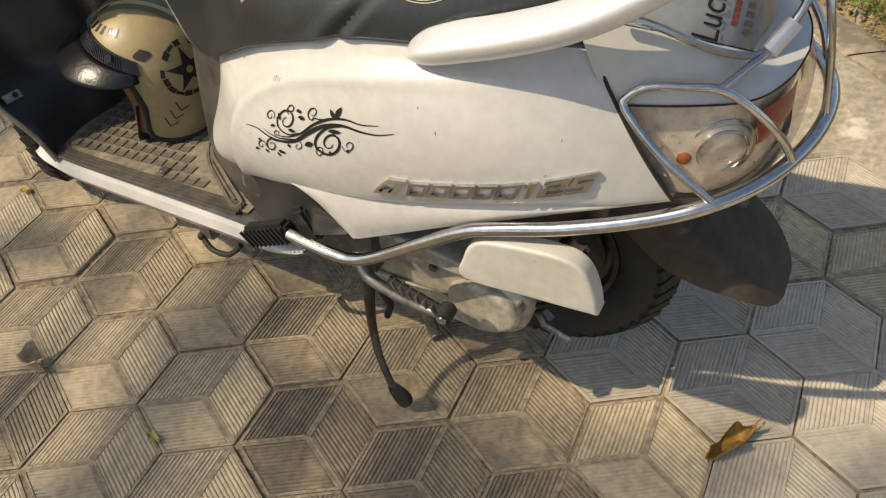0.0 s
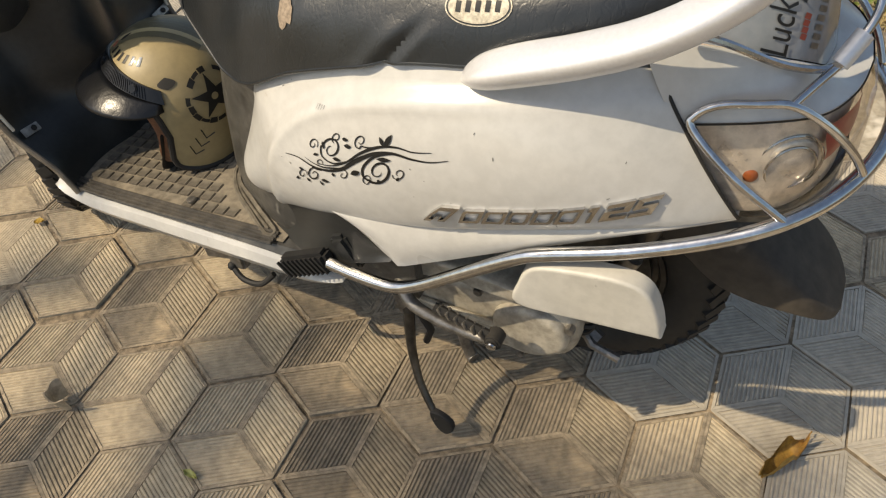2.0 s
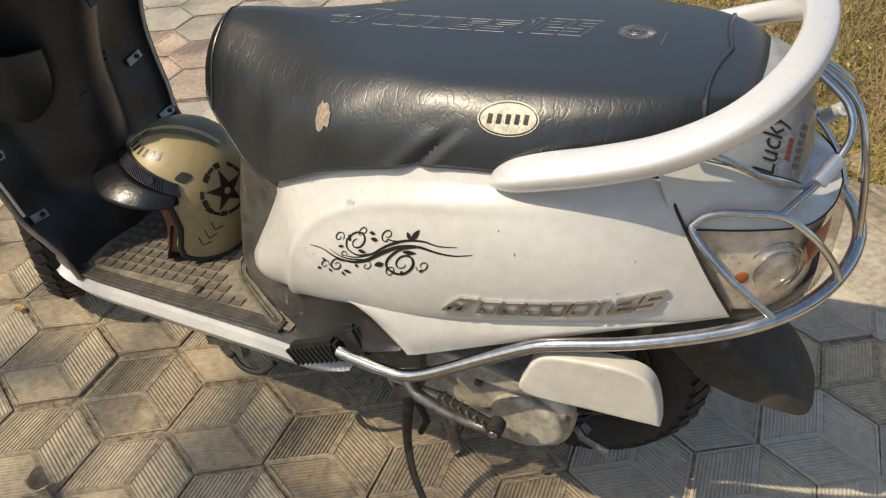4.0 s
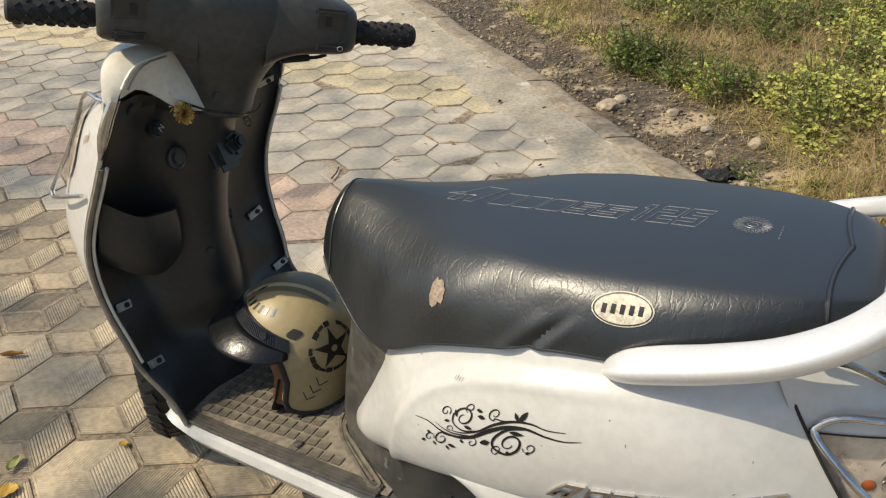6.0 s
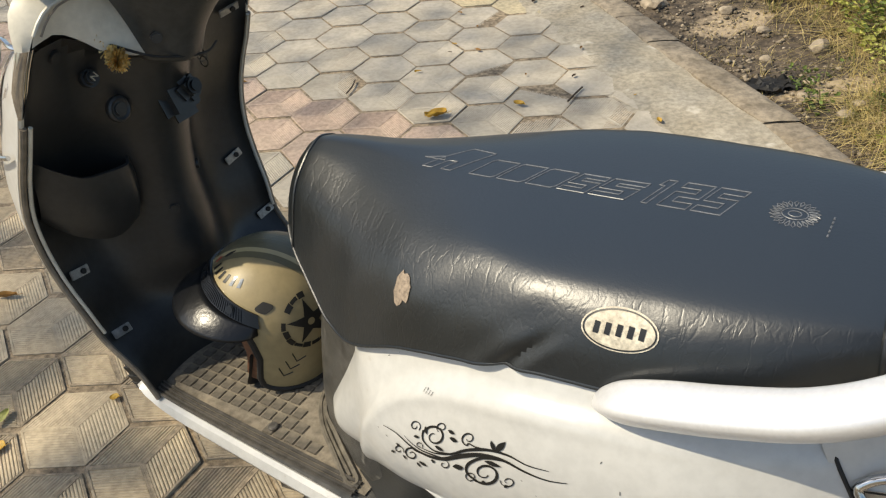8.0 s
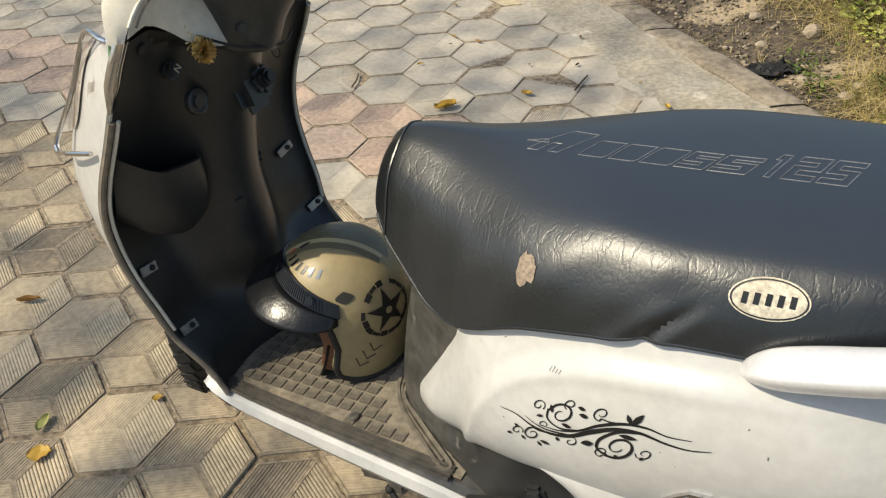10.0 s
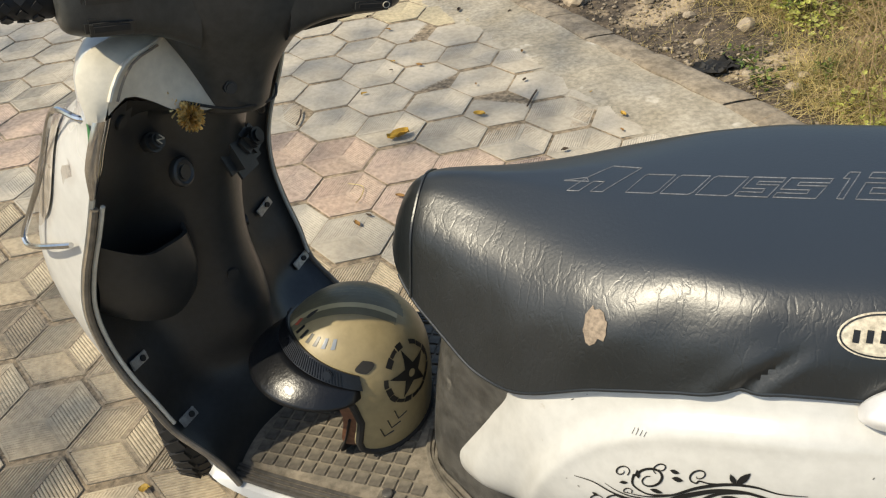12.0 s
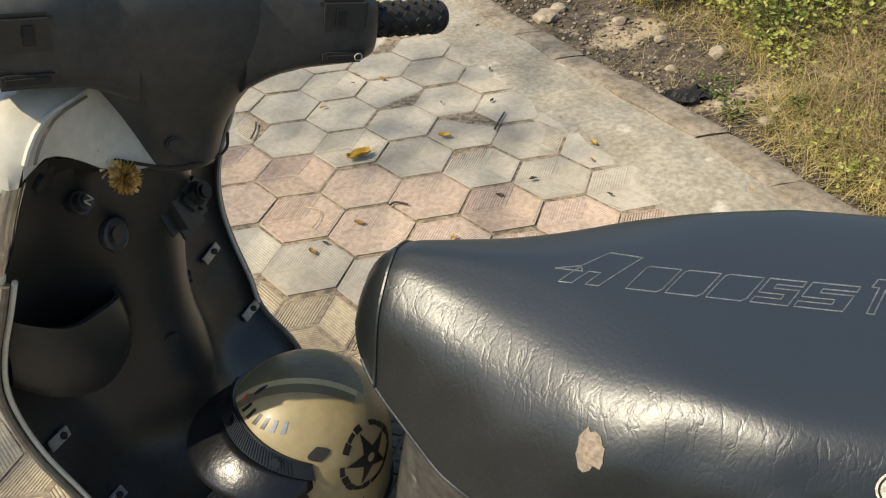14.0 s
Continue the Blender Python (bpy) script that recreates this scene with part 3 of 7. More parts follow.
# seat
SEAT = [  # along; then pairs across and up: crown edge, shoulder, flank, lower edge; and the crown's height
    (-0.700, 0.045, 0.768, 0.055, 0.765, 0.060, 0.760, 0.062, 0.755, 0.770), (-0.688, 0.066, 0.787, 0.078, 0.780, 0.084, 0.772, 0.088, 0.758, 0.790), (-0.668, 0.085, 0.796, 0.100, 0.787, 0.108, 0.773, 0.112, 0.754, 0.800),
    (-0.640, 0.098, 0.800, 0.118, 0.791, 0.129, 0.773, 0.135, 0.746, 0.804), (-0.600, 0.107, 0.802, 0.136, 0.790, 0.150, 0.765, 0.160, 0.735, 0.806), (-0.540, 0.116, 0.800, 0.152, 0.785, 0.170, 0.756, 0.180, 0.720, 0.806),
    (-0.450, 0.122, 0.793, 0.162, 0.776, 0.184, 0.744, 0.196, 0.706, 0.799), (-0.340, 0.118, 0.783, 0.161, 0.769, 0.189, 0.732, 0.203, 0.694, 0.788), (-0.260, 0.098, 0.776, 0.143, 0.764, 0.181, 0.724, 0.201, 0.670, 0.781),
    (-0.180, 0.064, 0.769, 0.127, 0.749, 0.171, 0.708, 0.192, 0.641, 0.774), (-0.100, 0.030, 0.764, 0.090, 0.742, 0.142, 0.692, 0.178, 0.599, 0.767), (-0.040, 0.017, 0.760, 0.062, 0.741, 0.109, 0.697, 0.150, 0.588, 0.763),
    (0.020, 0.013, 0.756, 0.042, 0.742, 0.082, 0.702, 0.114, 0.610, 0.759), (0.055, 0.012, 0.750, 0.034, 0.738, 0.066, 0.704, 0.092, 0.626, 0.753), (0.078, 0.011, 0.735, 0.028, 0.726, 0.052, 0.698, 0.072, 0.638, 0.739),
    (0.096, 0.008, 0.708, 0.020, 0.702, 0.036, 0.684, 0.050, 0.650, 0.711), (0.106, 0.005, 0.682, 0.012, 0.680, 0.020, 0.672, 0.030, 0.660, 0.684)]


def seat_at(f):
    return [curve1([(r[0], r[k]) for r in SEAT], f) for k in range(1, 10)]


@functools.lru_cache(maxsize=None)
def seat_section(f):
    a, az, b, bz, c, cz, d, dz, zt = seat_at(f)
    return even(spline([(-a, az), (0, zt), (a, az), (b, bz), (c, cz), (d, dz)], 10)[10:], 60)


def seat_point(f, t):
    """On the left half: t = 0 in the middle of the top, 1 at the lower edge."""
    sec = seat_section(f)
    k = min(59, int(t * 60))
    y, z = sec[k] + (sec[k + 1] - sec[k]) * (t * 60 - k)
    # a fold pinched in at the hem, its slack above it, and the slack of the cover along the flank
    lean = f + 0.333 - 0.9 * (0.700 - z)
    low = sstep(0.752, 0.715, z)
    y -= 0.0045 * math.exp(-(lean / 0.007) ** 2) * low
    y += 0.0030 * math.exp(-((lean - 0.022) / 0.013) ** 2) * low + 0.0018 * math.exp(-((lean + 0.016) / 0.010) ** 2) * low
    s = 0.0013 * math.sin(f * 70 + 40 * z) * math.exp(-((t - 0.72) / 0.16) ** 2) * sstep(-0.6, -0.2, f)
    s += 0.0010 * noise.noise((f * 28, z * 14, 3.0)) * sstep(0.35, 0.6, t)
    return Vector((f, y + s, z))


bm = B()
fs = sorted(set([lerp(-0.700, 0.106, k / 150) for k in range(151)]))
rings = []
for f in fs:
    left_half = [seat_point(f, s / 44) for s in range(45)]
    ring = left_half + [Vector((p.x, -p.y, p.z)) for p in left_half[:0:-1]]
    rings.append(ring)
skin(bm, rings)
seat_top, seat_side = Skin(bm, (0, 0, -1)), Skin(bm, (0, -1, -0.3))
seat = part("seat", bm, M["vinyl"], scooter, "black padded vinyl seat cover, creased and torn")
# piping at both ends
for f, d in ((-0.642, 0.0030), (0.060, 0.0022)):
    bm = B()
    pts = [seat_point(f + (0.012 * math.sin(t / 26 * math.pi) if f < 0 else 0), t / 26) for t in range(27)]
    for flip in (1, -1):
        tube(bm, [(p.x, flip * (p.y + 0.0005), p.z + 0.0005) for p in pts], d, 6)
    part("seat_seam", bm, M["vinyl"], seat, "stitched seam of the seat cover")
# lower hem
bm = B()
for flip in (1, -1):
    tube(bm, [(p.x, flip * p.y, p.z + 0.001) for p in (seat_point(f, 1.0) for f in fs[4:-4])], 0.0018, 6)
part("seat_hem", bm, M["vinyl"], seat)


def oval(c, a, b, n=28, tilt=0.0):
    out = []
    for k in range(n):
        t = 2 * math.pi * k / n
        x, z = a * math.cos(t), b * math.sin(t)
        out.append(Vector((c[0] + x * math.cos(tilt) - z * math.sin(tilt), c[1] + 0.2, c[2] + x * math.sin(tilt) + z * math.cos(tilt))))
    return out


# oval maker's label
LC, LT = (-0.430, 0.178, 0.762), -0.13
bm = B()
seat_side.patch(bm, [q - Vector((0, 0.2, 0)) for q in oval(LC, 0.036, 0.020, tilt=LT)], 0.0012)
tag = part("oval_label", bm, M["label"], seat, "worn cream oval label with dark border")
bm = B()
ring = [q - Vector((0, 0.2, 0)) for q in oval(LC, 0.0335, 0.0178, 40, LT)]
seat_side.ribbon(bm, [(*q, 0.0007) for q in ring + ring[:1]], 0.0019)
part("label_border", bm, M["ink"], tag)
for k in range(5):
    bm = B()
    x = lerp(0.021, -0.021, k / 4)
    p0 = Vector((LC[0] + x * math.cos(LT), LC[1], LC[2] + x * math.sin(LT)))
    e = Vector((0, 0, 0.0055))
    seat_side.ribbon(bm, [(*(p0 - e), 0.0026), (*p0, 0.0026), (*(p0 + e), 0.0026)], 0.0019)
    part("label_mark", bm, M["ink"], tag)
# torn spot
rt = random.Random(3)
bm = B()
seat_side.patch(bm, [Vector((-0.183 + 0.0125 * math.cos(a) * (1 + 0.35 * rt.uniform(-1, 1)), 0.17, 0.712 + 0.018 * math.sin(a) * (1 + 0.3 * rt.uniform(-1, 1)))) for a in (2 * math.pi * k / 18 for k in range(18))], 0.0010)
part("tear", bm, M["foam"], seat, "torn spot showing tan backing")


# embossed outlines along the top: a slanted word shape, then the number
def block_outline(kind):
    """Unit outlines of slanted block marks."""
    frame_ = [(0.08, 1), (1, 1), (1, 0.12), (0.9, 0), (0, 0), (0, 0.9)]
    wing = [(0, 0), (0.16, 0.52), (0.42, 1), (0.98, 0.94), (0.66, 0), (0.44, 0), (0.54, 0.36), (0.34, 0.36), (0.22, 0)]
    Z = [(0, 1), (1, 1), (1, 0.78), (0.3, 0.78), (0.3, 0.62), (1, 0.62), (1, 0), (0, 0), (0, 0.22), (0.7, 0.22), (0.7, 0.4), (0, 0.4)]
    one = [(0.2, 1), (0.7, 1), (0.7, 0), (0.4, 0), (0.4, 0.75), (0.1, 0.75)]
    two = [(0, 1), (1, 1), (1, 0.42), (0.3, 0.42), (0.3, 0.22), (1, 0.22), (1, 0), (0, 0), (0, 0.6), (0.7, 0.6), (0.7, 0.78), (0, 0.78)]
    five = [(1 - u, v) for u, v in two]
    return {"w": wing, "b": frame_, "z": Z, "1": one, "2": two, "5": five}[kind]


def press(bm, pts):
    """A pressed double line along plan points of the seat's top."""
    fine_ = []
    for p, q in zip(pts, pts[1:]):
        n = max(2, int(math.hypot(q[0] - p[0], q[1] - p[1]) / 0.006))
        fine_ += [(lerp(p[0], q[0], t / n), lerp(p[1], q[1], t / n)) for t in range(n)]
    tube(bm, [seat_top.at((a, b, 0.9), 0.0)[0] for a, b in fine_ + [pts[-1]]], 0.0008, 6)


x = -0.128
for ch, w, hgt in (("w", 0.064, 0.054), ("b", 0.036, 0.037), ("b", 0.036, 0.037), ("b", 0.038, 0.037), ("z", 0.036, 0.037), ("z", 0.044, 0.037), ("", 0.006, 0), ("1", 0.024, 0.050), ("2", 0.034, 0.050), ("5", 0.034, 0.050)):
    if ch:
        o = block_outline(ch)
        low_ = 0.023 + 0.004 * (x + 0.128) / 0.35
        pts = [(x - u * (w - 0.005) + 0.016 * (0.5 - v), low_ - hgt * v) for u, v in o]
        bm = B()
        press(bm, pts + pts[:1])
        part("embossed_mark", bm, M["pressed"], seat, "outlined mark pressed in the vinyl")
    x -= w
bm = B()
press(bm, [(-0.112, 0.004), (-0.140, 0.004), (-0.136, -0.004), (-0.112, 0.004)])
part("embossed_mark", bm, M["pressed"], seat, "outlined mark pressed in the vinyl")
emblem = sub("embossed_emblem", seat, "round emblem pressed in the vinyl")
c = Vector((-0.530, -0.006, 0.9))
for k in range(22):
    bm = B()
    a = 2 * math.pi * k / 22
    pp = [seat_top.at(c + Vector((r * math.cos(a + s), r * math.sin(a + s), 0)), 0.0)[0] for r, s in ((0.013, 0), (0.020, -0.1), (0.023, 0), (0.020, 0.1), (0.013, 0))]
    tube(bm, pp, 0.0007, 5)
    part("petal", bm, M["pressed"], emblem)
for r in (0.006, 0.012):
    bm = B()
    pp = [seat_top.at(c + Vector((r * math.cos(a), 0.8 * r * math.sin(a), 0)), 0.0)[0] for a in (2 * math.pi * k / 16 for k in range(17))]
    tube(bm, pp, 0.0007, 5)
    part("ring", bm, M["pressed"], emblem)
for k in range(5):
    bm = B()
    pp = [seat_top.at(Vector((-0.564, lerp(-0.014, 0.016, k / 4) + s, 0.9)), 0.0)[0] for s in (0, 0.004)]
    tube(bm, pp, 0.0010, 5)
    part("bar", bm, M["pressed"], emblem)

# grab rail
GR = [(-0.424, 0.206, 0.696, 0.007), (-0.434, 0.208, 0.703, 0.014), (-0.454, 0.209, 0.713, 0.0195), (-0.490, 0.209, 0.727, 0.0215), (-0.54, 0.207, 0.744, 0.0215), (-0.60, 0.203, 0.769, 0.0210), (-0.650, 0.186, 0.794, 0.0205), (-0.686, 0.158, 0.816, 0.0205), (-0.712, 0.112, 0.836, 0.0200), (-0.724, 0.060, 0.846, 0.0195), (-0.728, 0.0, 0.848, 0.0190)]
bm = B()
far_leg = [(x, -0.92 * y, z - 0.016 * sstep(0.05, 0.14, y), r) for x, y, z, r in GR[-2::-1]]
tube(bm, spline(GR + far_leg, 7), segs=24, flat=0.70, up=(0.55, 0.5, 1), square=0.62)
rail = part("grab_rail", bm, M["silver"], scooter, "silver painted grab rail round the seat")

# floor
def floor_z(f):
    return 0.326 - 0.085 * f


def floor_w(f):
    return curve1([(-0.20, 0.222), (-0.09, 0.220), (0.05, 0.214), (0.20, 0.207), (0.33, 0.198), (0.385, 0.188), (0.42, 0.17)], f)


bm = B()
rows_ = []
for k in range(21):
    f = lerp(-0.16, 0.42, k / 20)
    hw, z = floor_w(f), floor_z(f) + 0.02 * sstep(0.36, 0.42, f)
    rows_.append([(f, -hw, z - 0.012), (f, -hw + 0.008, z - 0.001), (f, -hw + 0.02, z), (f, 0, z), (f, hw - 0.02, z), (f, hw - 0.008, z - 0.001), (f, hw, z - 0.012), (f, hw - 0.015, z - 0.05), (f, -hw + 0.015, z - 0.05)])
skin(bm, rows_)
part("floorboard", bm, M["greyplastic"], scooter, "dusty black floorboard")
for flip in (1, -1):
    bm = B()
    st = []
    for f, l, z0, z1 in spline([(0.398, 0.190, 0.297, 0.290), (0.385, 0.194, 0.295, 0.278), (0.365, 0.198, 0.294, 0.270), (0.30, 0.206, 0.297, 0.262), (0.15, 0.217, 0.309, 0.270), (0.02, 0.225, 0.318, 0.278), (-0.08, 0.230, 0.322, 0.284), (-0.15, 0.234, 0.322, 0.290), (-0.20, 0.238, 0.330, 0.312), (-0.222, 0.238, 0.336, 0.328)], 5):
        st.append([(f, flip * (l - 0.016), z0 - 0.004), (f, flip * (l - 0.010), z0), (f, flip * (l - 0.002), z0 - 0.003), (f, flip * (l + 0.004), lerp(z0, z1, 0.45)), (f, flip * (l - 0.002), lerp(z0, z1, 0.85)), (f, flip * (l - 0.010), z1), (f, flip * (l - 0.035), z1 - 0.002)])
    skin(bm, st, closed=False)
    part("floor_edge", bm, M["white"], scooter, "white edge trim of the floorboard")

# rubber mat
def mat_in(f, l):
    """Whether a place lies on the mat's grid."""
    rear = curve1([(0.0, 0.086), (0.05, 0.084), (0.10, 0.066), (0.127, 0.042), (0.162, -0.005), (0.190, -0.045), (0.205, -0.07)], abs(l))
    return rear + 0.012 < f < 0.352 - 0.5 * max(0, abs(l) - 0.16) and abs(l) < floor_w(f) - 0.030


mat_ = sub("floor_mat", scooter, "dusty black rubber floor mat with raised grid")
bm = B()
rows_ = []
for k in range(25):
    f = lerp(-0.10, 0.365, k / 24)
    hw = floor_w(f) - 0.012
    rows_.append([(f, lerp(-hw, hw, s / 8), floor_z(f) + 0.003) for s in range(9)])
skin(bm, rows_, closed=False)
part("mat_sheet", bm, M["mat"], mat_)
P_ = 0.0225
grid_ = sub("mat_grid", mat_, "raised dark rubber pads")
bm = B()
box(bm, (0.0188, 0.0188, 0.0030), pose(0, 0, 0), 0.0010)
pad_mesh = bpy.data.meshes.new("pad")
bm.to_mesh(pad_mesh)
bm.free()
pad_mesh.materials.append(M["matsheet"])
for i in range(-10, 11):
    for j in range(-5, 18):
        f, l = (j + 0.5) * P_ + 0.008, (i + 0.5) * P_ + 0.004
        if all(mat_in(f + a, l + b) for a in (-0.008, 0.008) for b in (-0.008, 0.008)):
            pad_ = new("pad", pad_mesh)
            pad_.parent = grid_
            pad_.matrix_basis = pose(f, l, floor_z(f) + 0.0040, 0, 4.86, 0)
bm = B()
for flip in (1, -1):
    for off in (0.004, 0.011, 0.018, 0.025):
        tube(bm, [(f, flip * (floor_w(f) - off), floor_z(f) + 0.005) for f in np.linspace(-0.085, 0.355, 24)], 0.0032, 6)
part("mat_rim", bm, M["matrim"], mat_, "dark ridged rim of the mat")
# a double ridge follows the foot of the seat's front and turns back at the corner
bm = B()
for flip in (1, -1):
    for r_, ridge in ((0.0042, [(0.086, 0.045), (0.080, 0.072), (0.068, 0.098), (0.042, 0.127), (0.020, 0.145), (-0.005, 0.162), (-0.045, 0.190), (-0.066, 0.203), (-0.076, 0.203), (-0.077, 0.193), (-0.056, 0.178), (-0.020, 0.155), (0.012, 0.133), (0.039, 0.116), (0.057, 0.098), (0.066, 0.070), (0.070, 0.045)]), (0.0028, [(0.078, 0.045), (0.073, 0.072), (0.062, 0.098), (0.040, 0.122), (0.016, 0.140), (-0.012, 0.159), (-0.062, 0.191)])):
        tube(bm, [(f, flip * l, floor_z(f) + 0.005) for f, l in [tuple(q) for q in spline(ridge, 4)]], r_, 6)
part("mat_ridge", bm, M["matsheet"], mat_, "dusty double ridge along the foot of the seat front")
bm = B()
disc(bm, 0.008, 0.006, pose(0.105, 0.169, floor_z(0.105) + 0.008), 10, 0.001)
part("mat_bolt", bm, M["steel"], mat_, "rusty floor bolt")

# footpeg
peg = sub("footpeg", scooter, "folded black ribbed footpeg")
PEG = pose(-0.165, 0.238, 0.350, 8, 22, 6)
bm = B()
box(bm, (0.085, 0.026, 0.034), PEG, 0.006)
part("peg_pad", bm, M["rubber"], peg)
for k in range(9):
    bm = B()
    box(bm, (0.003, 0.004, 0.030), PEG @ pose(-0.034 + 0.0085 * k, 0.0145, 0, 0, 20, 0))
    part("peg_rib", bm, M["rubber"], peg, smooth=False)
bm = B()
box(bm, (0.030, 0.030, 0.060), pose(-0.225, 0.212, 0.375, 0, 25, 0), 0.006)
part("peg_bracket", bm, M["plastic"], peg)

# leg shield
EDGE_C = [(0.340, 0.196, 0.296), (0.362, 0.199, 0.345), (0.412, 0.205, 0.40), (0.428, 0.212, 0.46), (0.446, 0.217, 0.52), (0.454, 0.219, 0.58), (0.447, 0.220, 0.64), (0.424, 0.217, 0.70), (0.392, 0.213, 0.76), (0.364, 0.206, 0.82), (0.348, 0.196, 0.865), (0.331, 0.183, 0.905), (0.325, 0.164, 0.932), (0.322, 0.140, 0.946), (0.320, 0.100, 0.947), (0.322, 0.050, 0.948), (0.325, 0.0, 0.949)]
edge_ = even(spline(EDGE_C, 8), 60)


def shield_x(x, w, z, a):
    """Depth of the inner leg shield: a runs across, -1 to 1."""
    depth = 0.084 * sstep(0.30, 0.55, z) * (1 - 0.28 * sstep(0.62, 0.80, z))
    depth *= 1 - abs(a) ** 3
    return x - depth * math.exp(-(abs(a) * w / 0.082) ** 2.6) + 0.035 * (1 - abs(a)) ** 0.5 * (1 - math.exp(-(abs(a) * w / 0.082) ** 2.6))


COLLAR_X = [(0.0, 0.296), (0.030, 0.297), (0.066, 0.303), (0.095, 0.315), (0.105, 0.321), (0.115, 0.327), (0.133, 0.331), (0.148, 0.331), (0.183, 0.330)]
COLLAR_Z = [(0.0, 0.842), (0.030, 0.845), (0.066, 0.852), (0.095, 0.866), (0.105, 0.875), (0.115, 0.887), (0.133, 0.902), (0.148, 0.909), (0.165, 0.907), (0.183, 0.904)]
inner = []
for p in edge_:
    x, w, z = p
    row = [(shield_x(x, w, z, lerp(-1, 1, s / 36)), lerp(-1, 1, s / 36) * w, z) for s in range(37)]
    for n_, (vx, vy, vz) in enumerate(row):
        top_ = curve1(COLLAR_Z, abs(vy))
        if vz > top_:
            row[n_] = (curve1(COLLAR_X, abs(vy)), vy, top_)
    if z < 0.904:
        inner.append(row)
bm = B()
skin(bm, inner, closed=False)
shield_skin = Skin(bm, (1, 0, 0))
shield = part("inner_shield", bm, M["plastic"], scooter, "black plastic inner leg shield")
bm = B()
rim_ = [tuple(p) for p in edge_ if p[2] >= 0.905]
foot_ = even([(curve1(COLLAR_X, y), y, curve1(COLLAR_Z, y)) for y in np.linspace(0.181, 0.0, 40)], len(rim_) - 1)
collar = []
for k, (p, q) in enumerate(zip(rim_, foot_)):
    p = np.array(p)
    fold = 0.004 * sstep(0.0, 0.35, k / len(rim_))
    collar.append([tuple(p + (q - p) * v / 10 + np.array([0, 0, fold * math.sin(math.pi * v / 10) * (1 if v < 6 else 0.8)])) for v in range(11)])
for flip in (1, -1):
    skin(bm, [[(x, flip * y, z) for x, y, z in r] for r in collar], closed=False)
bmesh.ops.remove_doubles(bm, verts=bm.verts, dist=1e-4)
part("upper_cowl", bm, M["dusty2"], scooter, "dusty cream white collar of the upper cowl")
for flip in (1, -1):
    bm = B()
    ridge_ = [(x - 0.001, flip * (y - 0.001), z + 0.001) for x, y, z in rim_]
    tube(bm, ridge_, 0.0028, 8)
    part("cowl_ridge", bm, M["dusty2"], scooter, "raised cream ridge of the cowl")
    # a thin tan tube marks the seam inside the ridge
    bm = B()
    tube(bm, [(x - 0.006, flip * (y - 0.007), z - 0.001) for x, y, z in rim_ if y > 0.09], 0.0014, 6)
    part("cowl_gap", bm, M["trim"], scooter, "thin tan line along the cowl collar seam")
bm = B()
rows_ = []
upper_edge = [p for p in edge_ if p[2] > 0.43]
for p in upper_edge:
    x, w, z = p
    row = []
    k = sstep(0.87, 0.94, z)
    x, w, z = x + 0.034 * k, w + 0.004 * k, z + 0.012 * k
    for s in range(33):
        a = lerp(-1, 1, s / 32)
        row.append((x + 0.002 + (0.046 * (1 - abs(a) ** 8) + 0.13 * (1 - abs(a) ** 3.0) * (0.04 + 0.96 * sstep(0.46, 0.70, z))) * (1 - 0.72 * sstep(0.80, 0.95, z)), a * (w + 0.007), z + 0.003))
    rows_.append(row)
skin(bm, rows_, closed=False)
apron_skin = Skin(bm, (0.2, -1, 0))
apron = part("front_apron", bm, M["white"], scooter, "white outer leg shield")
bm = B()
for flip in (0, -1):
    skin(bm, [[(p[0], p[1] * (-1 if flip else 1), p[2]), tuple(lerp(np.array((p[0], p[1] * (-1 if flip else 1), p[2])), np.array(r[flip - 1 if flip == 0 else 0]), 0.5) + np.array([-0.004, 0, 0.004])), r[-1 if flip == 0 else 0]] for p, r in zip(upper_edge, rows_)], closed=False)
part("cowl_rim", bm, M["dusty2"], apron, "white rim joining the cowl and the apron")
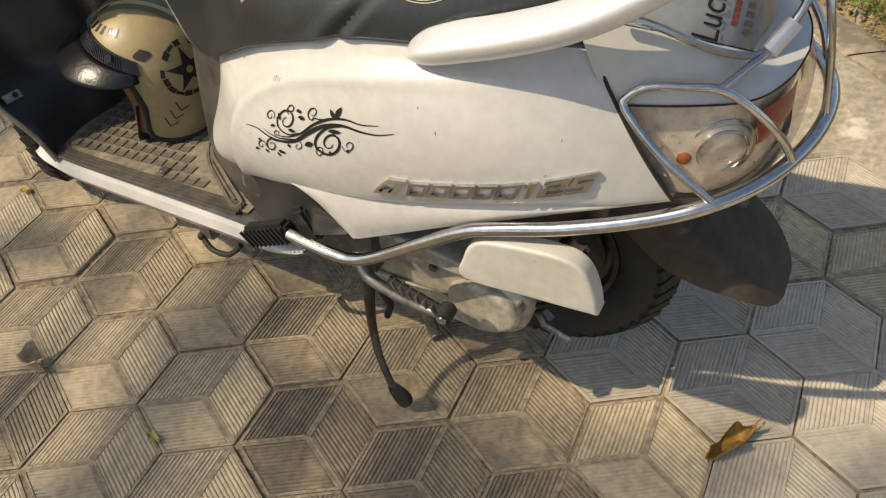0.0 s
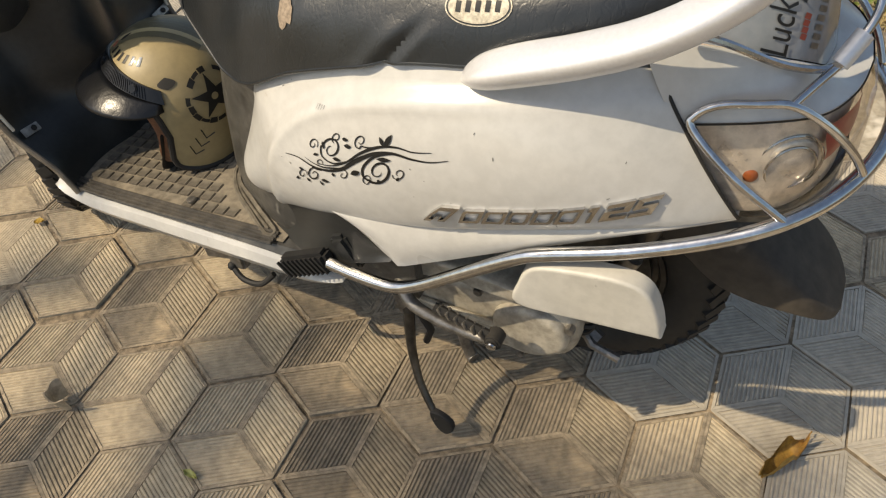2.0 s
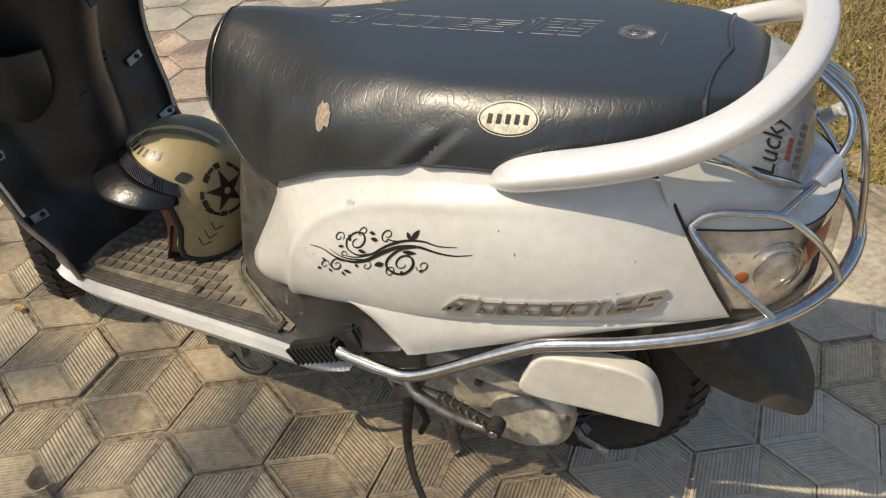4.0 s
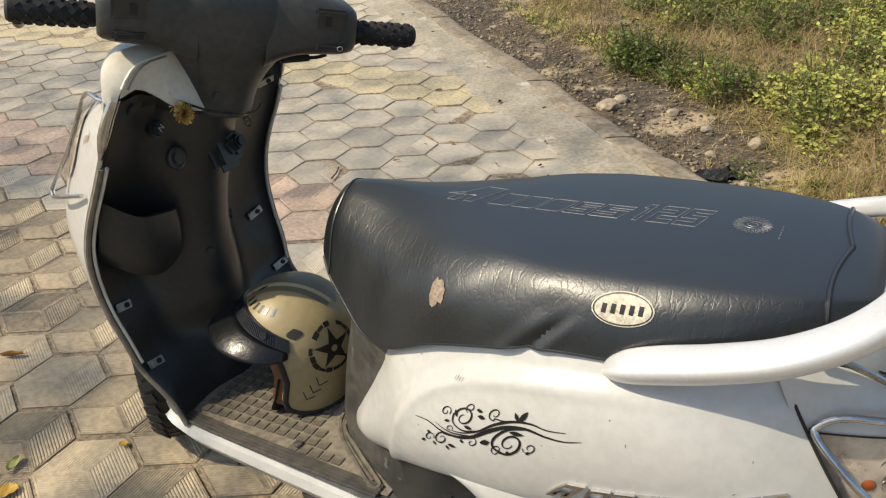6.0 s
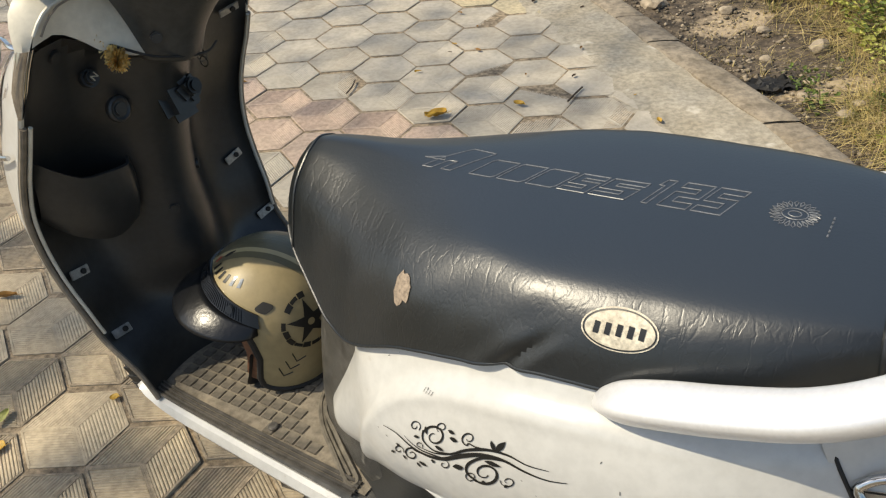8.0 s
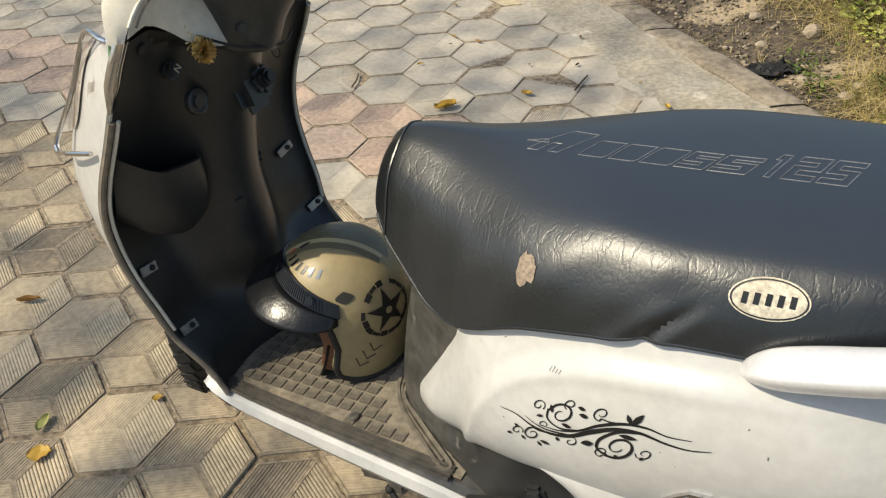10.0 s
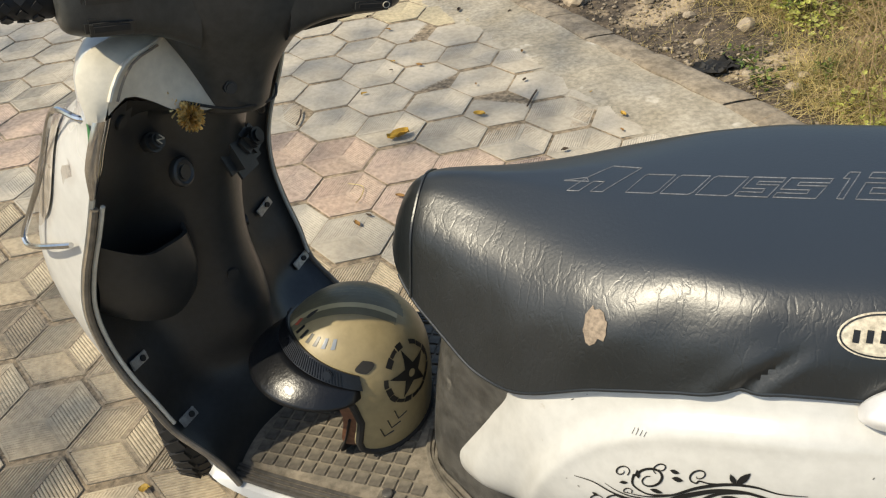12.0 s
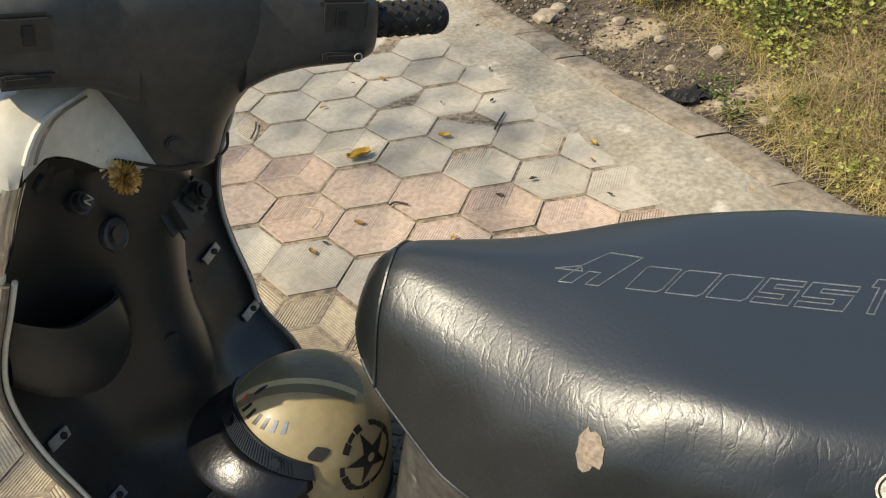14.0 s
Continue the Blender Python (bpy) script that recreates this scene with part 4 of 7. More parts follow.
for flip in (1, -1):
    bm = B()
    tube(bm, [(x - 0.002, flip * (y + 0.003), z) for x, y, z in edge_ if z < 0.812], 0.0048, 8)
    part("shield_trim", bm, M["trim"], scooter, "dusty edge trim of the leg shield")
    bm = B()
    tube(bm, [(x - 0.008, flip * (y - 0.004), z) for x, y, z in edge_[10:] if z < 0.812], 0.0030, 6)
    part("trim_wire", bm, M["dusty2"], scooter, "pale bead along the leg shield edge")
    # chrome corner strip
    bm = B()
    strip = [(x, y, z) for x, y, z in edge_ if 0.800 < z < 0.906]
    widths = [min(1.0, 0.3 + 0.25 * n_) for n_ in range(len(strip))]
    rows_ = [[(x + (0.002 - 0.011 * math.cos(radians(a))) * q, flip * (y + 0.004 + 0.011 * math.sin(radians(a)) * q), z + 0.001) for a in range(-80, 111, 19)] for (x, y, z), q in zip(strip, widths)]
    skin(bm, rows_, closed=False)
    part("corner_strip", bm, M["chrome"], scooter, "chrome corner strip of the leg shield")
    if flip == -1:
        continue
    # wire guard round the front lamp
    bm = B()
    g = [(0.352, 0.178, 0.896), (0.372, 0.184, 0.900), (0.410, 0.172, 0.900), (0.440, 0.164, 0.880), (0.480, 0.178, 0.806), (0.522, 0.196, 0.738), (0.526, 0.200, 0.724), (0.512, 0.208, 0.722), (0.470, 0.220, 0.736), (0.418, 0.224, 0.750)]
    tube(bm, [(a, flip * b, c) for a, b, c in [tuple(q) for q in spline(g, 5)]], 0.0036, 8)
    part("lamp_guard", bm, M["chrome"], scooter, "bent wire guard over the front indicator")
    # indicator lens bulging from the apron
    for lift, k, key, nm in ((0.003, 0.85, "reflector", "indicator_bowl"), (0.007, 1.0, "lens", "front_indicator")):
        bm = B()
        out_ = [(0.452 + k * (0.026 * math.cos(a) * math.cos(0.50) + 0.078 * math.sin(a) * math.sin(-0.50)), 0.3, 0.805 + k * (0.078 * math.sin(a) * math.cos(0.50) + 0.026 * math.cos(a) * math.sin(0.50))) for a in (2 * math.pi * q / 28 for q in range(28))]
        apron_skin.patch(bm, [Vector(q) for q in out_], lift, 6)
        part(nm, bm, M[key], apron, "clear front indicator lens" if key == "lens" else "")
for l, z, turn in ((0.182, 0.508, 14), (0.174, 0.391, 14), (-0.176, 0.820, -12), (-0.178, 0.524, -14), (-0.190, 0.405, -14)):
    q, n = shield_skin.at((0.3, l, z), 0.006)
    T_ = Matrix.Translation(q) @ n.to_track_quat("X", "Z").to_matrix().to_4x4() @ Matrix.Rotation(radians(-turn), 4, "X")
    bm = B()
    box(bm, (0.003, 0.036, 0.015), T_, 0.001)
    tab = part("shield_tab", bm, M["tab"], scooter, "small bare steel fixing tab")
    bm = B()
    disc(bm, 0.0048, 0.005, T_ @ pose(-0.002 if n.x > 0 else 0.002, 0.005, 0, 0, 90, 0), 10)
    part("tab_rivet", bm, M["rubber"], tab)
# flag-coloured stripes by the headlamp
for dz, key in ((0.0, "orange"), (0.012, "green")):
    bm = B()
    apron_skin.ribbon(bm, [(0.374 + 0.006 * k, 0.4, 0.938 - 0.008 * k + dz * 0.7, 0.0040) for k in range(5)], 0.001)
    part("stripe", bm, M[key], apron)

# glove pocket
rim = spline([(0.427, 0.201, 0.735), (0.401, 0.181, 0.710), (0.388, 0.150, 0.684), (0.386, 0.112, 0.673), (0.388, 0.079, 0.666), (0.397, 0.067, 0.668), (0.412, 0.056, 0.690)], 5)
low = spline([(0.457, 0.203, 0.625), (0.440, 0.176, 0.585), (0.425, 0.142, 0.560), (0.419, 0.111, 0.552), (0.414, 0.078, 0.566), (0.419, 0.067, 0.575), (0.425, 0.057, 0.600)], 5)
bm = B()
rows_ = []
for a, b in zip(rim, low):
    row = [tuple(a + np.array([0.010, 0, -0.03])), tuple(a + np.array([0.006, 0, 0.001]))]
    row += [tuple(a + (b - a) * v / 8 - np.array([0.012 * math.sin(math.pi * v / 8 * 0.8), 0, 0])) for v in range(9)] + [tuple(b + np.array([0.03, 0, 0]))]
    rows_.append(row)
skin(bm, rows_, closed=False)
part("glove_pocket", bm, M["plastic"], shield, "open black glove pocket")
# knob with a letter, hook, ignition lock, tunnel bolts
knob = sub("knob", scooter, "black round knob with a white letter N")
KN = pose(0.362, 0.104, 0.824, 0, -66, 0) @ pose(0, 0, 0, 0, 0, 25)
bm = B()
disc(bm, 0.0125, 0.014, KN, 24, 0.004)
disc(bm, 0.0095, 0.030, KN, 20, 0.003)
part("knob_body", bm, M["plastic"], knob)
bm = B()
for x0, y0, x1, y1 in ((-0.004, -0.004, -0.004, 0.004), (-0.004, 0.004, 0.004, -0.004), (0.004, -0.004, 0.004, 0.004)):
    tube(bm, [tuple(KN @ Vector((y0, -x0, 0.0155))), tuple(KN @ Vector((y1, -x1, 0.0155)))], 0.0009, 5)
part("letter", bm, M["label"], knob)
hook = sub("luggage_hook", scooter, "black round luggage hook")
HK = pose(0.357, 0.080, 0.768, 0, -80, 0)
bm = B()
g = [[HK @ Vector(((0.015 + 0.0045 * math.cos(b)) * math.cos(a), (0.015 + 0.0045 * math.cos(b)) * math.sin(a), 0.006 * math.sin(b))) for b in (2 * math.pi * s / 8 for s in range(8))] for a in (2 * math.pi * k / 24 for k in range(25))]
skin(bm, g, cap=False)
disc(bm, 0.012, 0.014, HK, 16, 0.003)
part("hook_ring", bm, M["plastic"], hook)
lock = sub("ignition_lock", scooter, "black ignition lock housing")
bm = B()
LK = pose(0.330, 0.000, 0.757, 0, -70, 0)
box(bm, (0.074, 0.066, 0.030), LK @ pose(0, -0.004, -0.004), 0.013)
box(bm, (0.040, 0.036, 0.030), LK @ pose(0.004, -0.016, 0.010, 0, 0, 20), 0.009)
part("lock_body", bm, M["plastic"], lock)
bm = B()
disc(bm, 0.012, 0.014, LK @ pose(0.004, -0.018, 0.026), 18, 0.004)
part("lock_barrel", bm, M["gloss"], lock)
bm = B()
for k in range(7):
    a = k * 0.9
    c = Vector((0.322 + 0.003 * math.sin(a), -0.052 - 0.001 * k, 0.842 - 0.009 * k))
    g = [[c + Vector(((0.006 + 0.0012 * math.cos(b)) * math.cos(t) * (0.5 if k % 2 else 1), (0.006 + 0.0012 * math.cos(b)) * math.cos(t) * (1 if k % 2 else 0.3), (0.008 + 0.0012 * math.cos(b)) * math.sin(t))) for b in (2 * math.pi * s / 5 for s in range(5))] for t in (2 * math.pi * s / 10 for s in range(11))]
    skin(bm, g, cap=False)
part("key_chain", bm, M["steel"], scooter, "small steel chain on the leg shield")
for f, l, z in ((0.342, 0.03, 0.56), (0.350, -0.045, 0.60), (0.345, 0.14, 0.872)):
    q, n = shield_skin.at((f, l, z), 0.002)
    bm = B()
    disc(bm, 0.009, 0.006, Matrix.Translation(q) @ n.to_track_quat("Z", "Y").to_matrix().to_4x4(), 14, 0.001)
    part("cover_bolt", bm, M["plastic"], shield)

# steering: turned to the right, its left end raised
ST = Matrix.Translation((0.285, 0, 0.930)) @ Matrix.Rotation(radians(-40), 4, "Z") @ Matrix.Rotation(radians(11), 4, "X")
handlebar = sub("handlebar", scooter, "black handlebar turned to the right")
bm = B()
rows_ = []
for x0, a, b, yc, z in spline([(0.030, 0.050, 0.044, 0.003, -0.102), (0.029, 0.054, 0.049, 0.003, -0.096), (0.020, 0.054, 0.055, 0.003, -0.06), (0.012, 0.058, 0.066, 0.002, -0.03), (0.004, 0.063, 0.081, 0.001, -0.004), (-0.002, 0.067, 0.096, 0.0, 0.018), (-0.004, 0.070, 0.110, 0.0, 0.040), (-0.004, 0.072, 0.122, 0.0, 0.07), (-0.002, 0.070, 0.122, 0.0, 0.10), (0.0, 0.05, 0.10, 0.0, 0.125)], 3):
    rows_.append([ST @ Vector((x0 + a * math.copysign(abs(math.cos(t)) ** 0.8, math.cos(t)), yc + b * math.copysign(abs(math.sin(t)) ** 0.85, math.sin(t)), z)) for t in (2 * math.pi * s / 44 for s in range(44))])
skin(bm, rows_)
part("column_cover", bm, M["barplastic"], handlebar, "dark grey plastic steering column cover")
for flip in (1, -1):
    bm = B()
    rows_ = []
    for y, x0, a, z0, z1 in [tuple(q) for q in spline([(0.05, -0.006, 0.062, -0.012, 0.118), (0.075, -0.008, 0.064, 0.002, 0.118), (0.10, -0.013, 0.065, 0.012, 0.115), (0.13, -0.022, 0.061, 0.017, 0.108), (0.160, -0.026, 0.057, 0.019, 0.102), (0.180, -0.026, 0.052, 0.023, 0.095), (0.187, -0.026, 0.045, 0.028, 0.089)], 3)]:
        c, h = (z0 + z1) / 2, (z1 - z0) / 2
        rows_.append([ST @ Vector((x0 + a * math.copysign(abs(math.cos(t)) ** 0.5, math.cos(t)), flip * y, c + h * math.copysign(abs(math.sin(t)) ** 0.5, math.sin(t)))) for t in (2 * math.pi * s / 28 for s in range(28))])
    skin(bm, rows_)
    switch = part("switch_housing", bm, M["barplastic"], handlebar)
    for dz, hh in ((0.074, 0.036), (0.036, 0.018)) if flip == 1 else ((0.076, 0.036), (0.036, 0.016)):
        bm = B()
        box(bm, (0.010, 0.050, hh), ST @ pose(-0.0805, flip * 0.143, dz, 0, -5, flip * 4), 0.004)
        pad_ = part("switch", bm, M["plastic"], switch, "black switch panel")
        bm = B()
        box(bm, (0.008, 0.040 if hh < 0.02 else 0.014, hh * 0.6), ST @ pose(-0.0835, flip * (0.143 if hh < 0.02 else 0.138), dz, 0, -5, flip * 4), 0.0025)
        part("switch_key", bm, M["rubber"], pad_)
        if hh < 0.02 and flip == -1:
            bm = B()
            tube(bm, [tuple(ST @ (Vector((-0.089, flip * 0.158, dz)) + Vector((0, 0.0042 * math.cos(q), 0.0036 * math.sin(q))))) for q in (2 * math.pi * k / 14 for k in range(15))], 0.0006, 5)
            part("switch_mark", bm, M["label"], pad_, "small white start mark")
    bm = B()
    tube(bm, [tuple(ST @ Vector((-0.010, flip * y, 0.046, ))) + (r,) for y, r in ((0.186, 0.015), (0.19, 0.0175), (0.30, 0.0175), (0.304, 0.014))], segs=18)
    grip = part("grip", bm, M["rubber"], handlebar, "black rubber grip with diamond pattern")
    bm = B()
    for k in range(7):
        for s in range(8):
            t = 2 * math.pi * (s + 0.5 * (k % 2)) / 8
            m = ST @ Matrix.Translation((-0.010, flip * (0.203 + 0.0145 * k), 0.046)) @ Matrix.Rotation(t, 4, "Y") @ Matrix.Translation((0.0175, 0, 0)) @ Matrix.Rotation(radians(45), 4, "X")
            box(bm, (0.004, 0.0082, 0.0082), m)
    part("grip_studs", bm, M["rubber"], grip, smooth=False)
    bm = B()
    lev = [(0.030, 0.150, 0.040), (0.052, 0.185, 0.030), (0.056, 0.24, 0.022), (0.046, 0.292, 0.016)]
    tube(bm, [tuple(ST @ Vector((a, flip * b, c))) for a, b, c in [tuple(q) for q in spline(lev, 5)]], 0.0065, 10, flat=0.6)
    bmesh.ops.create_uvsphere(bm, u_segments=10, v_segments=8, radius=0.009, matrix=ST @ pose(0.046, flip * 0.293, 0.016))
    part("brake_lever", bm, M["steel"], handlebar)
bm = B()
tube(bm, spline([(0.180, -0.118, 0.905), (0.193, -0.108, 0.902), (0.220, -0.084, 0.903), (0.230, -0.045, 0.911), (0.234, -0.008, 0.918), (0.25, 0.03, 0.92)], 5), 0.0030, 8)
tube(bm, [(0.203, -0.100, 0.9025), (0.226, -0.062, 0.907)], 0.0062, 8)
part("brake_cable", bm, M["rubber"], handlebar, "black brake cable with a rubber boot")
bm = B()
q = ST @ Vector((-0.033, 0.016, -0.062))
disc(bm, 0.008, 0.012, Matrix.Translation(q) @ Vector((-0.8, 0.5, 0.1)).to_track_quat("Z", "Y").to_matrix().to_4x4(), 12, 0.002)
part("cover_screw", bm, M["plastic"], handlebar)
bm = B()
g = spline([(0.330, 0.100, 0.886), (0.306, 0.080, 0.868), (0.276, 0.045, 0.846), (0.268, -0.02, 0.826), (0.29, -0.066, 0.822)], 5)
tube(bm, g, 0.0018, 6)
part("garland_thread", bm, M["rubber"], handlebar)
# tinsel tassel
tassel = sub("tassel", scooter, "small golden tinsel tassel tied to the column")
rg = random.Random(8)
bm = B()
c = Vector((0.304, 0.091, 0.857))
for k in range(760):
    d = Vector((rg.gauss(0, 1), rg.gauss(0, 1), rg.gauss(-0.25, 1))).normalized()
    p0 = c + d * 0.004
    p1 = c + Vector((d.x * 0.015, d.y * 0.015, d.z * 0.018)) * rg.uniform(0.45, 1.05)
    w = d.cross(Vector((rg.random(), rg.random(), rg.random()))).normalized() * rg.uniform(0.0012, 0.0028)
    v = [bm.verts.new(x) for x in (p0, p1 + w, p1 + d * 0.002, p1 - w)]
    bm.faces.new(v)
part("tinsel", bm, M["gold"], tassel, smooth=False)
bm = B()
for k in range(40):
    t = rg.random()
    p = Vector((0.330, 0.100, 0.888)).lerp(c, t) + Vector((rg.gauss(0, 0.003), rg.gauss(0, 0.003), rg.gauss(0, 0.003)))
    d = Vector((rg.gauss(0, 1), rg.gauss(0, 1), rg.gauss(0, 1))) * 0.005
    w = d.cross(Vector((0.3, 0.8, 0.1))).normalized() * 0.0014
    bm.faces.new([bm.verts.new(x) for x in (p, p + d + w, p + d - w)])
part("tinsel_string", bm, M["gold"], tassel, smooth=False)

# guard bar
GB = [(-0.205, 0.240, 0.364), (-0.25, 0.244, 0.361), (-0.295, 0.246, 0.361), (-0.320, 0.246, 0.366), (-0.345, 0.246, 0.379), (-0.379, 0.245, 0.402), (-0.442, 0.243, 0.449), (-0.495, 0.241, 0.486), (-0.530, 0.238, 0.500), (-0.612, 0.226, 0.522), (-0.70, 0.202, 0.548), (-0.757, 0.178, 0.570), (-0.80, 0.130, 0.580), (-0.828, 0.068, 0.588), (-0.838, 0.0, 0.592)]
guard = sub("tail_guard", scooter, "chrome tubular guard round the rear of the scooter")
bm = B()
tube(bm, spline(GB + mirror(GB[-2::-1]), 6), 0.0088, 14)
part("guard_bar", bm, M["chrome"], guard)
for flip in (1, -1):
    bm = B()
    lp = [(-0.757, 0.180, 0.574), (-0.70, 0.185, 0.620), (-0.652, 0.170, 0.658), (-0.652, 0.164, 0.672), (-0.672, 0.158, 0.684), (-0.705, 0.150, 0.687), (-0.738, 0.139, 0.684), (-0.772, 0.128, 0.660), (-0.802, 0.116, 0.625), (-0.818, 0.104, 0.592)]
    tube(bm, [(a, flip * b, c) for a, b, c in [tuple(q) for q in spline(lp, 5)]], 0.0046, 10)
    part("lamp_loop", bm, M["chrome"], guard, "chrome loop over the tail lamp")
    bm = B()
    rd = [(-0.736, 0.139, 0.685), (-0.752, 0.108, 0.692), (-0.767, 0.080, 0.699), (-0.781, 0.062, 0.722), (-0.788, 0.045, 0.748), (-0.776, 0.030, 0.775), (-0.740, 0.020, 0.800)]
    tube(bm, [(a, flip * b, c) for a, b, c in [tuple(q) for q in spline(rd, 5)]], 0.0046, 10)
    part("lamp_rod", bm, M["chrome"], guard)
    bm = B()
    tube(bm, [(-0.767, flip * 0.080, 0.699), (-0.782, flip * 0.060, 0.724)], 0.0095, 12)
    part("rod_sleeve", bm, M["silver"], guard, "silver sleeve on the rod")
    bm = B()
    rd = [(-0.628, 0.156, 0.756), (-0.664, 0.141, 0.742), (-0.715, 0.116, 0.712), (-0.750, 0.092, 0.697), (-0.766, 0.081, 0.698)]
    tube(bm, [(a, flip * b, c) for a, b, c in [tuple(q) for q in spline(rd, 5)]], 0.0042, 8)
    part("visor_rod", bm, M["chrome"], guard)
bm = B()
tube(bm, spline([(-0.738, -0.006, 0.80), (-0.79, 0.002, 0.762), (-0.818, 0.018, 0.69), (-0.836, 0.02, 0.597)], 5), 0.0046, 10)
part("rear_rod", bm, M["chrome"], guard)

# tail: lamp, cover, visor
def tail_plan(pl, n=24):
    """Points from the left side round the rear to the right side."""
    h = [tuple(q) for q in spline(pl, n // (len(pl) - 1))]
    return h + [(a, -b) for a, b in h[-2::-1]]


P1 = tail_plan([(-0.700, 0.162), (-0.745, 0.145), (-0.778, 0.108), (-0.798, 0.055), (-0.804, 0.0)])
P2 = tail_plan([(-0.680, 0.170), (-0.745, 0.156), (-0.786, 0.118), (-0.808, 0.060), (-0.815, 0.0)])
P3 = tail_plan([(-0.655, 0.171), (-0.730, 0.150), (-0.780, 0.115), (-0.806, 0.060), (-0.813, 0.0)])
P4 = tail_plan([(-0.632, 0.168), (-0.710, 0.140), (-0.765, 0.108), (-0.792, 0.056), (-0.800, 0.0)])
P5 = tail_plan([(-0.610, 0.164), (-0.690, 0.132), (-0.742, 0.100), (-0.770, 0.052), (-0.780, 0.0)])
P6 = tail_plan([(-0.590, 0.158), (-0.672, 0.126), (-0.722, 0.094), (-0.752, 0.050), (-0.762, 0.0)])
P7 = tail_plan([(-0.600, 0.143), (-0.660, 0.120), (-0.708, 0.088), (-0.738, 0.047), (-0.748, 0.0)])
P8 = tail_plan([(-0.595, 0.132), (-0.650, 0.108), (-0.694, 0.078), (-0.720, 0.040), (-0.728, 0.0)])


def tail_rows(levels):
    return [[(a, b, z) for a, b in pl] for pl, z in levels]


bm = B()
skin(bm, tail_rows([(P1, 0.546), (P2, 0.566), (P2, 0.590), (P3, 0.625), (P4, 0.658)]), closed=False)
lamp = part("tail_lamp", bm, M["lens"], scooter, "clear tail lamp lens with red and amber inside")
shrink = lambda pl, d: [(a + d * 0.8, b * (1 - d * 3.5)) for a, b in pl]
bm = B()
skin(bm, tail_rows([(shrink(P1, 0.010), 0.548), (shrink(P2, 0.024), 0.57), (shrink(P2, 0.028), 0.60), (shrink(P3, 0.022), 0.63), (shrink(P4, 0.008), 0.655)]), closed=False)
part("reflector", bm, M["reflector"], lamp, "silvered lamp reflector")
for flip in (1, -1):
    bm = B()
    bmesh.ops.create_uvsphere(bm, u_segments=14, v_segments=10, radius=1, matrix=pose(-0.712, flip * 0.140, 0.592) @ Matrix.Diagonal((0.010, 0.008, 0.010, 1)))
    part("amber_bulb", bm, M["amber"], lamp, "amber indicator bulb")
    bm = B()
    bmesh.ops.create_uvsphere(bm, u_segments=20, v_segments=12, radius=1, matrix=pose(-0.744, flip * 0.118, 0.598, 0, 0, flip * 32) @ Matrix.Diagonal((0.035, 0.010, 0.034, 1)))
    bowl = part("bulb_bowl", bm, M["reflector"], lamp)
    bm = B()
    RM = pose(-0.746, flip * 0.120, 0.598, 0, 0, flip * 32)
    for rr in (0.037, 0.027):
        tube(bm, [tuple(RM @ Vector((rr * math.cos(q), flip * (0.006 if rr < 0.03 else 0.0), rr * math.sin(q)))) for q in (2 * math.pi * k / 28 for k in range(29))], 0.0016, 6)
    part("bowl_ring", bm, M["chrome"], bowl)
    bm = B()
    skin(bm, [[(a + 0.012, flip * abs(b) * 0.93, z) for a, b in pl[13:22]] for pl, z in ((P2, 0.598), (P2, 0.610), (P3, 0.626), (P3, 0.640))], closed=False)
    part("red_filter", bm, M["red"], lamp, "red stop lamp filter")
bm = B()
skin(bm, tail_rows([(P1, 0.538), (P1, 0.546)]), closed=False)
skin(bm, [[(a, b, 0.538) for a, b in P1], [(-0.60, b * 0.95, 0.530) for a, b in P1]], closed=False)
part("lamp_base", bm, M["greyplastic"], scooter)
bm = B()
visor_z = lambda b: max(0.668, 0.742 - 0.100 * (1 - min(1.0, abs(b) / 0.15)))
skin(bm, tail_rows([(P4, 0.6595)]) + [[(p[0], p[1], lerp(0.6595, visor_z(r[1]), 0.5)) for p, r in zip(P5, P6)], [(a, b, visor_z(b)) for a, b in P6]], closed=False)
part("tail_cover", bm, M["white"], scooter, "white tail cover")
bm = B()
skin(bm, tail_rows([(P4, 0.6585), (shrink(P4, -0.002), 0.6575), (shrink(P4, -0.002), 0.6605)]), closed=False)
part("tail_gap", bm, M["rubber"], scooter)
bm = B()
skin(bm, [[(a, b, visor_z(b) + 0.0015) for a, b in P6]] + tail_rows([(P7, 0.755), (P8, 0.790)]) + [[(-0.60 + 0 * a, b * 0.9, 0.800) for a, b in P8]], closed=False)
visor_skin = Skin(bm, (0.772, -0.526, -0.358))
visor = part("tail_visor", bm, M["smoke"], scooter, "glossy grey tail visor with stickers")
# sticker lettering that can be read
cu = bpy.data.curves.new("lettering", "FONT")
cu.body, cu.size, cu.shear = "Lucky", 0.052, 0.35
tmp = new("lettering", cu)
bpy.context.view_layer.update()
tm = tmp.to_mesh()
bm = B()
bm.from_mesh(tm)
tmp.to_mesh_clear()
scene.collection.objects.unlink(tmp)
bpy.data.objects.remove(tmp)
bpy.data.curves.remove(cu)
bmesh.ops.triangulate(bm, faces=bm.faces)
bmesh.ops.subdivide_edges(bm, edges=[e for e in bm.edges if e.calc_length() > 0.01], cuts=1)
LU = Matrix(((0.05916, 0.52402, -0.77151, -0.75936), (-0.24130, 0.60600, 0.52603, 0.12703), (0.48221, 0.23895, 0.35788, 0.72663), (0, 0, 0, 1)))
for v in bm.verts:
    v.co = visor_skin.at(LU @ v.co, 0.0012)[0]
part("lettering", bm, M["ink"], visor, "black script sticker")
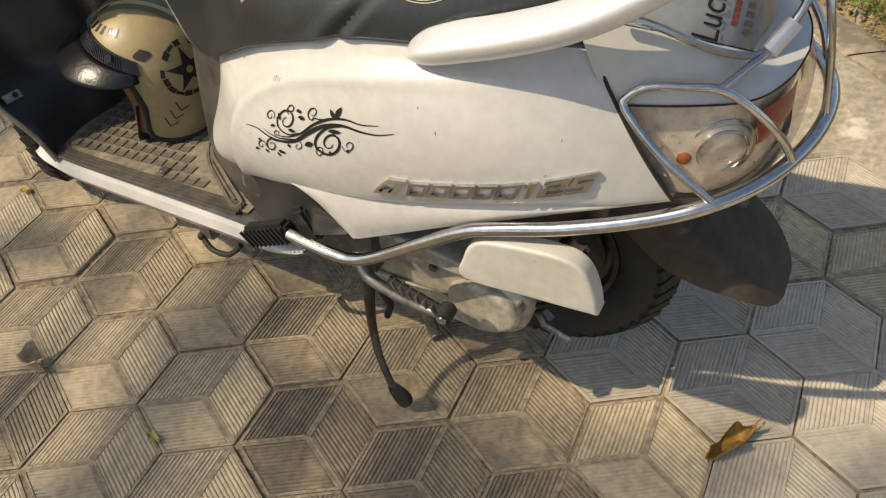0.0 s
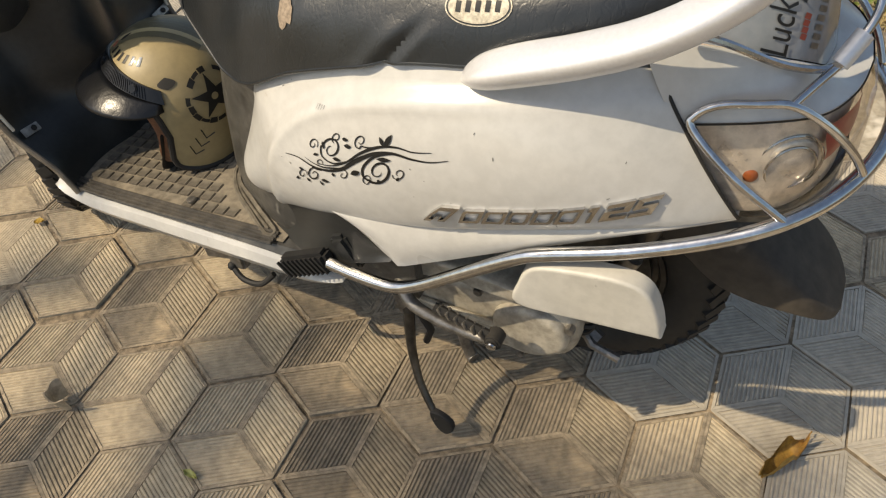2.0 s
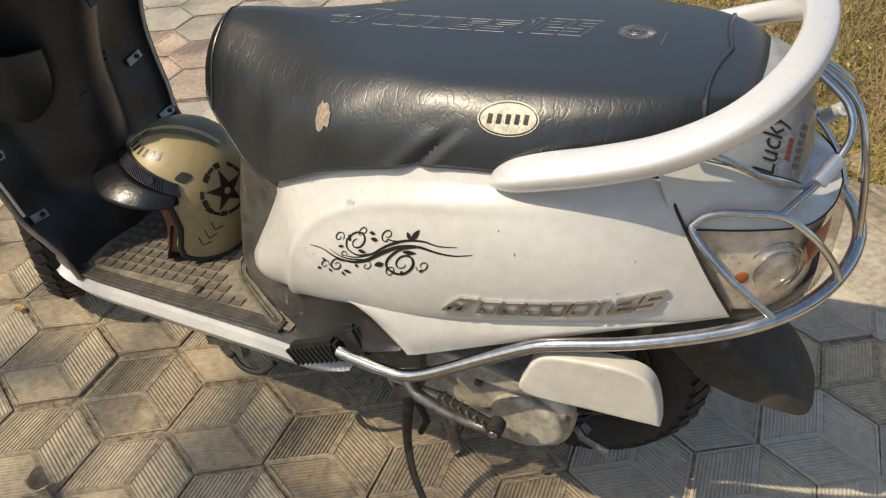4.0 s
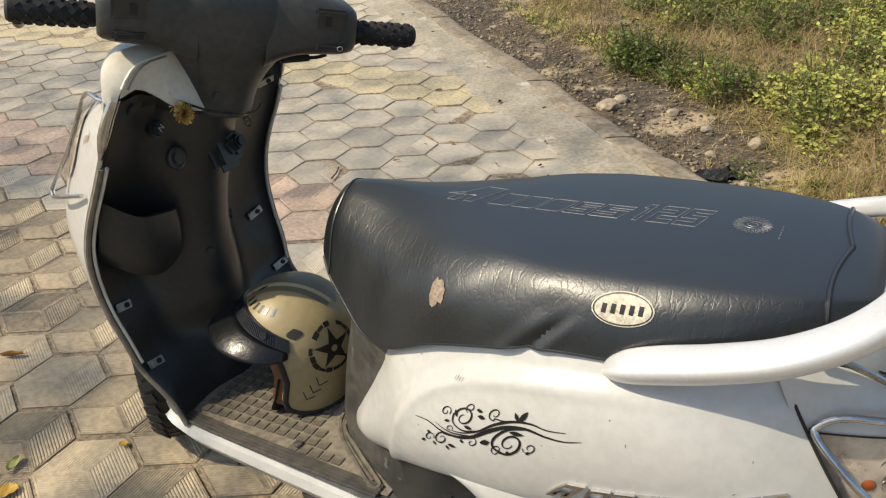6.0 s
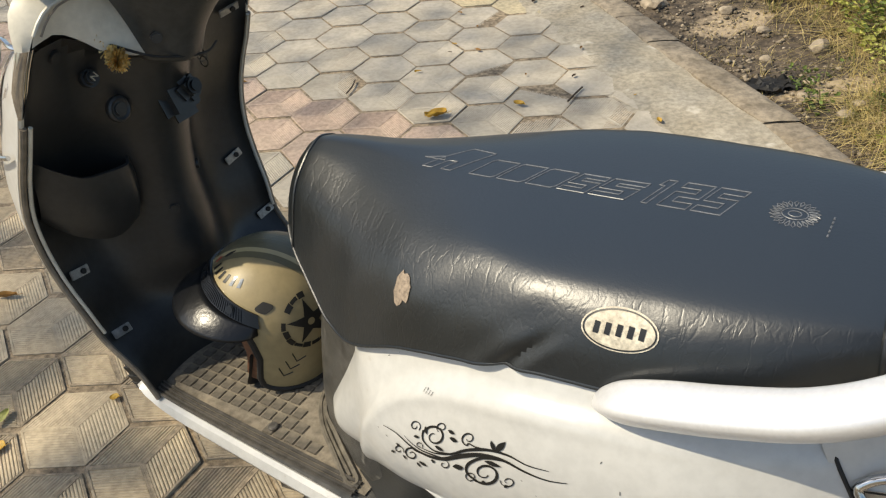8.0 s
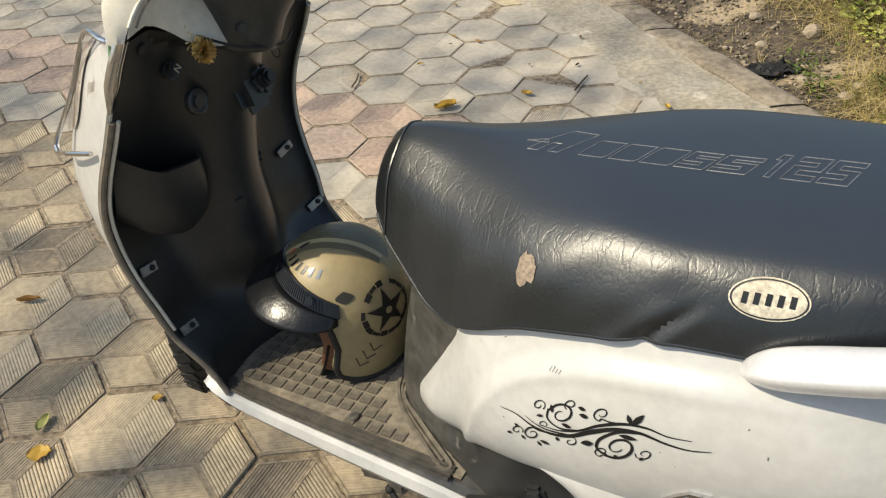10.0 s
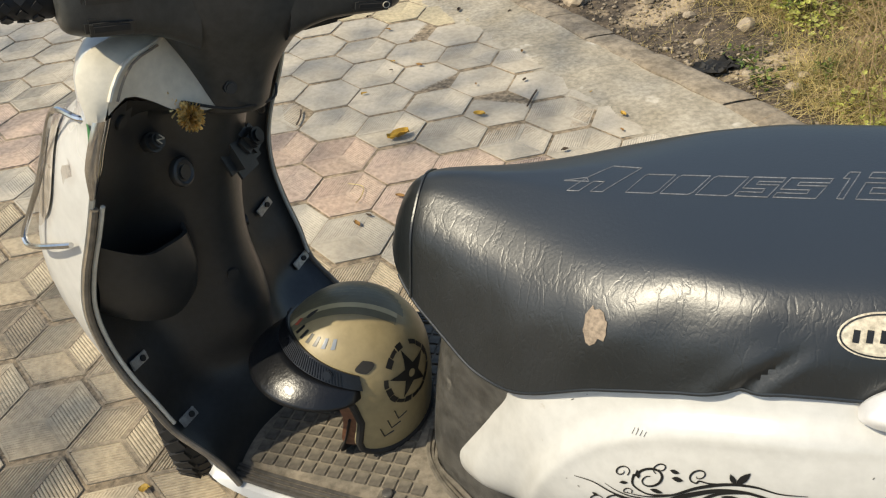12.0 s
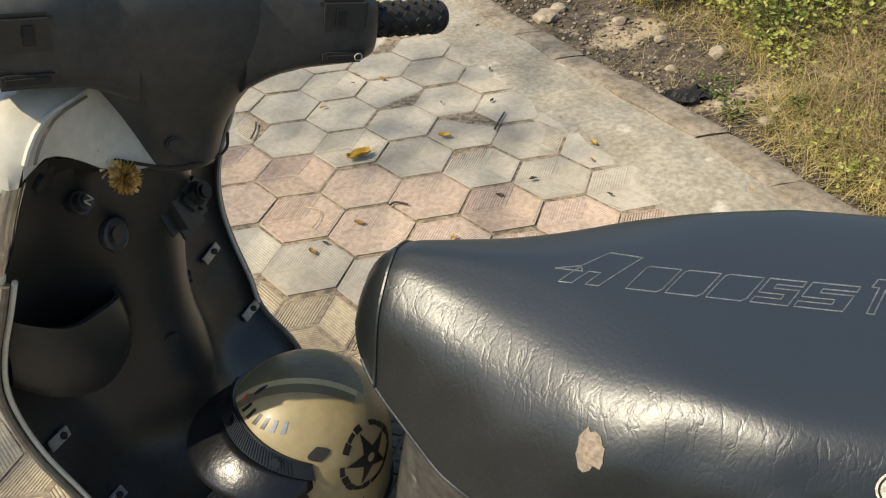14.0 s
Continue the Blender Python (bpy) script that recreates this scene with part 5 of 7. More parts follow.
for y0, x0, x1, count, wid, key in ((-0.020, 0.036, 0.072, 4, 0.010, "red"), (-0.046, 0.018, 0.100, 6, 0.016, "steel")):
    for k in range(count):
        bm = B()
        xx = lerp(x0, x1, k / (count - 1))
        p0, p1 = LU @ Vector((xx, y0 - wid / 2, 0)), LU @ Vector((xx + 0.004, y0 + wid / 2, 0))
        visor_skin.ribbon(bm, [(*p0, 0.0028), (*p0.lerp(p1, 0.5), 0.0028), (*p1, 0.0028)], 0.0010)
        part("sticker_bar", bm, M[key], visor)

# rear wheel
def ring_tube(bm, R_, r, m, segs=56, sub_=14, flat=1.0):
    g = [[m @ Vector((r * flat * math.sin(b), (R_ + r * math.cos(b)) * math.cos(a), (R_ + r * math.cos(b)) * math.sin(a))) for b in (2 * math.pi * s / sub_ for s in range(sub_))] for a in (2 * math.pi * k / segs for k in range(segs))]
    skin(bm, g + [g[0]], cap=False)
    bmesh.ops.remove_doubles(bm, verts=bm.verts, dist=1e-5)


def wheel(name, AX, label):
    w = sub(name, scooter, label)
    bm = B()
    ring_tube(bm, 0.170, 0.048, AX, flat=0.98)
    tyre = part("tyre", bm, M["rubber"], w)
    bm = B()
    for k in range(44):
        a = 2 * math.pi * k / 44
        for s in (-1, 1):
            m = AX @ Matrix.Rotation(a, 4, "X") @ Matrix.Translation((s * 0.028, 0, 0.2055)) @ Matrix.Rotation(radians(s * 38), 4, "Y") @ Matrix.Rotation(radians(s * 25), 4, "Z")
            box(bm, (0.034, 0.020, 0.008), m)
        m = AX @ Matrix.Rotation(a + 0.07, 4, "X") @ Matrix.Translation((0, 0, 0.2155))
        box(bm, (0.020, 0.020, 0.006), m)
    part("tread", bm, M["rubber"], tyre, smooth=False)
    bm = B()
    ring_tube(bm, 0.127, 0.012, AX, sub_=10, flat=2.6)
    disc(bm, 0.118, 0.05, AX @ pose(0, 0, 0, 0, 90, 0), 36, 0.01)
    rim_ = part("rim", bm, M["darksteel"], w, "grimy dark wheel rim")
    bm = B()
    disc(bm, 0.055, 0.10, AX @ pose(0, 0, 0, 0, 90, 0), 24, 0.01)
    part("hub", bm, M["steel"], w)
    for k in range(10):
        bm = B()
        disc(bm, 0.007, 0.012, AX @ Matrix.Rotation(2 * math.pi * k / 5, 4, "X") @ pose(-0.030 if k < 5 else 0.030, 0, 0.085, 0, 90, 0), 6)
        part("wheel_nut", bm, M["steel"], rim_)


wheel("rear_wheel", pose(-0.500, 0.0, 0.262, 0, 0, 90), "dusty rear wheel lifted off the ground")
wheel("front_wheel", pose(0.680, -0.035, 0.220, 0, 0, 90 - 40), "front wheel turned to the right")
bm = B()
FAX = pose(0.680, -0.035, 0.220, 0, 0, -40)
rows_ = []
for k in range(17):
    a = radians(lerp(42, 175, k / 16))
    rows_.append([FAX @ Vector((-(0.235 + dr) * math.cos(a), y, (0.235 + dr) * math.sin(a))) for y, dr in ((0.068, -0.03), (0.062, -0.005), (0.035, 0.012), (0, 0.017), (-0.035, 0.012), (-0.062, -0.005), (-0.068, -0.03))])
skin(bm, rows_, closed=False)
part("front_mudguard", bm, M["fender"], scooter, "dusty white front mudguard")

# engine, drive case, shock, filter cover
engine = sub("engine", scooter, "dusty grey alloy engine and drive case")


def plate(bm, outline, l0, l1, bevel=0.008, segs=3):
    """An outline in the side view, from l0 (inner) to l1 (outer), with rounded edges."""
    n = len(outline)
    c = np.mean(np.array(outline), 0)
    rings_ = [[(a, l0, z) for a, z in outline]]
    for k in range(segs + 1):
        t = k / segs * math.pi / 2
        s = bevel * (1 - math.cos(t))
        rings_.append([(a + (c[0] - a) * s / max(1e-6, math.hypot(c[0] - a, c[1] - z)), l1 - bevel + bevel * math.sin(t), z + (c[1] - z) * s / max(1e-6, math.hypot(c[0] - a, c[1] - z))) for a, z in outline])
    last = rings_[-1]
    rings_.append([(a + (c[0] - a) * 0.06, l, z + (c[1] - z) * 0.06) for a, l, z in last])
    rings_.append([(a + (c[0] - a) * 0.25, l, z + (c[1] - z) * 0.25) for a, l, z in last])
    skin(bm, rings_)


def smooth2(pts, n=5):
    return [tuple(q) for q in spline(pts, n, closed=True)]


bm = B()
plate(bm, smooth2([(-0.235, 0.245), (-0.245, 0.300), (-0.31, 0.318), (-0.40, 0.322), (-0.475, 0.330), (-0.530, 0.305), (-0.545, 0.262), (-0.530, 0.215), (-0.475, 0.192), (-0.41, 0.190), (-0.33, 0.205), (-0.27, 0.208)]), 0.04, 0.172, 0.018, 4)
case = part("drive_case", bm, M["alloy"], engine, "dusty alloy belt drive case")
bm = B()
plate(bm, smooth2([(-0.43, 0.225), (-0.425, 0.285), (-0.475, 0.312), (-0.525, 0.288), (-0.530, 0.24), (-0.48, 0.210)]), 0.165, 0.186, 0.010)
part("clutch_bulge", bm, M["alloy"], case)
bm = B()
tube(bm, spline([(-0.250, 0.176, 0.262), (-0.33, 0.178, 0.258), (-0.42, 0.178, 0.252), (-0.515, 0.176, 0.242)], 4), 0.005, 8)
part("case_rib", bm, M["alloy"], case)
for f, z in ((-0.262, 0.225), (-0.30, 0.308), (-0.40, 0.312), (-0.46, 0.198), (-0.535, 0.285), (-0.36, 0.203)):
    bm = B()
    disc(bm, 0.007, 0.012, pose(f, 0.174, z, 90, 0, 0), 6, 0.001)
    part("case_bolt", bm, M["steel"], case)
bm = B()
plate(bm, smooth2([(-0.20, 0.28), (-0.20, 0.40), (-0.34, 0.44), (-0.50, 0.46), (-0.62, 0.46), (-0.60, 0.38), (-0.45, 0.35), (-0.30, 0.30)]), -0.12, 0.10, 0.02)
part("crankcase", bm, M["darksteel"], engine, "dark grimy engine block")
bm = B()
plate(bm, smooth2([(-0.27, 0.325), (-0.27, 0.355), (-0.36, 0.362), (-0.47, 0.345), (-0.49, 0.325), (-0.38, 0.328)]), 0.10, 0.185, 0.010)
part("upper_case", bm, M["alloy"], engine)
filt = sub("filter_cover", scooter, "chipped white air filter cover")
FC = smooth2([(-0.486, 0.402), (-0.489, 0.440), (-0.500, 0.466), (-0.520, 0.480), (-0.565, 0.489), (-0.610, 0.493), (-0.638, 0.486), (-0.654, 0.462), (-0.664, 0.418), (-0.655, 0.412), (-0.57, 0.404)], 4)
bm = B()
plate(bm, FC, 0.222, 0.246, 0.005, 4)
body_f = part("cover_shell", bm, M["chipped"], filt, "white plastic shell with chipped edges")
bm = B()
for k in range(6):
    x0 = -0.585 - 0.0115 * k
    box(bm, (0.0085, 0.0015, 0.008), pose(x0, 0.2405, 0.4085 + 0.0008 * k, -40, 0, 0))
part("cover_mark", bm, M["ink"], filt)
bm = B()
tube(bm, spline([(-0.30, 0.12, 0.34), (-0.40, 0.13, 0.40), (-0.50, 0.15, 0.44)], 4), 0.022, 12)
part("intake_hose", bm, M["rubber"], engine)
shock = sub("shock_absorber", scooter, "grimy coil shock absorber")
bm = B()
tube(bm, [(-0.525, 0.12, 0.225), (-0.60, 0.12, 0.40)], 0.012, 10)
part("damper", bm, M["steel"], shock)
bm = B()
tube(bm, [(lerp(-0.528, -0.59, t / 90) + 0.022 * math.cos(t * 0.5) * 0.9, 0.12 + 0.022 * math.sin(t * 0.5), lerp(0.235, 0.37, t / 90) + 0.022 * math.cos(t * 0.5) * 0.35) for t in range(91)], 0.0045, 6)
part("coil", bm, M["rubber"], shock)
bm = B()
tube(bm, [(-0.520, 0.10, 0.222), (-0.555, 0.13, 0.205), (-0.595, 0.13, 0.190)], 0.007, 8)
tube(bm, [(-0.530, 0.105, 0.215), (-0.560, 0.115, 0.200)], 0.014, 8)
part("brake_arm", bm, M["steel"], engine)
# kick lever
kick = sub("kick_lever", scooter, "steel kick-start lever with a ribbed pedal")
bm = B()
tube(bm, spline([(-0.285, 0.190, 0.318, 0.011), (-0.315, 0.222, 0.308, 0.010), (-0.36, 0.228, 0.293, 0.0085), (-0.41, 0.226, 0.280, 0.008), (-0.440, 0.226, 0.282, 0.009)], 5), segs=10)
part("lever_arm", bm, M["steel"], kick)
bm = B()
tube(bm, [(-0.362, 0.236, 0.332), (-0.440, 0.232, 0.300)], 0.007, 8)
pedal = part("pedal", bm, M["rubber"], kick, "black ribbed pedal rubber")
for k in range(6):
    bm = B()
    t = k / 5
    box(bm, (0.005, 0.015, 0.014), pose(lerp(-0.372, -0.432, t), 0.235, lerp(0.329, 0.304, t), 0, 22, 0), 0.001)
    part("pedal_rib", bm, M["steel"], pedal)
bm = B()
disc(bm, 0.0125, 0.026, pose(-0.448, 0.232, 0.297, 90, 0, 0), 14, 0.003)
part("lever_end", bm, M["rubber"], kick)
bm = B()
disc(bm, 0.0075, 0.006, pose(-0.448, 0.247, 0.297, 90, 0, 0), 14, 0.002)
part("lever_cap", bm, M["chrome"], kick)
# side stand
stand = sub("side_stand", scooter, "steel side stand swung out, clear of the ground")
bm = B()
tube(bm, spline([(-0.288, 0.190, 0.238, 0.0095), (-0.289, 0.198, 0.205, 0.009), (-0.290, 0.205, 0.160, 0.0075), (-0.306, 0.224, 0.110, 0.0065), (-0.330, 0.240, 0.070, 0.006), (-0.342, 0.245, 0.052, 0.0065)], 5), segs=10)
part("stand_leg", bm, M["darksteel"], stand)
bm = B()
plate(bm, [(x, z) for x, z in smooth2([(-0.330, 0.064), (-0.345, 0.070), (-0.366, 0.054), (-0.368, 0.030), (-0.352, 0.014), (-0.336, 0.032)], 3)], 0.240, 0.250, 0.003)
part("stand_foot", bm, M["rubber"], stand)
bm = B()
box(bm, (0.040, 0.030, 0.050), pose(-0.275, 0.165, 0.235, 0, 10, 0), 0.006)
part("stand_bracket", bm, M["steel"], stand)
bm = B()
tube(bm, [(-0.300, 0.185, 0.24), (-0.315, 0.18, 0.19), (-0.30, 0.175, 0.15)], 0.006, 8)
part("stand_spring", bm, M["rubber"], stand)
# centre stand
cstand = sub("centre_stand", scooter, "black steel centre stand holding the scooter up")
for flip in (1, -1):
    bm = B()
    tube(bm, spline([(-0.26, flip * 0.08, 0.235), (-0.30, flip * 0.08, 0.12), (-0.325, flip * 0.085, 0.020), (-0.335, flip * 0.09, 0.008)], 5), 0.011, 10)
    part("stand_leg", bm, M["steel"], cstand)
bm = B()
tube(bm, [(-0.30, -0.08, 0.12), (-0.30, 0.08, 0.12)], 0.010, 10)
part("cross_bar", bm, M["steel"], cstand)
# spring hook and bits below the floor
under = sub("floor_frame", scooter, "dark frame tubes below the floorboard")
for flip in (1, -1):
    bm = B()
    tube(bm, [(0.36, flip * 0.10, 0.275), (0.0, flip * 0.13, 0.265), (-0.25, flip * 0.13, 0.30)], 0.016, 10)
    part("frame_tube", bm, M["rubber"], under)
bm = B()
box(bm, (0.055, 0.030, 0.028), pose(0.055, 0.190, 0.252, 0, 0, 10), 0.006)
box(bm, (0.030, 0.020, 0.035), pose(0.020, 0.195, 0.245), 0.004)
part("rear_footrest_bracket", bm, M["steel"], under)
bm = B()
tube(bm, spline([(0.030, 0.205, 0.232), (0.005, 0.215, 0.220), (-0.030, 0.215, 0.222), (-0.055, 0.205, 0.245)], 5), 0.005, 8)
bmesh.ops.create_uvsphere(bm, u_segments=10, v_segments=8, radius=0.008, matrix=pose(0.030, 0.205, 0.233))
part("spring_hook", bm, M["rubber"], under)

# rear mudguard flap
bm = B()
rows_ = []
for a, zc, zs, w in [tuple(q) for q in spline([(-0.60, 0.520, 0.430, 0.082), (-0.65, 0.505, 0.395, 0.084), (-0.70, 0.463, 0.352, 0.085), (-0.75, 0.418, 0.334, 0.084), (-0.79, 0.382, 0.328, 0.081), (-0.82, 0.352, 0.320, 0.074), (-0.840, 0.328, 0.310, 0.062), (-0.852, 0.312, 0.303, 0.046), (-0.858, 0.304, 0.300, 0.026)], 4)]:
    rows_.append([(a, y * w, lerp(zs, zc, k)) for y, k in ((0.97, -0.03), (1.0, 0.0), (0.985, 0.30), (0.95, 0.62), (0.90, 0.79), (0.84, 0.86), (0.45, 0.96), (0, 1), (-0.45, 0.96), (-0.84, 0.86), (-0.90, 0.79), (-0.95, 0.62), (-0.985, 0.30), (-1, 0), (-0.97, -0.03))])
skin(bm, rows_, closed=False)
me_flap = part("rear_mudguard", bm, M["flap"], scooter, "dusty black rear mudguard flap")
me_flap.modifiers.new("thick", "SOLIDIFY").thickness = 0.005

# badge on the side panel: slanted chrome marks and the number
badge = sub("badge", scooter, "raised chrome side badge with slanted marks and number")
u0, u1 = Vector((-0.380, 0.25, 0.523)), Vector((-0.637, 0.21, 0.577))
along = (u1 - u0).normalized()
marks = (("w", 0.050), ("b", 0.031), ("b", 0.031), ("b", 0.031), ("b", 0.029), ("b", 0.030), ("1", 0.022), ("2", 0.032), ("5", 0.028))
x = 0.0
for ch, w in marks:
    w *= 0.93
    o = block_outline(ch)
    hgt = 0.026 if ch == "w" else 0.0215
    bm = B()
    top, bot = [], []
    for u, v in o:
        q = u0 + along * (x + u * (w - 0.003) + 0.010 * (v - 0.5)) + Vector((0, 0, hgt * v - 0.006))
        p, n = panel_skin.at(q, 0.0)
        top.append(bm.verts.new(p + n * 0.0045))
        bot.append(bm.verts.new(p - n * 0.002))
    if ch in "wb":
        c = sum((v.co for v in top), Vector()) / len(top)
        lip = [bm.verts.new(v.co.lerp(c, 0.36)) for v in top]
        floor_ = [bm.verts.new(v.co.lerp(c, 0.40) - n * 0.0035) for v in top]
        for i in range(len(top)):
            j = (i + 1) % len(top)
            bm.faces.new((top[i], top[j], lip[j], lip[i]))
            bm.faces.new((lip[i], lip[j], floor_[j], floor_[i]))
    else:
        bm.faces.new(top)
    for i in range(len(top)):
        j = (i + 1) % len(top)
        bm.faces.new((top[i], top[j], bot[j], bot[i]))
    part("badge_mark", bm, M["chrome"], badge, smooth=False)
    x += w

# vine decal on the side panel
A3 = np.linalg.solve(np.array([[594, 550, 1], [850, 583, 1], [764, 539, 1.0]]), np.array([[-0.184, 0.543], [-0.418, 0.608], [-0.344, 0.616]]))

VINE_UP = np.array([0.003, 0.004])


def vine(bm, pts, w0, w1=None, w2=None, n=6):
    """A stroke through plan points, with half widths at start, middle and end."""
    path = spline(pts, n)
    w1, w2 = w1 or w0, w2 or w0
    out = []
    for k, q in enumerate(path):
        t = k / (len(path) - 1)
        f, z = np.array([q[0], q[1], 1.0]) @ A3 + VINE_UP
        out.append((f, 0.25, z, (lerp(w0, w1, t * 2) if t < 0.5 else lerp(w1, w2, t * 2 - 1)) * 0.00056))
    panel_skin.ribbon(bm, out, 0.0009)


def vine_leaf(bm, x, y, dx, dy, wide):
    pts = [(x + dx * t, y + dy * t) for t in (0, 0.25, 0.5, 0.75, 1)]
    out = []
    for (a, b), s in zip(pts, (0.1, 0.8, 1, 0.7, 0.05)):
        f, z = np.array([a, b, 1.0]) @ A3 + VINE_UP
        out.append((f, 0.25, z, wide * s * 0.00075))
    panel_skin.ribbon(bm, out, 0.0012)


def curl(cx, cy, r, a0, turns, n=12, shrink_=0.75):
    return [(cx + r * (1 - shrink_ * t) * math.cos(a0 + turns * 2 * math.pi * t), cy + r * (1 - shrink_ * t) * math.sin(a0 + turns * 2 * math.pi * t)) for t in (k / n for k in range(n + 1))]


bm = B()
vine(bm, [(588, 549), (612, 556), (640, 572), (668, 580), (692, 578), (716, 566), (742, 558), (770, 560), (800, 572), (826, 580), (850, 582)], 0.6, 5.0, 0.6)
vine(bm, [(650, 568), (676, 572), (700, 567), (722, 555), (748, 549), (775, 552), (800, 562), (826, 567)], 0.6, 3.4, 0.6)
vine(bm, [(625, 556), (640, 566), (660, 574), (690, 577)], 0.5, 1.6, 2.0)
vine(bm, [(700, 567), (676, 568), (657, 556), (654, 542)] + curl(672, 546, 17, math.pi * 1.1, 1.2), 2.0, 2.4, 0.8)
vine(bm, curl(640, 537, 9, 0.6, -1.2), 1.0, 1.6, 0.6)
vine(bm, curl(680, 530, 8, 2.0, 1.1), 1.2, 1.4, 0.6)
vine(bm, [(745, 549), (732, 548), (722, 545)] + curl(720, 538, 10, math.pi * 0.5, 1.2), 1.6, 1.6, 0.6)
vine(bm, [(770, 560), (745, 562), (728, 576), (728, 592), (742, 602)] + curl(752, 586, 20, math.pi * 0.7, -1.3), 3.0, 3.0, 0.8)
vine(bm, [(742, 600), (736, 604)] + curl(735, 597, 9, math.pi * 0.5, 1.1), 1.2, 1.4, 0.6)
vine(bm, curl(783, 592, 10, math.pi, -1.2), 1.0, 1.5, 0.6)
vine(bm, [(668, 580), (650, 578), (640, 574)] + curl(642, 586, 12, -math.pi * 0.5, -1.2), 1.4, 2.0, 0.7)
vine(bm, curl(620, 585, 9, 0.3, -1.1), 1.0, 1.6, 0.6)
vine(bm, curl(694, 588, 9, -2.2, 1.1), 1.0, 1.4, 0.6)
vine(bm, curl(652, 566, 6, 0.4, -1.0), 0.8, 1.2, 0.5)
for x, y, dx, dy, w in ((757, 549, -8, -14, 4.0), (758, 549, 9, -15, 4.5), (706, 545, -12, -3, 4.0), (722, 584, -15, 3, 5.0), (748, 566, 22, 4, 4.0), (660, 545, -4, -12, 3.2), (690, 532, 10, 3, 3.4), (676, 560, 14, 4, 3.6), (622, 578, -8, -5, 3.0), (628, 592, 6, 8, 3.0), (655, 596, 14, 4, 3.6), (652, 598, 6, 9, 3.0), (674, 586, 6, 2, 3.8), (750, 600, 6, 4, 4.2), (784, 598, -4, 5, 2.5), (613, 590, -6, 3, 2.8), (650, 552, -9, 1, 2.6)):
    vine_leaf(bm, x, y, dx, dy, w)
part("vine_decal", bm, M["ink"], scooter, "black swirling vine sticker on the white panel")
# small scuffs
rs = random.Random(4)
for k in range(22):
    bm = B()
    if k < 18:
        f, z = rs.uniform(-0.62, -0.12), rs.uniform(0.52, 0.69)
        panel_skin.ribbon(bm, [(f, 0.25, z, 0.0004), (f + rs.gauss(0, 0.002), 0.25, z + rs.gauss(0, 0.002), 0.0004)])
    else:
        panel_skin.ribbon(bm, [(-0.160 - 0.004 * k, 0.25, 0.602 + 0.001 * k, 0.0003), (-0.162 - 0.004 * k, 0.25, 0.607 + 0.001 * k, 0.0003)])
    part("scuff", bm, M["greyplastic"], scooter)

# ---------- helmet ----------
HP = SCOOT @ pose(0.206, 0.026, 0.4293, 0, 0, 48) @ Matrix.Scale(0.95, 4)
helmet = thing("helmet", HP, "khaki open-face helmet with a black peak on the scooter floor", "helmet")
RX, RY, RZ = 0.120, 0.114, 0.119


def shell_point(a, h):
    """a: degrees round from the front, to the left; h: 0 at the crown to 1 at the rim."""
    t = abs((a + 180) % 360 - 180)
    # height of the rim by angle: high over the face, low at the cheeks and the back
    rim_z = curve1([(0, 0.050), (40, 0.048), (62, 0.040), (70, 0.0), (75, -0.075), (82, -0.102), (100, -0.114), (140, -0.108), (180, -0.095)], t)
    low = math.acos(max(-1, min(1, rim_z / RZ))) if rim_z > 0 else math.pi / 2 + max(0, -rim_z) / RZ * 0.9
    g = h * low
    if g <= math.pi / 2:
        r, z = math.sin(g), RZ * math.cos(g)
    else:
        e = (g - math.pi / 2) / 0.9
        r, z = 1 - 0.10 * e * e, -RZ * e
    # the cheek reaches forward at its foot
    a -= math.copysign(11 * sstep(-0.02, -0.10, z) * math.exp(-((t - 76) / 16) ** 2), (a + 180) % 360 - 180) if t > 5 else 0
    return Vector((RX * r * math.cos(radians(a)), RY * r * math.sin(radians(a)), z))


def on_shell(a, z, lift=0.0):
    """The place on the shell at an angle and a height."""
    r = math.sqrt(max(0.0, 1 - (z / RZ) ** 2)) if z > 0 else 1 - 0.10 * (z / RZ) ** 2
    n = Vector((math.cos(radians(a)) * r / RX, math.sin(radians(a)) * r / RY, max(z, 0) / RZ ** 2)).normalized()
    return Vector((RX * r * math.cos(radians(a)), RY * r * math.sin(radians(a)), z)) + n * lift, n


def shell_patch(bm, outline, lift):
    """A filled mark from offsets (degrees, metres up) round its middle."""
    c = (sum(q[0] for q in outline) / len(outline), sum(q[1] for q in outline) / len(outline))
    last, mid = None, bm.verts.new(on_shell(*c, lift)[0])
    for k in range(1, 5):
        row = [bm.verts.new(on_shell(lerp(c[0], q[0], k / 4), lerp(c[1], q[1], k / 4), lift)[0]) for q in outline]
        for i in range(len(row)):
            j = (i + 1) % len(row)
            bm.faces.new((mid, row[i], row[j]) if last is None else (last[i], last[j], row[j], row[i]))
        last = row


bm = B()
skin(bm, [[shell_point(360 * s / 96, h / 26) for h in range(1, 27)] for s in range(97)], closed=False)
bmesh.ops.remove_doubles(bm, verts=bm.verts, dist=1e-5)
bmesh.ops.holes_fill(bm, edges=[e for e in bm.edges if e.is_boundary and all(v.co.z > 0.1 for v in e.verts)])
helm_top = Skin(bm, (0, 0, -1))
shell = part("shell", bm, M["khaki"], helmet, "khaki painted shell")
bm = B()
skin(bm, [[shell_point(360 * s / 60, h / 22) * 0.90 for h in range(4, 23)] for s in range(61)], closed=False)
part("liner", bm, M["rubber"], helmet, "dark padded liner")
bm = B()
tube(bm, [shell_point(360 * s / 120, 1.0) * 0.988 for s in range(121)], 0.0060, 8, cap=False)
part("rim_trim", bm, M["rubber"], helmet, "black rubber rim trim")
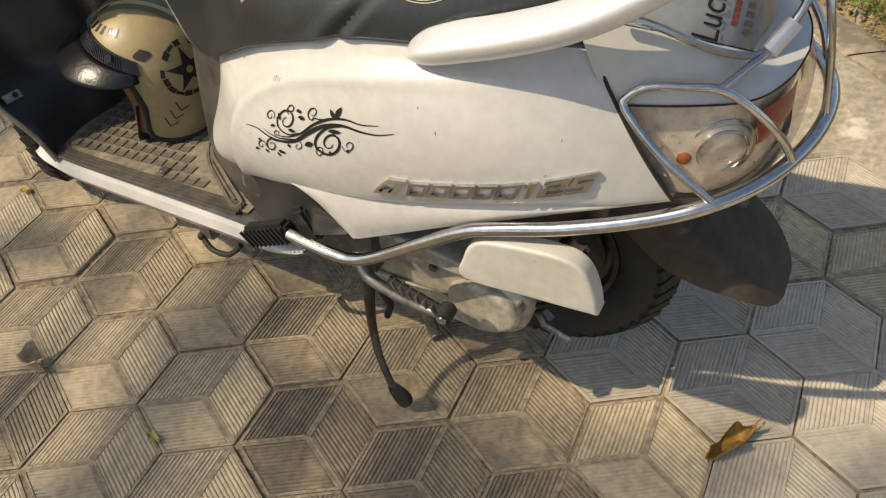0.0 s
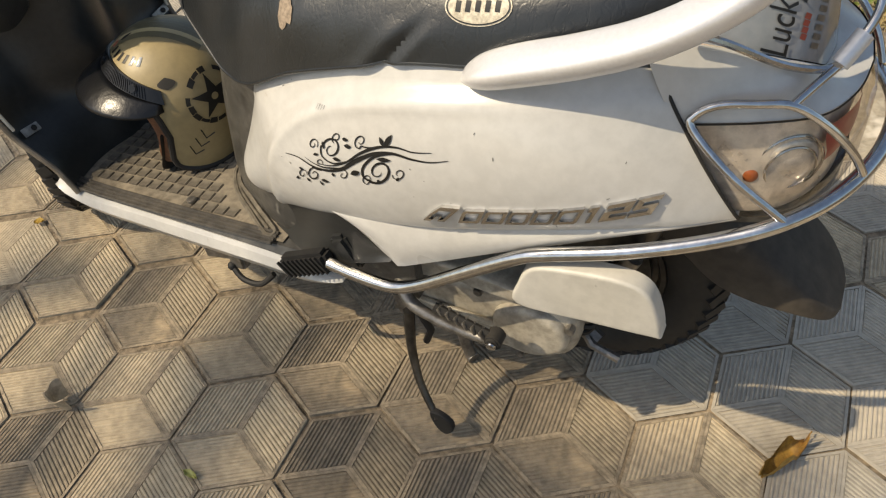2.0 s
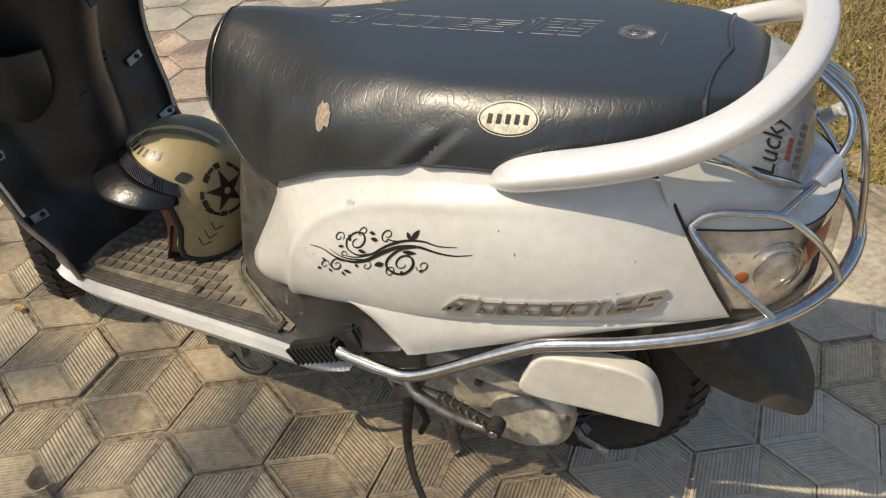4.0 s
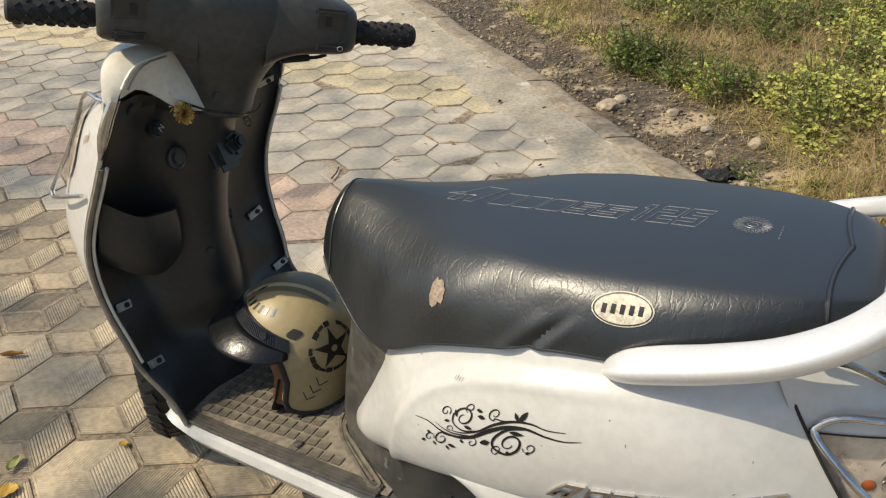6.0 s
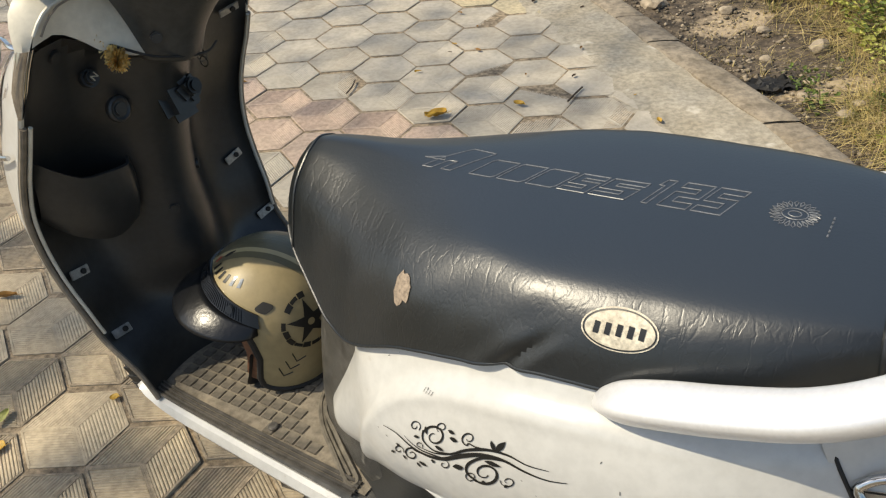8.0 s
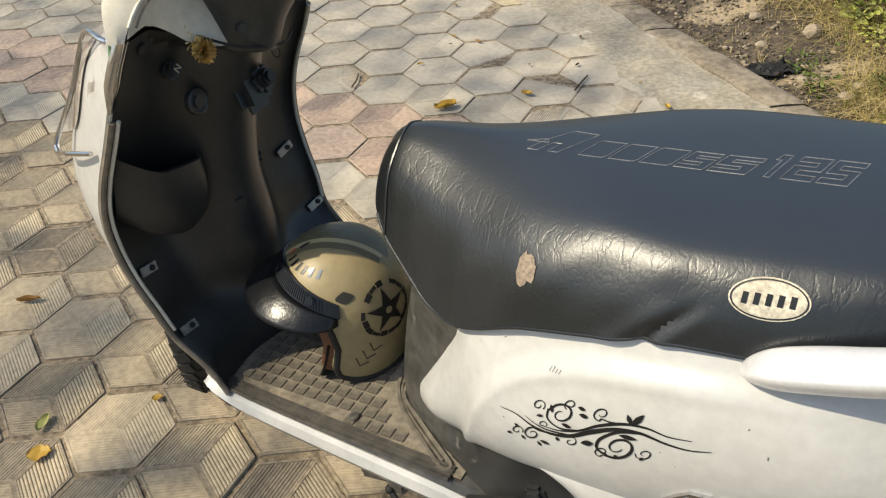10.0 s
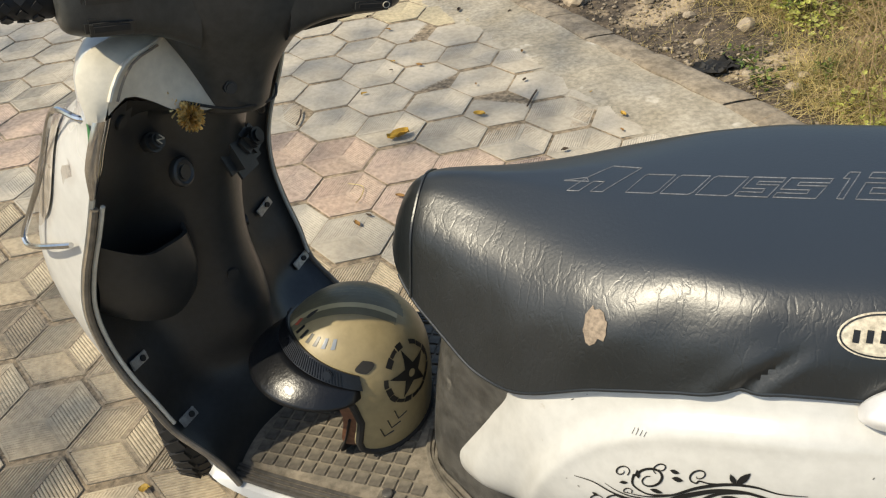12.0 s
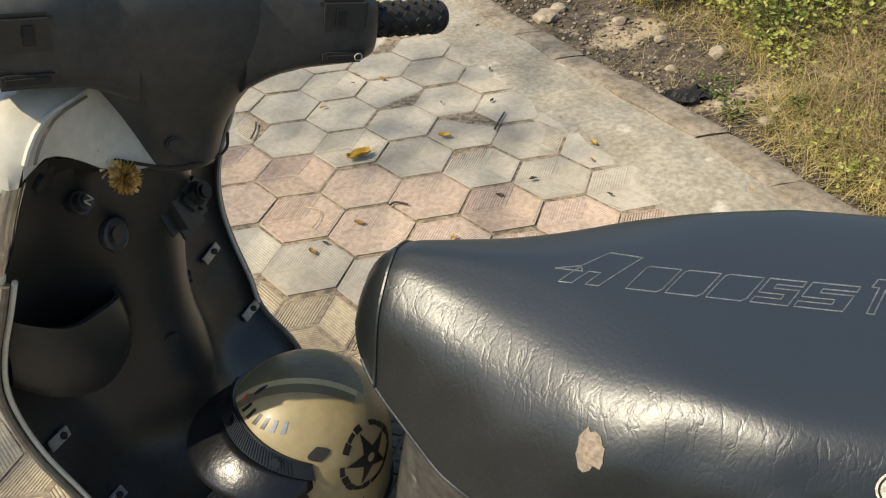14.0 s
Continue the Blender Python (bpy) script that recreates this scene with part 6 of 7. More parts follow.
for flip in (1, -1):
    bm = B()
    skin(bm, [[Vector((q.x + k * 0.020, flip * (q.y - 0.010 - 0.016 * k), q.z - 0.002)) for k in (-0.4, 0.0, 0.35, 0.7, 1.0)] for q in (shell_point(lerp(66, 80, s / 14), 0.985) for s in range(15))], closed=False)
    pad = part("cheek_pad", bm, M["tan"], helmet, "brown woven cheek pad")
    bm = B()
    tube(bm, [Vector((q.x + 0.004, flip * (q.y - 0.008), q.z)) for q in (shell_point(lerp(67, 79, s / 14), 0.985) for s in range(15))], 0.0016, 6)
    part("pad_piping", bm, M["pale"], pad)


# stripes running over the crown
def crown_stripe(off, w, key, lift, s0, s1):
    bm = B()
    t = radians(-26)
    helm_top.ribbon(bm, [(s * math.cos(t) - off * math.sin(t), s * math.sin(t) + off * math.cos(t), 0.3, w) for s in np.linspace(s0, s1, 40)], lift)
    part("stripe", bm, M[key], shell)


for k in range(9):
    crown_stripe(0.004 - 0.0085 * k, 0.00425, "olive", 0.0006, 0.085 - 0.0012 * k * k, -0.088 + 0.0008 * k * k)
crown_stripe(0.0125, 0.0046, "pale", 0.0007, 0.086, -0.080)
crown_stripe(0.0235, 0.0062, "olive", 0.0006, 0.084, -0.078)


def band_z(a):
    return 0.079 - 0.030 * (abs(a) / 74) ** 2


# peak and its band
bm = B()
rows_ = []
for k in range(37):
    a = lerp(-76, 76, k / 36)
    z = band_z(a) - 0.009
    base_ = on_shell(a, z, 0.004)[0]
    out = 0.057 * max(0.0, math.cos(radians(a * 1.18))) ** 0.6
    d = Vector((math.cos(radians(a * 0.75)), math.sin(radians(a * 0.75)), 0))
    rows_.append([base_ + d * out * q + Vector((0, 0, -0.002 - dz * (0.4 + 0.6 * out / 0.057))) for q, dz in ((0, 0), (0.2, 0.004), (0.45, 0.010), (0.7, 0.018), (0.9, 0.026), (1.0, 0.031))])
skin(bm, rows_, closed=False)
peak = part("peak", bm, M["gloss"], helmet, "glossy black scratched peak")
peak.modifiers.new("thick", "SOLIDIFY").thickness = 0.003
bm = B()
skin(bm, [[on_shell(a, band_z(a) + dz, l)[0] for dz, l in ((0.0105, 0.0005), (0.010, 0.0040), (-0.010, 0.0055), (-0.012, 0.001))] for a in (lerp(-78, 78, s / 48) for s in range(49))], closed=False)
band = part("peak_band", bm, M["gloss"], helmet, "black ribbed band holding the peak")
for s in range(56):
    a = lerp(-64, 64, s / 55)
    bm = B()
    tube(bm, [on_shell(a, band_z(a) + dz, l)[0] for dz, l in ((0.008, 0.0042), (-0.009, 0.0056))], 0.0011, 5)
    part("band_rib", bm, M["gloss"], band)
for a in (-54, 0, 54):
    q, n = on_shell(a, band_z(a), 0.0055)
    bm = B()
    disc(bm, 0.0075, 0.005, Matrix.Translation(q) @ n.to_track_quat("Z", "Y").to_matrix().to_4x4(), 16, 0.0015)
    part("snap_stud", bm, M["gloss"], band)
# side screw cover, star emblem with broken ring, chevrons
bm = B()
shell_patch(bm, [(84 + 7.0 * math.cos(a) + 1.4 * math.cos(3 * a), 0.064 + 0.0085 * math.sin(a)) for a in (2 * math.pi * k / 24 for k in range(24))], 0.0012)
part("pivot_cap", bm, M["rubber"], helmet)
EA, EZ, EK = 118.0, 0.020, 57.3 / 0.112
for k in range(18):
    if k in (3, 7):
        continue
    bm = B()
    a0 = 2 * math.pi * k / 18
    skin(bm, [[on_shell(EA + EK * r * math.cos(a0 + s), EZ + r * math.sin(a0 + s), 0.0007)[0] for r in (0.0385 + 0.0015 * (k % 3), 0.0435, 0.0485 - 0.0012 * (k % 2))] for s in (0, 0.1, 0.2, 0.29, 0.30 + 0.03 * (k % 4 > 0))], closed=False)
    part("emblem_ring", bm, M["ink"], shell, "black segment of a broken emblem ring")
bm = B()
for k in range(5):
    a0 = math.pi / 2 + 2 * math.pi * k / 5
    shell_patch(bm, [(EA + EK * r * math.cos(a), EZ + r * math.sin(a)) for r, a in ((0.0, 0.0), (0.015, a0 - 0.63), (0.027, a0 - 0.15), (0.0395, a0), (0.027, a0 + 0.15), (0.015, a0 + 0.63))], 0.0009)
part("emblem_star", bm, M["ink"], shell, "black star emblem")
bm = B()
shell_patch(bm, [(EA + EK * 0.0062 * math.cos(a), EZ + 0.0062 * math.sin(a)) for a in (2 * math.pi * k / 14 for k in range(14))], 0.0014)
part("emblem_dot", bm, M["khaki"], shell)
for k in range(3):
    bm = B()
    a1, z1 = 86 + 6.5 * k, -0.074 + 0.013 * k
    tube(bm, [on_shell(a1 - 2, z1 + 0.020, 0.0004)[0], on_shell(a1 - 1, z1 + 0.010, 0.0004)[0], on_shell(a1, z1, 0.0004)[0], on_shell(a1 + 4, z1 + 0.002, 0.0004)[0], on_shell(a1 + 8, z1 + 0.004, 0.0004)[0]], 0.0010, 5)
    part("chevron", bm, M["ink"], shell)
# maker's mark as plain bars
for k in range(6):
    bm = B()
    a, z_ = 4 + 11.0 * k, 0.0925 - 0.0006 * k
    shell_patch(bm, [(a - 4.2, z_), (a - 2.6, z_ + 0.004), (a - 1.0, z_ + 0.0095), (a + 3.4, z_ + 0.0095), (a + 2.2, z_ + 0.0048), (a + 0.6, z_)], 0.0008)
    part("maker_bar", bm, M["ink" if k < 4 else "smoke"], shell, "dark lettering bar" if k < 4 else "worn grey lettering bar")
bm = B()
shell_patch(bm, [(-11, 0.094), (-14, 0.101), (-9, 0.104), (-6, 0.097)], 0.0009)
part("maker_mark", bm, M["red"], shell, "small worn red mark")
bm = B()
shell_patch(bm, [(-4 + 4.5 * math.cos(a), 0.110 + 0.004 * math.sin(a)) for a in (2 * math.pi * k / 12 for k in range(12))], 0.0010)
part("screw_cap", bm, M["rubber"], shell)
bm = B()
tube(bm, spline([(0.046, 0.086, -0.030), (0.056, 0.076, -0.075), (0.062, 0.062, -0.108), (0.030, 0.05, -0.112)], 6), 0.011, 8, flat=0.2)
part("chin_strap", bm, M["rubber"], helmet, "black webbing chin strap")


# ---------- soil strip: gravel, dry grass, weeds ----------
def blob(verts, faces, c, r, rnd, squash=0.6):
    """A small angular stone."""
    k = len(verts)
    pts = [(0, 0, 1), (1, 0, 0.25), (0.3, 0.95, 0.2), (-0.8, 0.6, 0.3), (-0.8, -0.6, 0.2), (0.3, -0.95, 0.3), (0, 0, -0.6)]
    turn = rnd.uniform(0, 6.28)
    for x, y, z in pts:
        s = r * rnd.uniform(0.7, 1.25)
        verts.append((c[0] + s * (x * math.cos(turn) - y * math.sin(turn)), c[1] + s * (x * math.sin(turn) + y * math.cos(turn)), c[2] + s * z * squash))
    for a in range(1, 6):
        b = a % 5 + 1
        faces.append((k, k + a, k + b))
        faces.append((k + 6, k + b, k + a))


def stuff(name, verts, faces, mat_, label, category, smooth=False):
    me = bpy.data.meshes.new(name)
    me.from_pydata(verts, [], faces)
    me.materials.append(mat_)
    if smooth:
        me.polygons.foreach_set("use_smooth", [True] * len(me.polygons))
    return tagged(new(name, me), label, category, kind="stuff")


rv = random.Random(21)
v, f = [], []
for _ in range(9000):
    y = rv.uniform(-0.2, 6.5)
    d = abs(rv.gauss(0, 0.30)) if rv.random() < 0.75 else rv.uniform(0, 2.2)
    x = kerb_out(y) + 0.01 + d
    r = rv.choice((0.003, 0.003, 0.004, 0.005, 0.006, 0.008, 0.010)) * rv.uniform(0.7, 1.4) * (1 if d > 0.05 else 0.7)
    blob(v, f, (x, y, ground_z(x, y) + r * 0.1), r, rv, rv.uniform(0.6, 1.0))
stuff("gravel", v, f, M["gravel"], "loose grey and brown gravel on the soil", "gravel", smooth=True)
for x, y, r in ((0.93, 2.60, 0.045), (1.00, 2.66, 0.035), (1.18, 2.44, 0.028), (1.42, 2.08, 0.040), (1.29, 1.82, 0.020), (1.235, 1.72, 0.022), (1.31, 1.57, 0.026), (1.37, 1.62, 0.022), (1.22, 2.05, 0.022), (1.27, 2.25, 0.025), (1.62, 0.62, 0.055), (1.50, 0.76, 0.045), (1.44, 0.60, 0.05), (1.55, 0.42, 0.06), (1.41, 0.88, 0.03)):
    bm = B()
    bmesh.ops.create_icosphere(bm, subdivisions=2, radius=r)
    for w in bm.verts:
        w.co *= 1 + 0.55 * noise.noise(w.co * 26 + Vector((x * 9, y * 9, 0)))
        w.co.z *= 0.65
    st_ = part("stone", bm, M["gravel"], None, smooth=False, at=pose(x, y, ground_z(x, y) + r * 0.25, 0, 0, rv.uniform(0, 360)))
    tagged(st_, "rough pale stone lying on the soil", "stone", "stones by the kerb")


def blades(count, where, length, mat_, label, spread=0.5, width=0.0022, seed=1):
    """Arching grass blades as one piece of stuff."""
    rg = random.Random(seed)
    v, f = [], []
    for _ in range(count):
        x, y = where(rg)
        z = ground_z(x, y) - 0.005
        a, lean = rg.uniform(0, 6.283), rg.uniform(0.15, 1.0) * spread
        L = length * rg.uniform(0.4, 1.2)
        w = width * rg.uniform(0.6, 1.4)
        k = len(v)
        for s in range(4):
            t = s / 3
            r = L * lean * t * t * 1.2 + L * 0.1 * t
            h = L * t * (1 - 0.55 * lean * t)
            cx, cy = x + r * math.cos(a), y + r * math.sin(a)
            ww = w * (1 - 0.85 * t)
            v.append((cx - ww * math.sin(a), cy + ww * math.cos(a), z + h))
            v.append((cx + ww * math.sin(a), cy - ww * math.cos(a), z + h))
        f += [(k, k + 1, k + 3, k + 2), (k + 2, k + 3, k + 5, k + 4), (k + 4, k + 5, k + 7, k + 6)]
    return stuff("grass", v, f, mat_, label, "grass")


def patchy(lo, hi, scale=1.6, cut=0.0, ylo=-0.6, yhi=6.5, off=0):
    def where(rg):
        while True:
            y = rg.uniform(ylo, yhi)
            x = kerb_out(y) + rg.uniform(lo, hi)
            if noise.noise((x * scale + off, y * scale, 7.0)) > cut or rg.random() < 0.08:
                return x, y
    return where


def dry(rg):
    """Where dry grass grows: close to the kerb at the near end, further off beyond."""
    while True:
        y = rg.uniform(0.3, 6.5)
        lo = lerp(0.10, 0.46, sstep(1.35, 2.1, y))
        x = kerb_out(y) + lo + 0.06 * noise.noise((y * 5, 1.0, 2.0)) + (abs(rg.gauss(0, 0.6)) if y < 2.2 else rg.uniform(0, 2.6))
        if noise.noise((x * 1.9, y * 1.9, 7.0)) > -0.25 or rg.random() < 0.2:
            return x, y


blades(34000, dry, 0.12, M["straw"], "dry straw-coloured grass lying over in tangles", 2.3, 0.0017, 31)
blades(9000, lambda rg: (lambda q: (q[0] + 0.12, q[1]))(dry(rg)), 0.30, M["tangle"], "tangled brown dead stems over the weeds", 1.5, 0.0016, 34)
blades(9000, dry, 0.10, M["grass"], "short green grass among the dry blades", 1.1, 0.0020, 32)
blades(1500, patchy(0.03, 0.5, cut=0.10, off=9), 0.045, M["straw"], "sparse dry grass on the gravel", 1.2, 0.0014, 33)


def weed(x, y, r, h, leaf, n, mat_, label, seed):
    """A low leafy weed: stems and many folded leaves."""
    rg = random.Random(seed)
    plant = thing("weed", pose(x, y, ground_z(x, y)), label, "weed", "weeds by the kerb")
    sv, sf, lv, lf = B(), None, [], []
    stems = max(5, n // 14)
    for s in range(stems):
        a, q = rg.uniform(0, 6.283), r * math.sqrt(rg.random())
        top = Vector((q * math.cos(a), q * math.sin(a), h * rg.uniform(0.55, 1.1) * (1 - 0.45 * (q / r) ** 2)))
        foot = Vector((top.x * 0.25, top.y * 0.25, -0.01))
        tube(sv, [foot, foot.lerp(top, 0.5) + Vector((0, 0, h * 0.12)), top], 0.0022, 5)
        for _ in range(n // stems):
            t = rg.uniform(0.35, 1.05)
            p = foot.lerp(top, t) + Vector((rg.gauss(0, 0.022), rg.gauss(0, 0.022), rg.gauss(0, 0.012)))
            b = rg.uniform(0, 6.283)
            L = leaf * rg.uniform(0.55, 1.25)
            d = Vector((math.cos(b), math.sin(b), rg.uniform(-0.7, 0.5))).normalized()
            w = d.cross(Vector((rg.gauss(0, 0.8), rg.gauss(0, 0.8), 1))).normalized() * L * 0.33
            nrm = w.cross(d).normalized() * L * 0.10
            k = len(lv)
            lv += [tuple(q) for q in (p, p + d * L * 0.35 + w, p + d * L * 0.75 + w * 0.75, p + d * L, p + d * L * 0.75 - w * 0.75, p + d * L * 0.35 - w, p + d * L * 0.5 - nrm)]
            lf += [(k, k + 1, k + 6), (k + 1, k + 2, k + 6), (k + 2, k + 3, k + 6), (k + 3, k + 4, k + 6), (k + 4, k + 5, k + 6), (k + 5, k, k + 6)]
    tagged(part("stem", sv, M["stem"], plant), kind="stuff")
    me = bpy.data.meshes.new("leaves")
    me.from_pydata(lv, [], lf)
    me.materials.append(mat_)
    ob = new("leaves", me)
    ob.parent = plant
    tagged(ob, kind="stuff")
    return plant


rw = random.Random(77)
spots = []
LUSH = ((1.64, 2.10, 0.20, 0.16), (1.98, 2.10, 0.30, 0.22), (2.12, 2.48, 0.34, 0.24), (2.50, 2.92, 0.36, 0.30))
DARK = ((1.55, 2.46, 0.15, 0.12), (1.20, 3.14, 0.18, 0.16), (1.38, 2.74, 0.16, 0.16), (2.30, 3.55, 0.65, 0.35), (1.85, 3.95, 0.40, 0.45), (2.60, 2.30, 0.35, 0.5))

LOW = ((1.40, 1.18, 0.13, 0.12), (1.56, 1.42, 0.16, 0.10), (1.72, 1.12, 0.22, 0.16), (1.80, 1.62, 0.20, 0.12), (1.50, 0.98, 0.12, 0.08))


def inside(x, y, zones):
    return any(((x - a) / r) ** 2 + ((y - b) / s) ** 2 < 1 for a, b, r, s in zones)


for _ in range(4200):
    y = rw.uniform(0.5, 6.3)
    x = kerb_out(y) + rw.uniform(0.14, 3.2)
    lush, dark_, low_leaf = inside(x, y, LUSH), inside(x, y, DARK), inside(x, y, LOW)
    gap_ = 0.0075 if lush or low_leaf else 0.010 if dark_ else 0.030
    if any((x - a) ** 2 + (y - b) ** 2 < gap_ for a, b in spots):
        continue
    if not (lush or dark_ or low_leaf) and (rw.random() < 0.55 or x < kerb_out(y) + (0.40 if y > 1.9 else 0.14)):
        continue
    spots.append((x, y))
    if lush:
        weed(x, y, rw.uniform(0.12, 0.20), rw.uniform(0.12, 0.24), 0.023, 400, M["leaf_bright"] if rw.random() < 0.86 else M["leaf"], "leafy yellow-green weed growing in the soil", rw.randint(0, 9999))
    elif low_leaf:
        weed(x, y, rw.uniform(0.06, 0.12), rw.uniform(0.05, 0.11), 0.019, 130, M["leaf_bright"], "low yellow-green weed among straw beside the kerb", rw.randint(0, 9999))
    elif dark_:
        weed(x, y, rw.uniform(0.10, 0.18), rw.uniform(0.12, 0.24), 0.022, 330, M["leaf"] if rw.random() < 0.8 else M["leaf_bright"], "leafy dark green weed growing among dry grass", rw.randint(0, 9999))
    else:
        weed(x, y, rw.uniform(0.05, 0.12), rw.uniform(0.05, 0.12), 0.018, 70, M["leaf"] if rw.random() < 0.6 else M["leaf_bright"], "small green weed growing among dry grass", rw.randint(0, 9999))
    if len(spots) > 285:
        break
weed(1.27, 1.655, 0.05, 0.06, 0.020, 60, M["leaf"], "small green weed beside the kerb stones", 5)

# scrap of dark plastic on the soil
bm = B()
n_ = 14
for a in range(n_ + 1):
    for b in range(n_ + 1):
        u, w = a / n_ - 0.5, b / n_ - 0.5
        bm.verts.new((u * 0.21 + 0.02 * noise.noise((u * 4, w * 9, 8)), w * (0.10 - 0.10 * abs(u)) + 0.02 * noise.noise((u * 9, w * 3, 5)), 0.030 * noise.noise((u * 9, w * 14, 2)) + 0.018))
bm.verts.ensure_lookup_table()
for a in range(n_):
    for b in range(n_):
        k = a * (n_ + 1) + b
        bm.faces.new([bm.verts[q] for q in (k, k + 1, k + n_ + 2, k + n_ + 1)])
scrap = part("plastic_scrap", bm, M["rubber"], None, at=pose(1.145, 1.80, ground_z(1.145, 1.80), 0, 0, 4))
tagged(scrap, "crumpled black plastic scrap lying on the soil", "litter")


# ---------- things on the paving ----------
def dead_leaf(x, y, size, turn, mat_, label, curlz=0.35, seed=0, aspect=0.55, fold=0.0):
    rg = random.Random(seed)
    bm = B()
    nu, nv = 14, 8
    rows_ = []
    for a in range(nu + 1):
        t = a / nu
        w = size * aspect * 0.5 * math.sin(math.pi * min(1, t * 0.96 + 0.02)) ** 0.7 * (1 + 0.25 * noise.noise((t * 5, seed, 0)))
        rows_.append([(size * (t - 0.5) + fold * size * 0.12 * noise.noise((t * 4, s * 3, 7)), w * s * (1 - fold * 0.5 * s * s), size * curlz * (0.55 * s * s * (1 + fold * (0.9 + math.sin(9 * t + 2 * s))) + 0.5 * noise.noise((t * 3 + seed, s * 1.6, 1)) + 0.35 * (t - 0.5) ** 2)) for s in (lerp(-1, 1, b / nv) for b in range(nv + 1))])
    zmin = min(q[2] for r in rows_ for q in r)
    skin(bm, [[(q[0], q[1], q[2] - zmin) for q in r] for r in rows_], closed=False)
    tube(bm, [(size * 0.48, 0, size * 0.06), (size * 0.62, size * 0.03, size * 0.10), (size * 0.72, size * 0.05, size * 0.08)], size * 0.012, 5)
    ob = part("fallen_leaf", bm, mat_, None, at=pose(x, y, 0.003, 0, 0, turn))
    tagged(ob, label, "leaf", "fallen leaves on the paving")


dead_leaf(0.676, -0.318, 0.098, 27, M["leaf_curled"], "crumpled yellow-brown dry leaf on the pavers", 0.23, 3, 0.52, 1.0)
dead_leaf(0.035, 1.690, 0.075, 15, M["leaf_yellow"], "yellow fallen leaf on the pavers", 0.3, 5)
dead_leaf(0.310, 1.735, 0.040, -30, M["leaf_yellow"], "small yellow fallen leaf on the pavers", 0.3, 6)
dead_leaf(-0.885, 0.466, 0.045, 80, M["leaf_green"], "pale green fallen leaf on the pavers", 0.2, 7)
dead_leaf(-0.867, 0.384, 0.046, 10, M["leaf_yellow"], "round yellow fallen leaf on the pavers", 0.15, 8, 0.9)
dead_leaf(-0.655, 0.509, 0.022, 0, M["leaf_yellow"], "tiny yellow fallen leaf on the pavers", 0.2, 9, 0.9)
dead_leaf(-1.056, 0.878, 0.060, 0, M["leaf_dry"], "brown dry leaf on the pavers", 0.25, 10, 0.3)
dead_leaf(-0.255, -0.180, 0.030, 140, M["leaf_green"], "small green fallen leaf on the pavers", 0.2, 11, 0.4)
rl = random.Random(14)
for k in range(46):
    y = rl.uniform(1.2, 4.6)
    x = kerb_in(y) - abs(rl.gauss(0, 0.5)) + 0.1
    dead_leaf(x, y, rl.uniform(0.012, 0.032), rl.uniform(0, 360), rl.choice((M["leaf_dry"], M["leaf_dry"], M["leaf_yellow"], M["twig"])), "tiny dry leaf bit on the pavers", 0.25, 20 + k, 0.5)


def twig(x, y, pts, r, key="twig"):
    bm = B()
    tube(bm, spline([(a, b, 0.004) for a, b in pts], 4), r, 5)
    ob = part("twig", bm, M[key], None, at=pose(x, y, 0.001))
    tagged(ob, "thin dry brown twig on the pavers", "twig", "twigs on the paving")


twig(0.50, 1.78, [(-0.03, -0.05), (0.0, 0.0), (0.03, 0.045)], 0.0035)
twig(-0.28, 1.95, [(0.0, -0.05), (0.015, 0.0), (0.02, 0.05)], 0.003)
twig(-0.12, 1.42, [(-0.03, 0.05), (0.01, 0.02), (0.0, -0.03), (-0.02, -0.06)], 0.0012, "straw")
twig(-0.36, 0.44, [(-0.02, -0.02), (0.0, 0.0), (0.025, -0.01)], 0.003)
twig(0.10, 1.40, [(-0.02, 0.01), (0.0, 0.02), (0.03, 0.0)], 0.003)

# broken clay cup
bm = B()
rows_ = []
for k in range(17):
    a = radians(lerp(-80, 100, k / 16))
    top_ = 0.046 + 0.004 * math.sin(k * 0.9) - 0.012 * abs(k / 16 - 0.5)
    rows_.append([(r * math.cos(a), r * math.sin(a), z) for r, z in ((0.018, 0.0), (0.022, 0.015), (0.027, top_ - 0.006), (0.029, top_), (0.026, top_ - 0.0005), (0.0235, top_ - 0.008), (0.019, 0.015), (0.015, 0.003))])
skin(bm, rows_, closed=True, cap=True)
cup = part("clay_shard", bm, M["clay"], None, at=pose(-0.488, 0.006, 0.002, 0, 0, 190))
tagged(cup, "beige broken clay cup shard standing on the pavers", "shard")

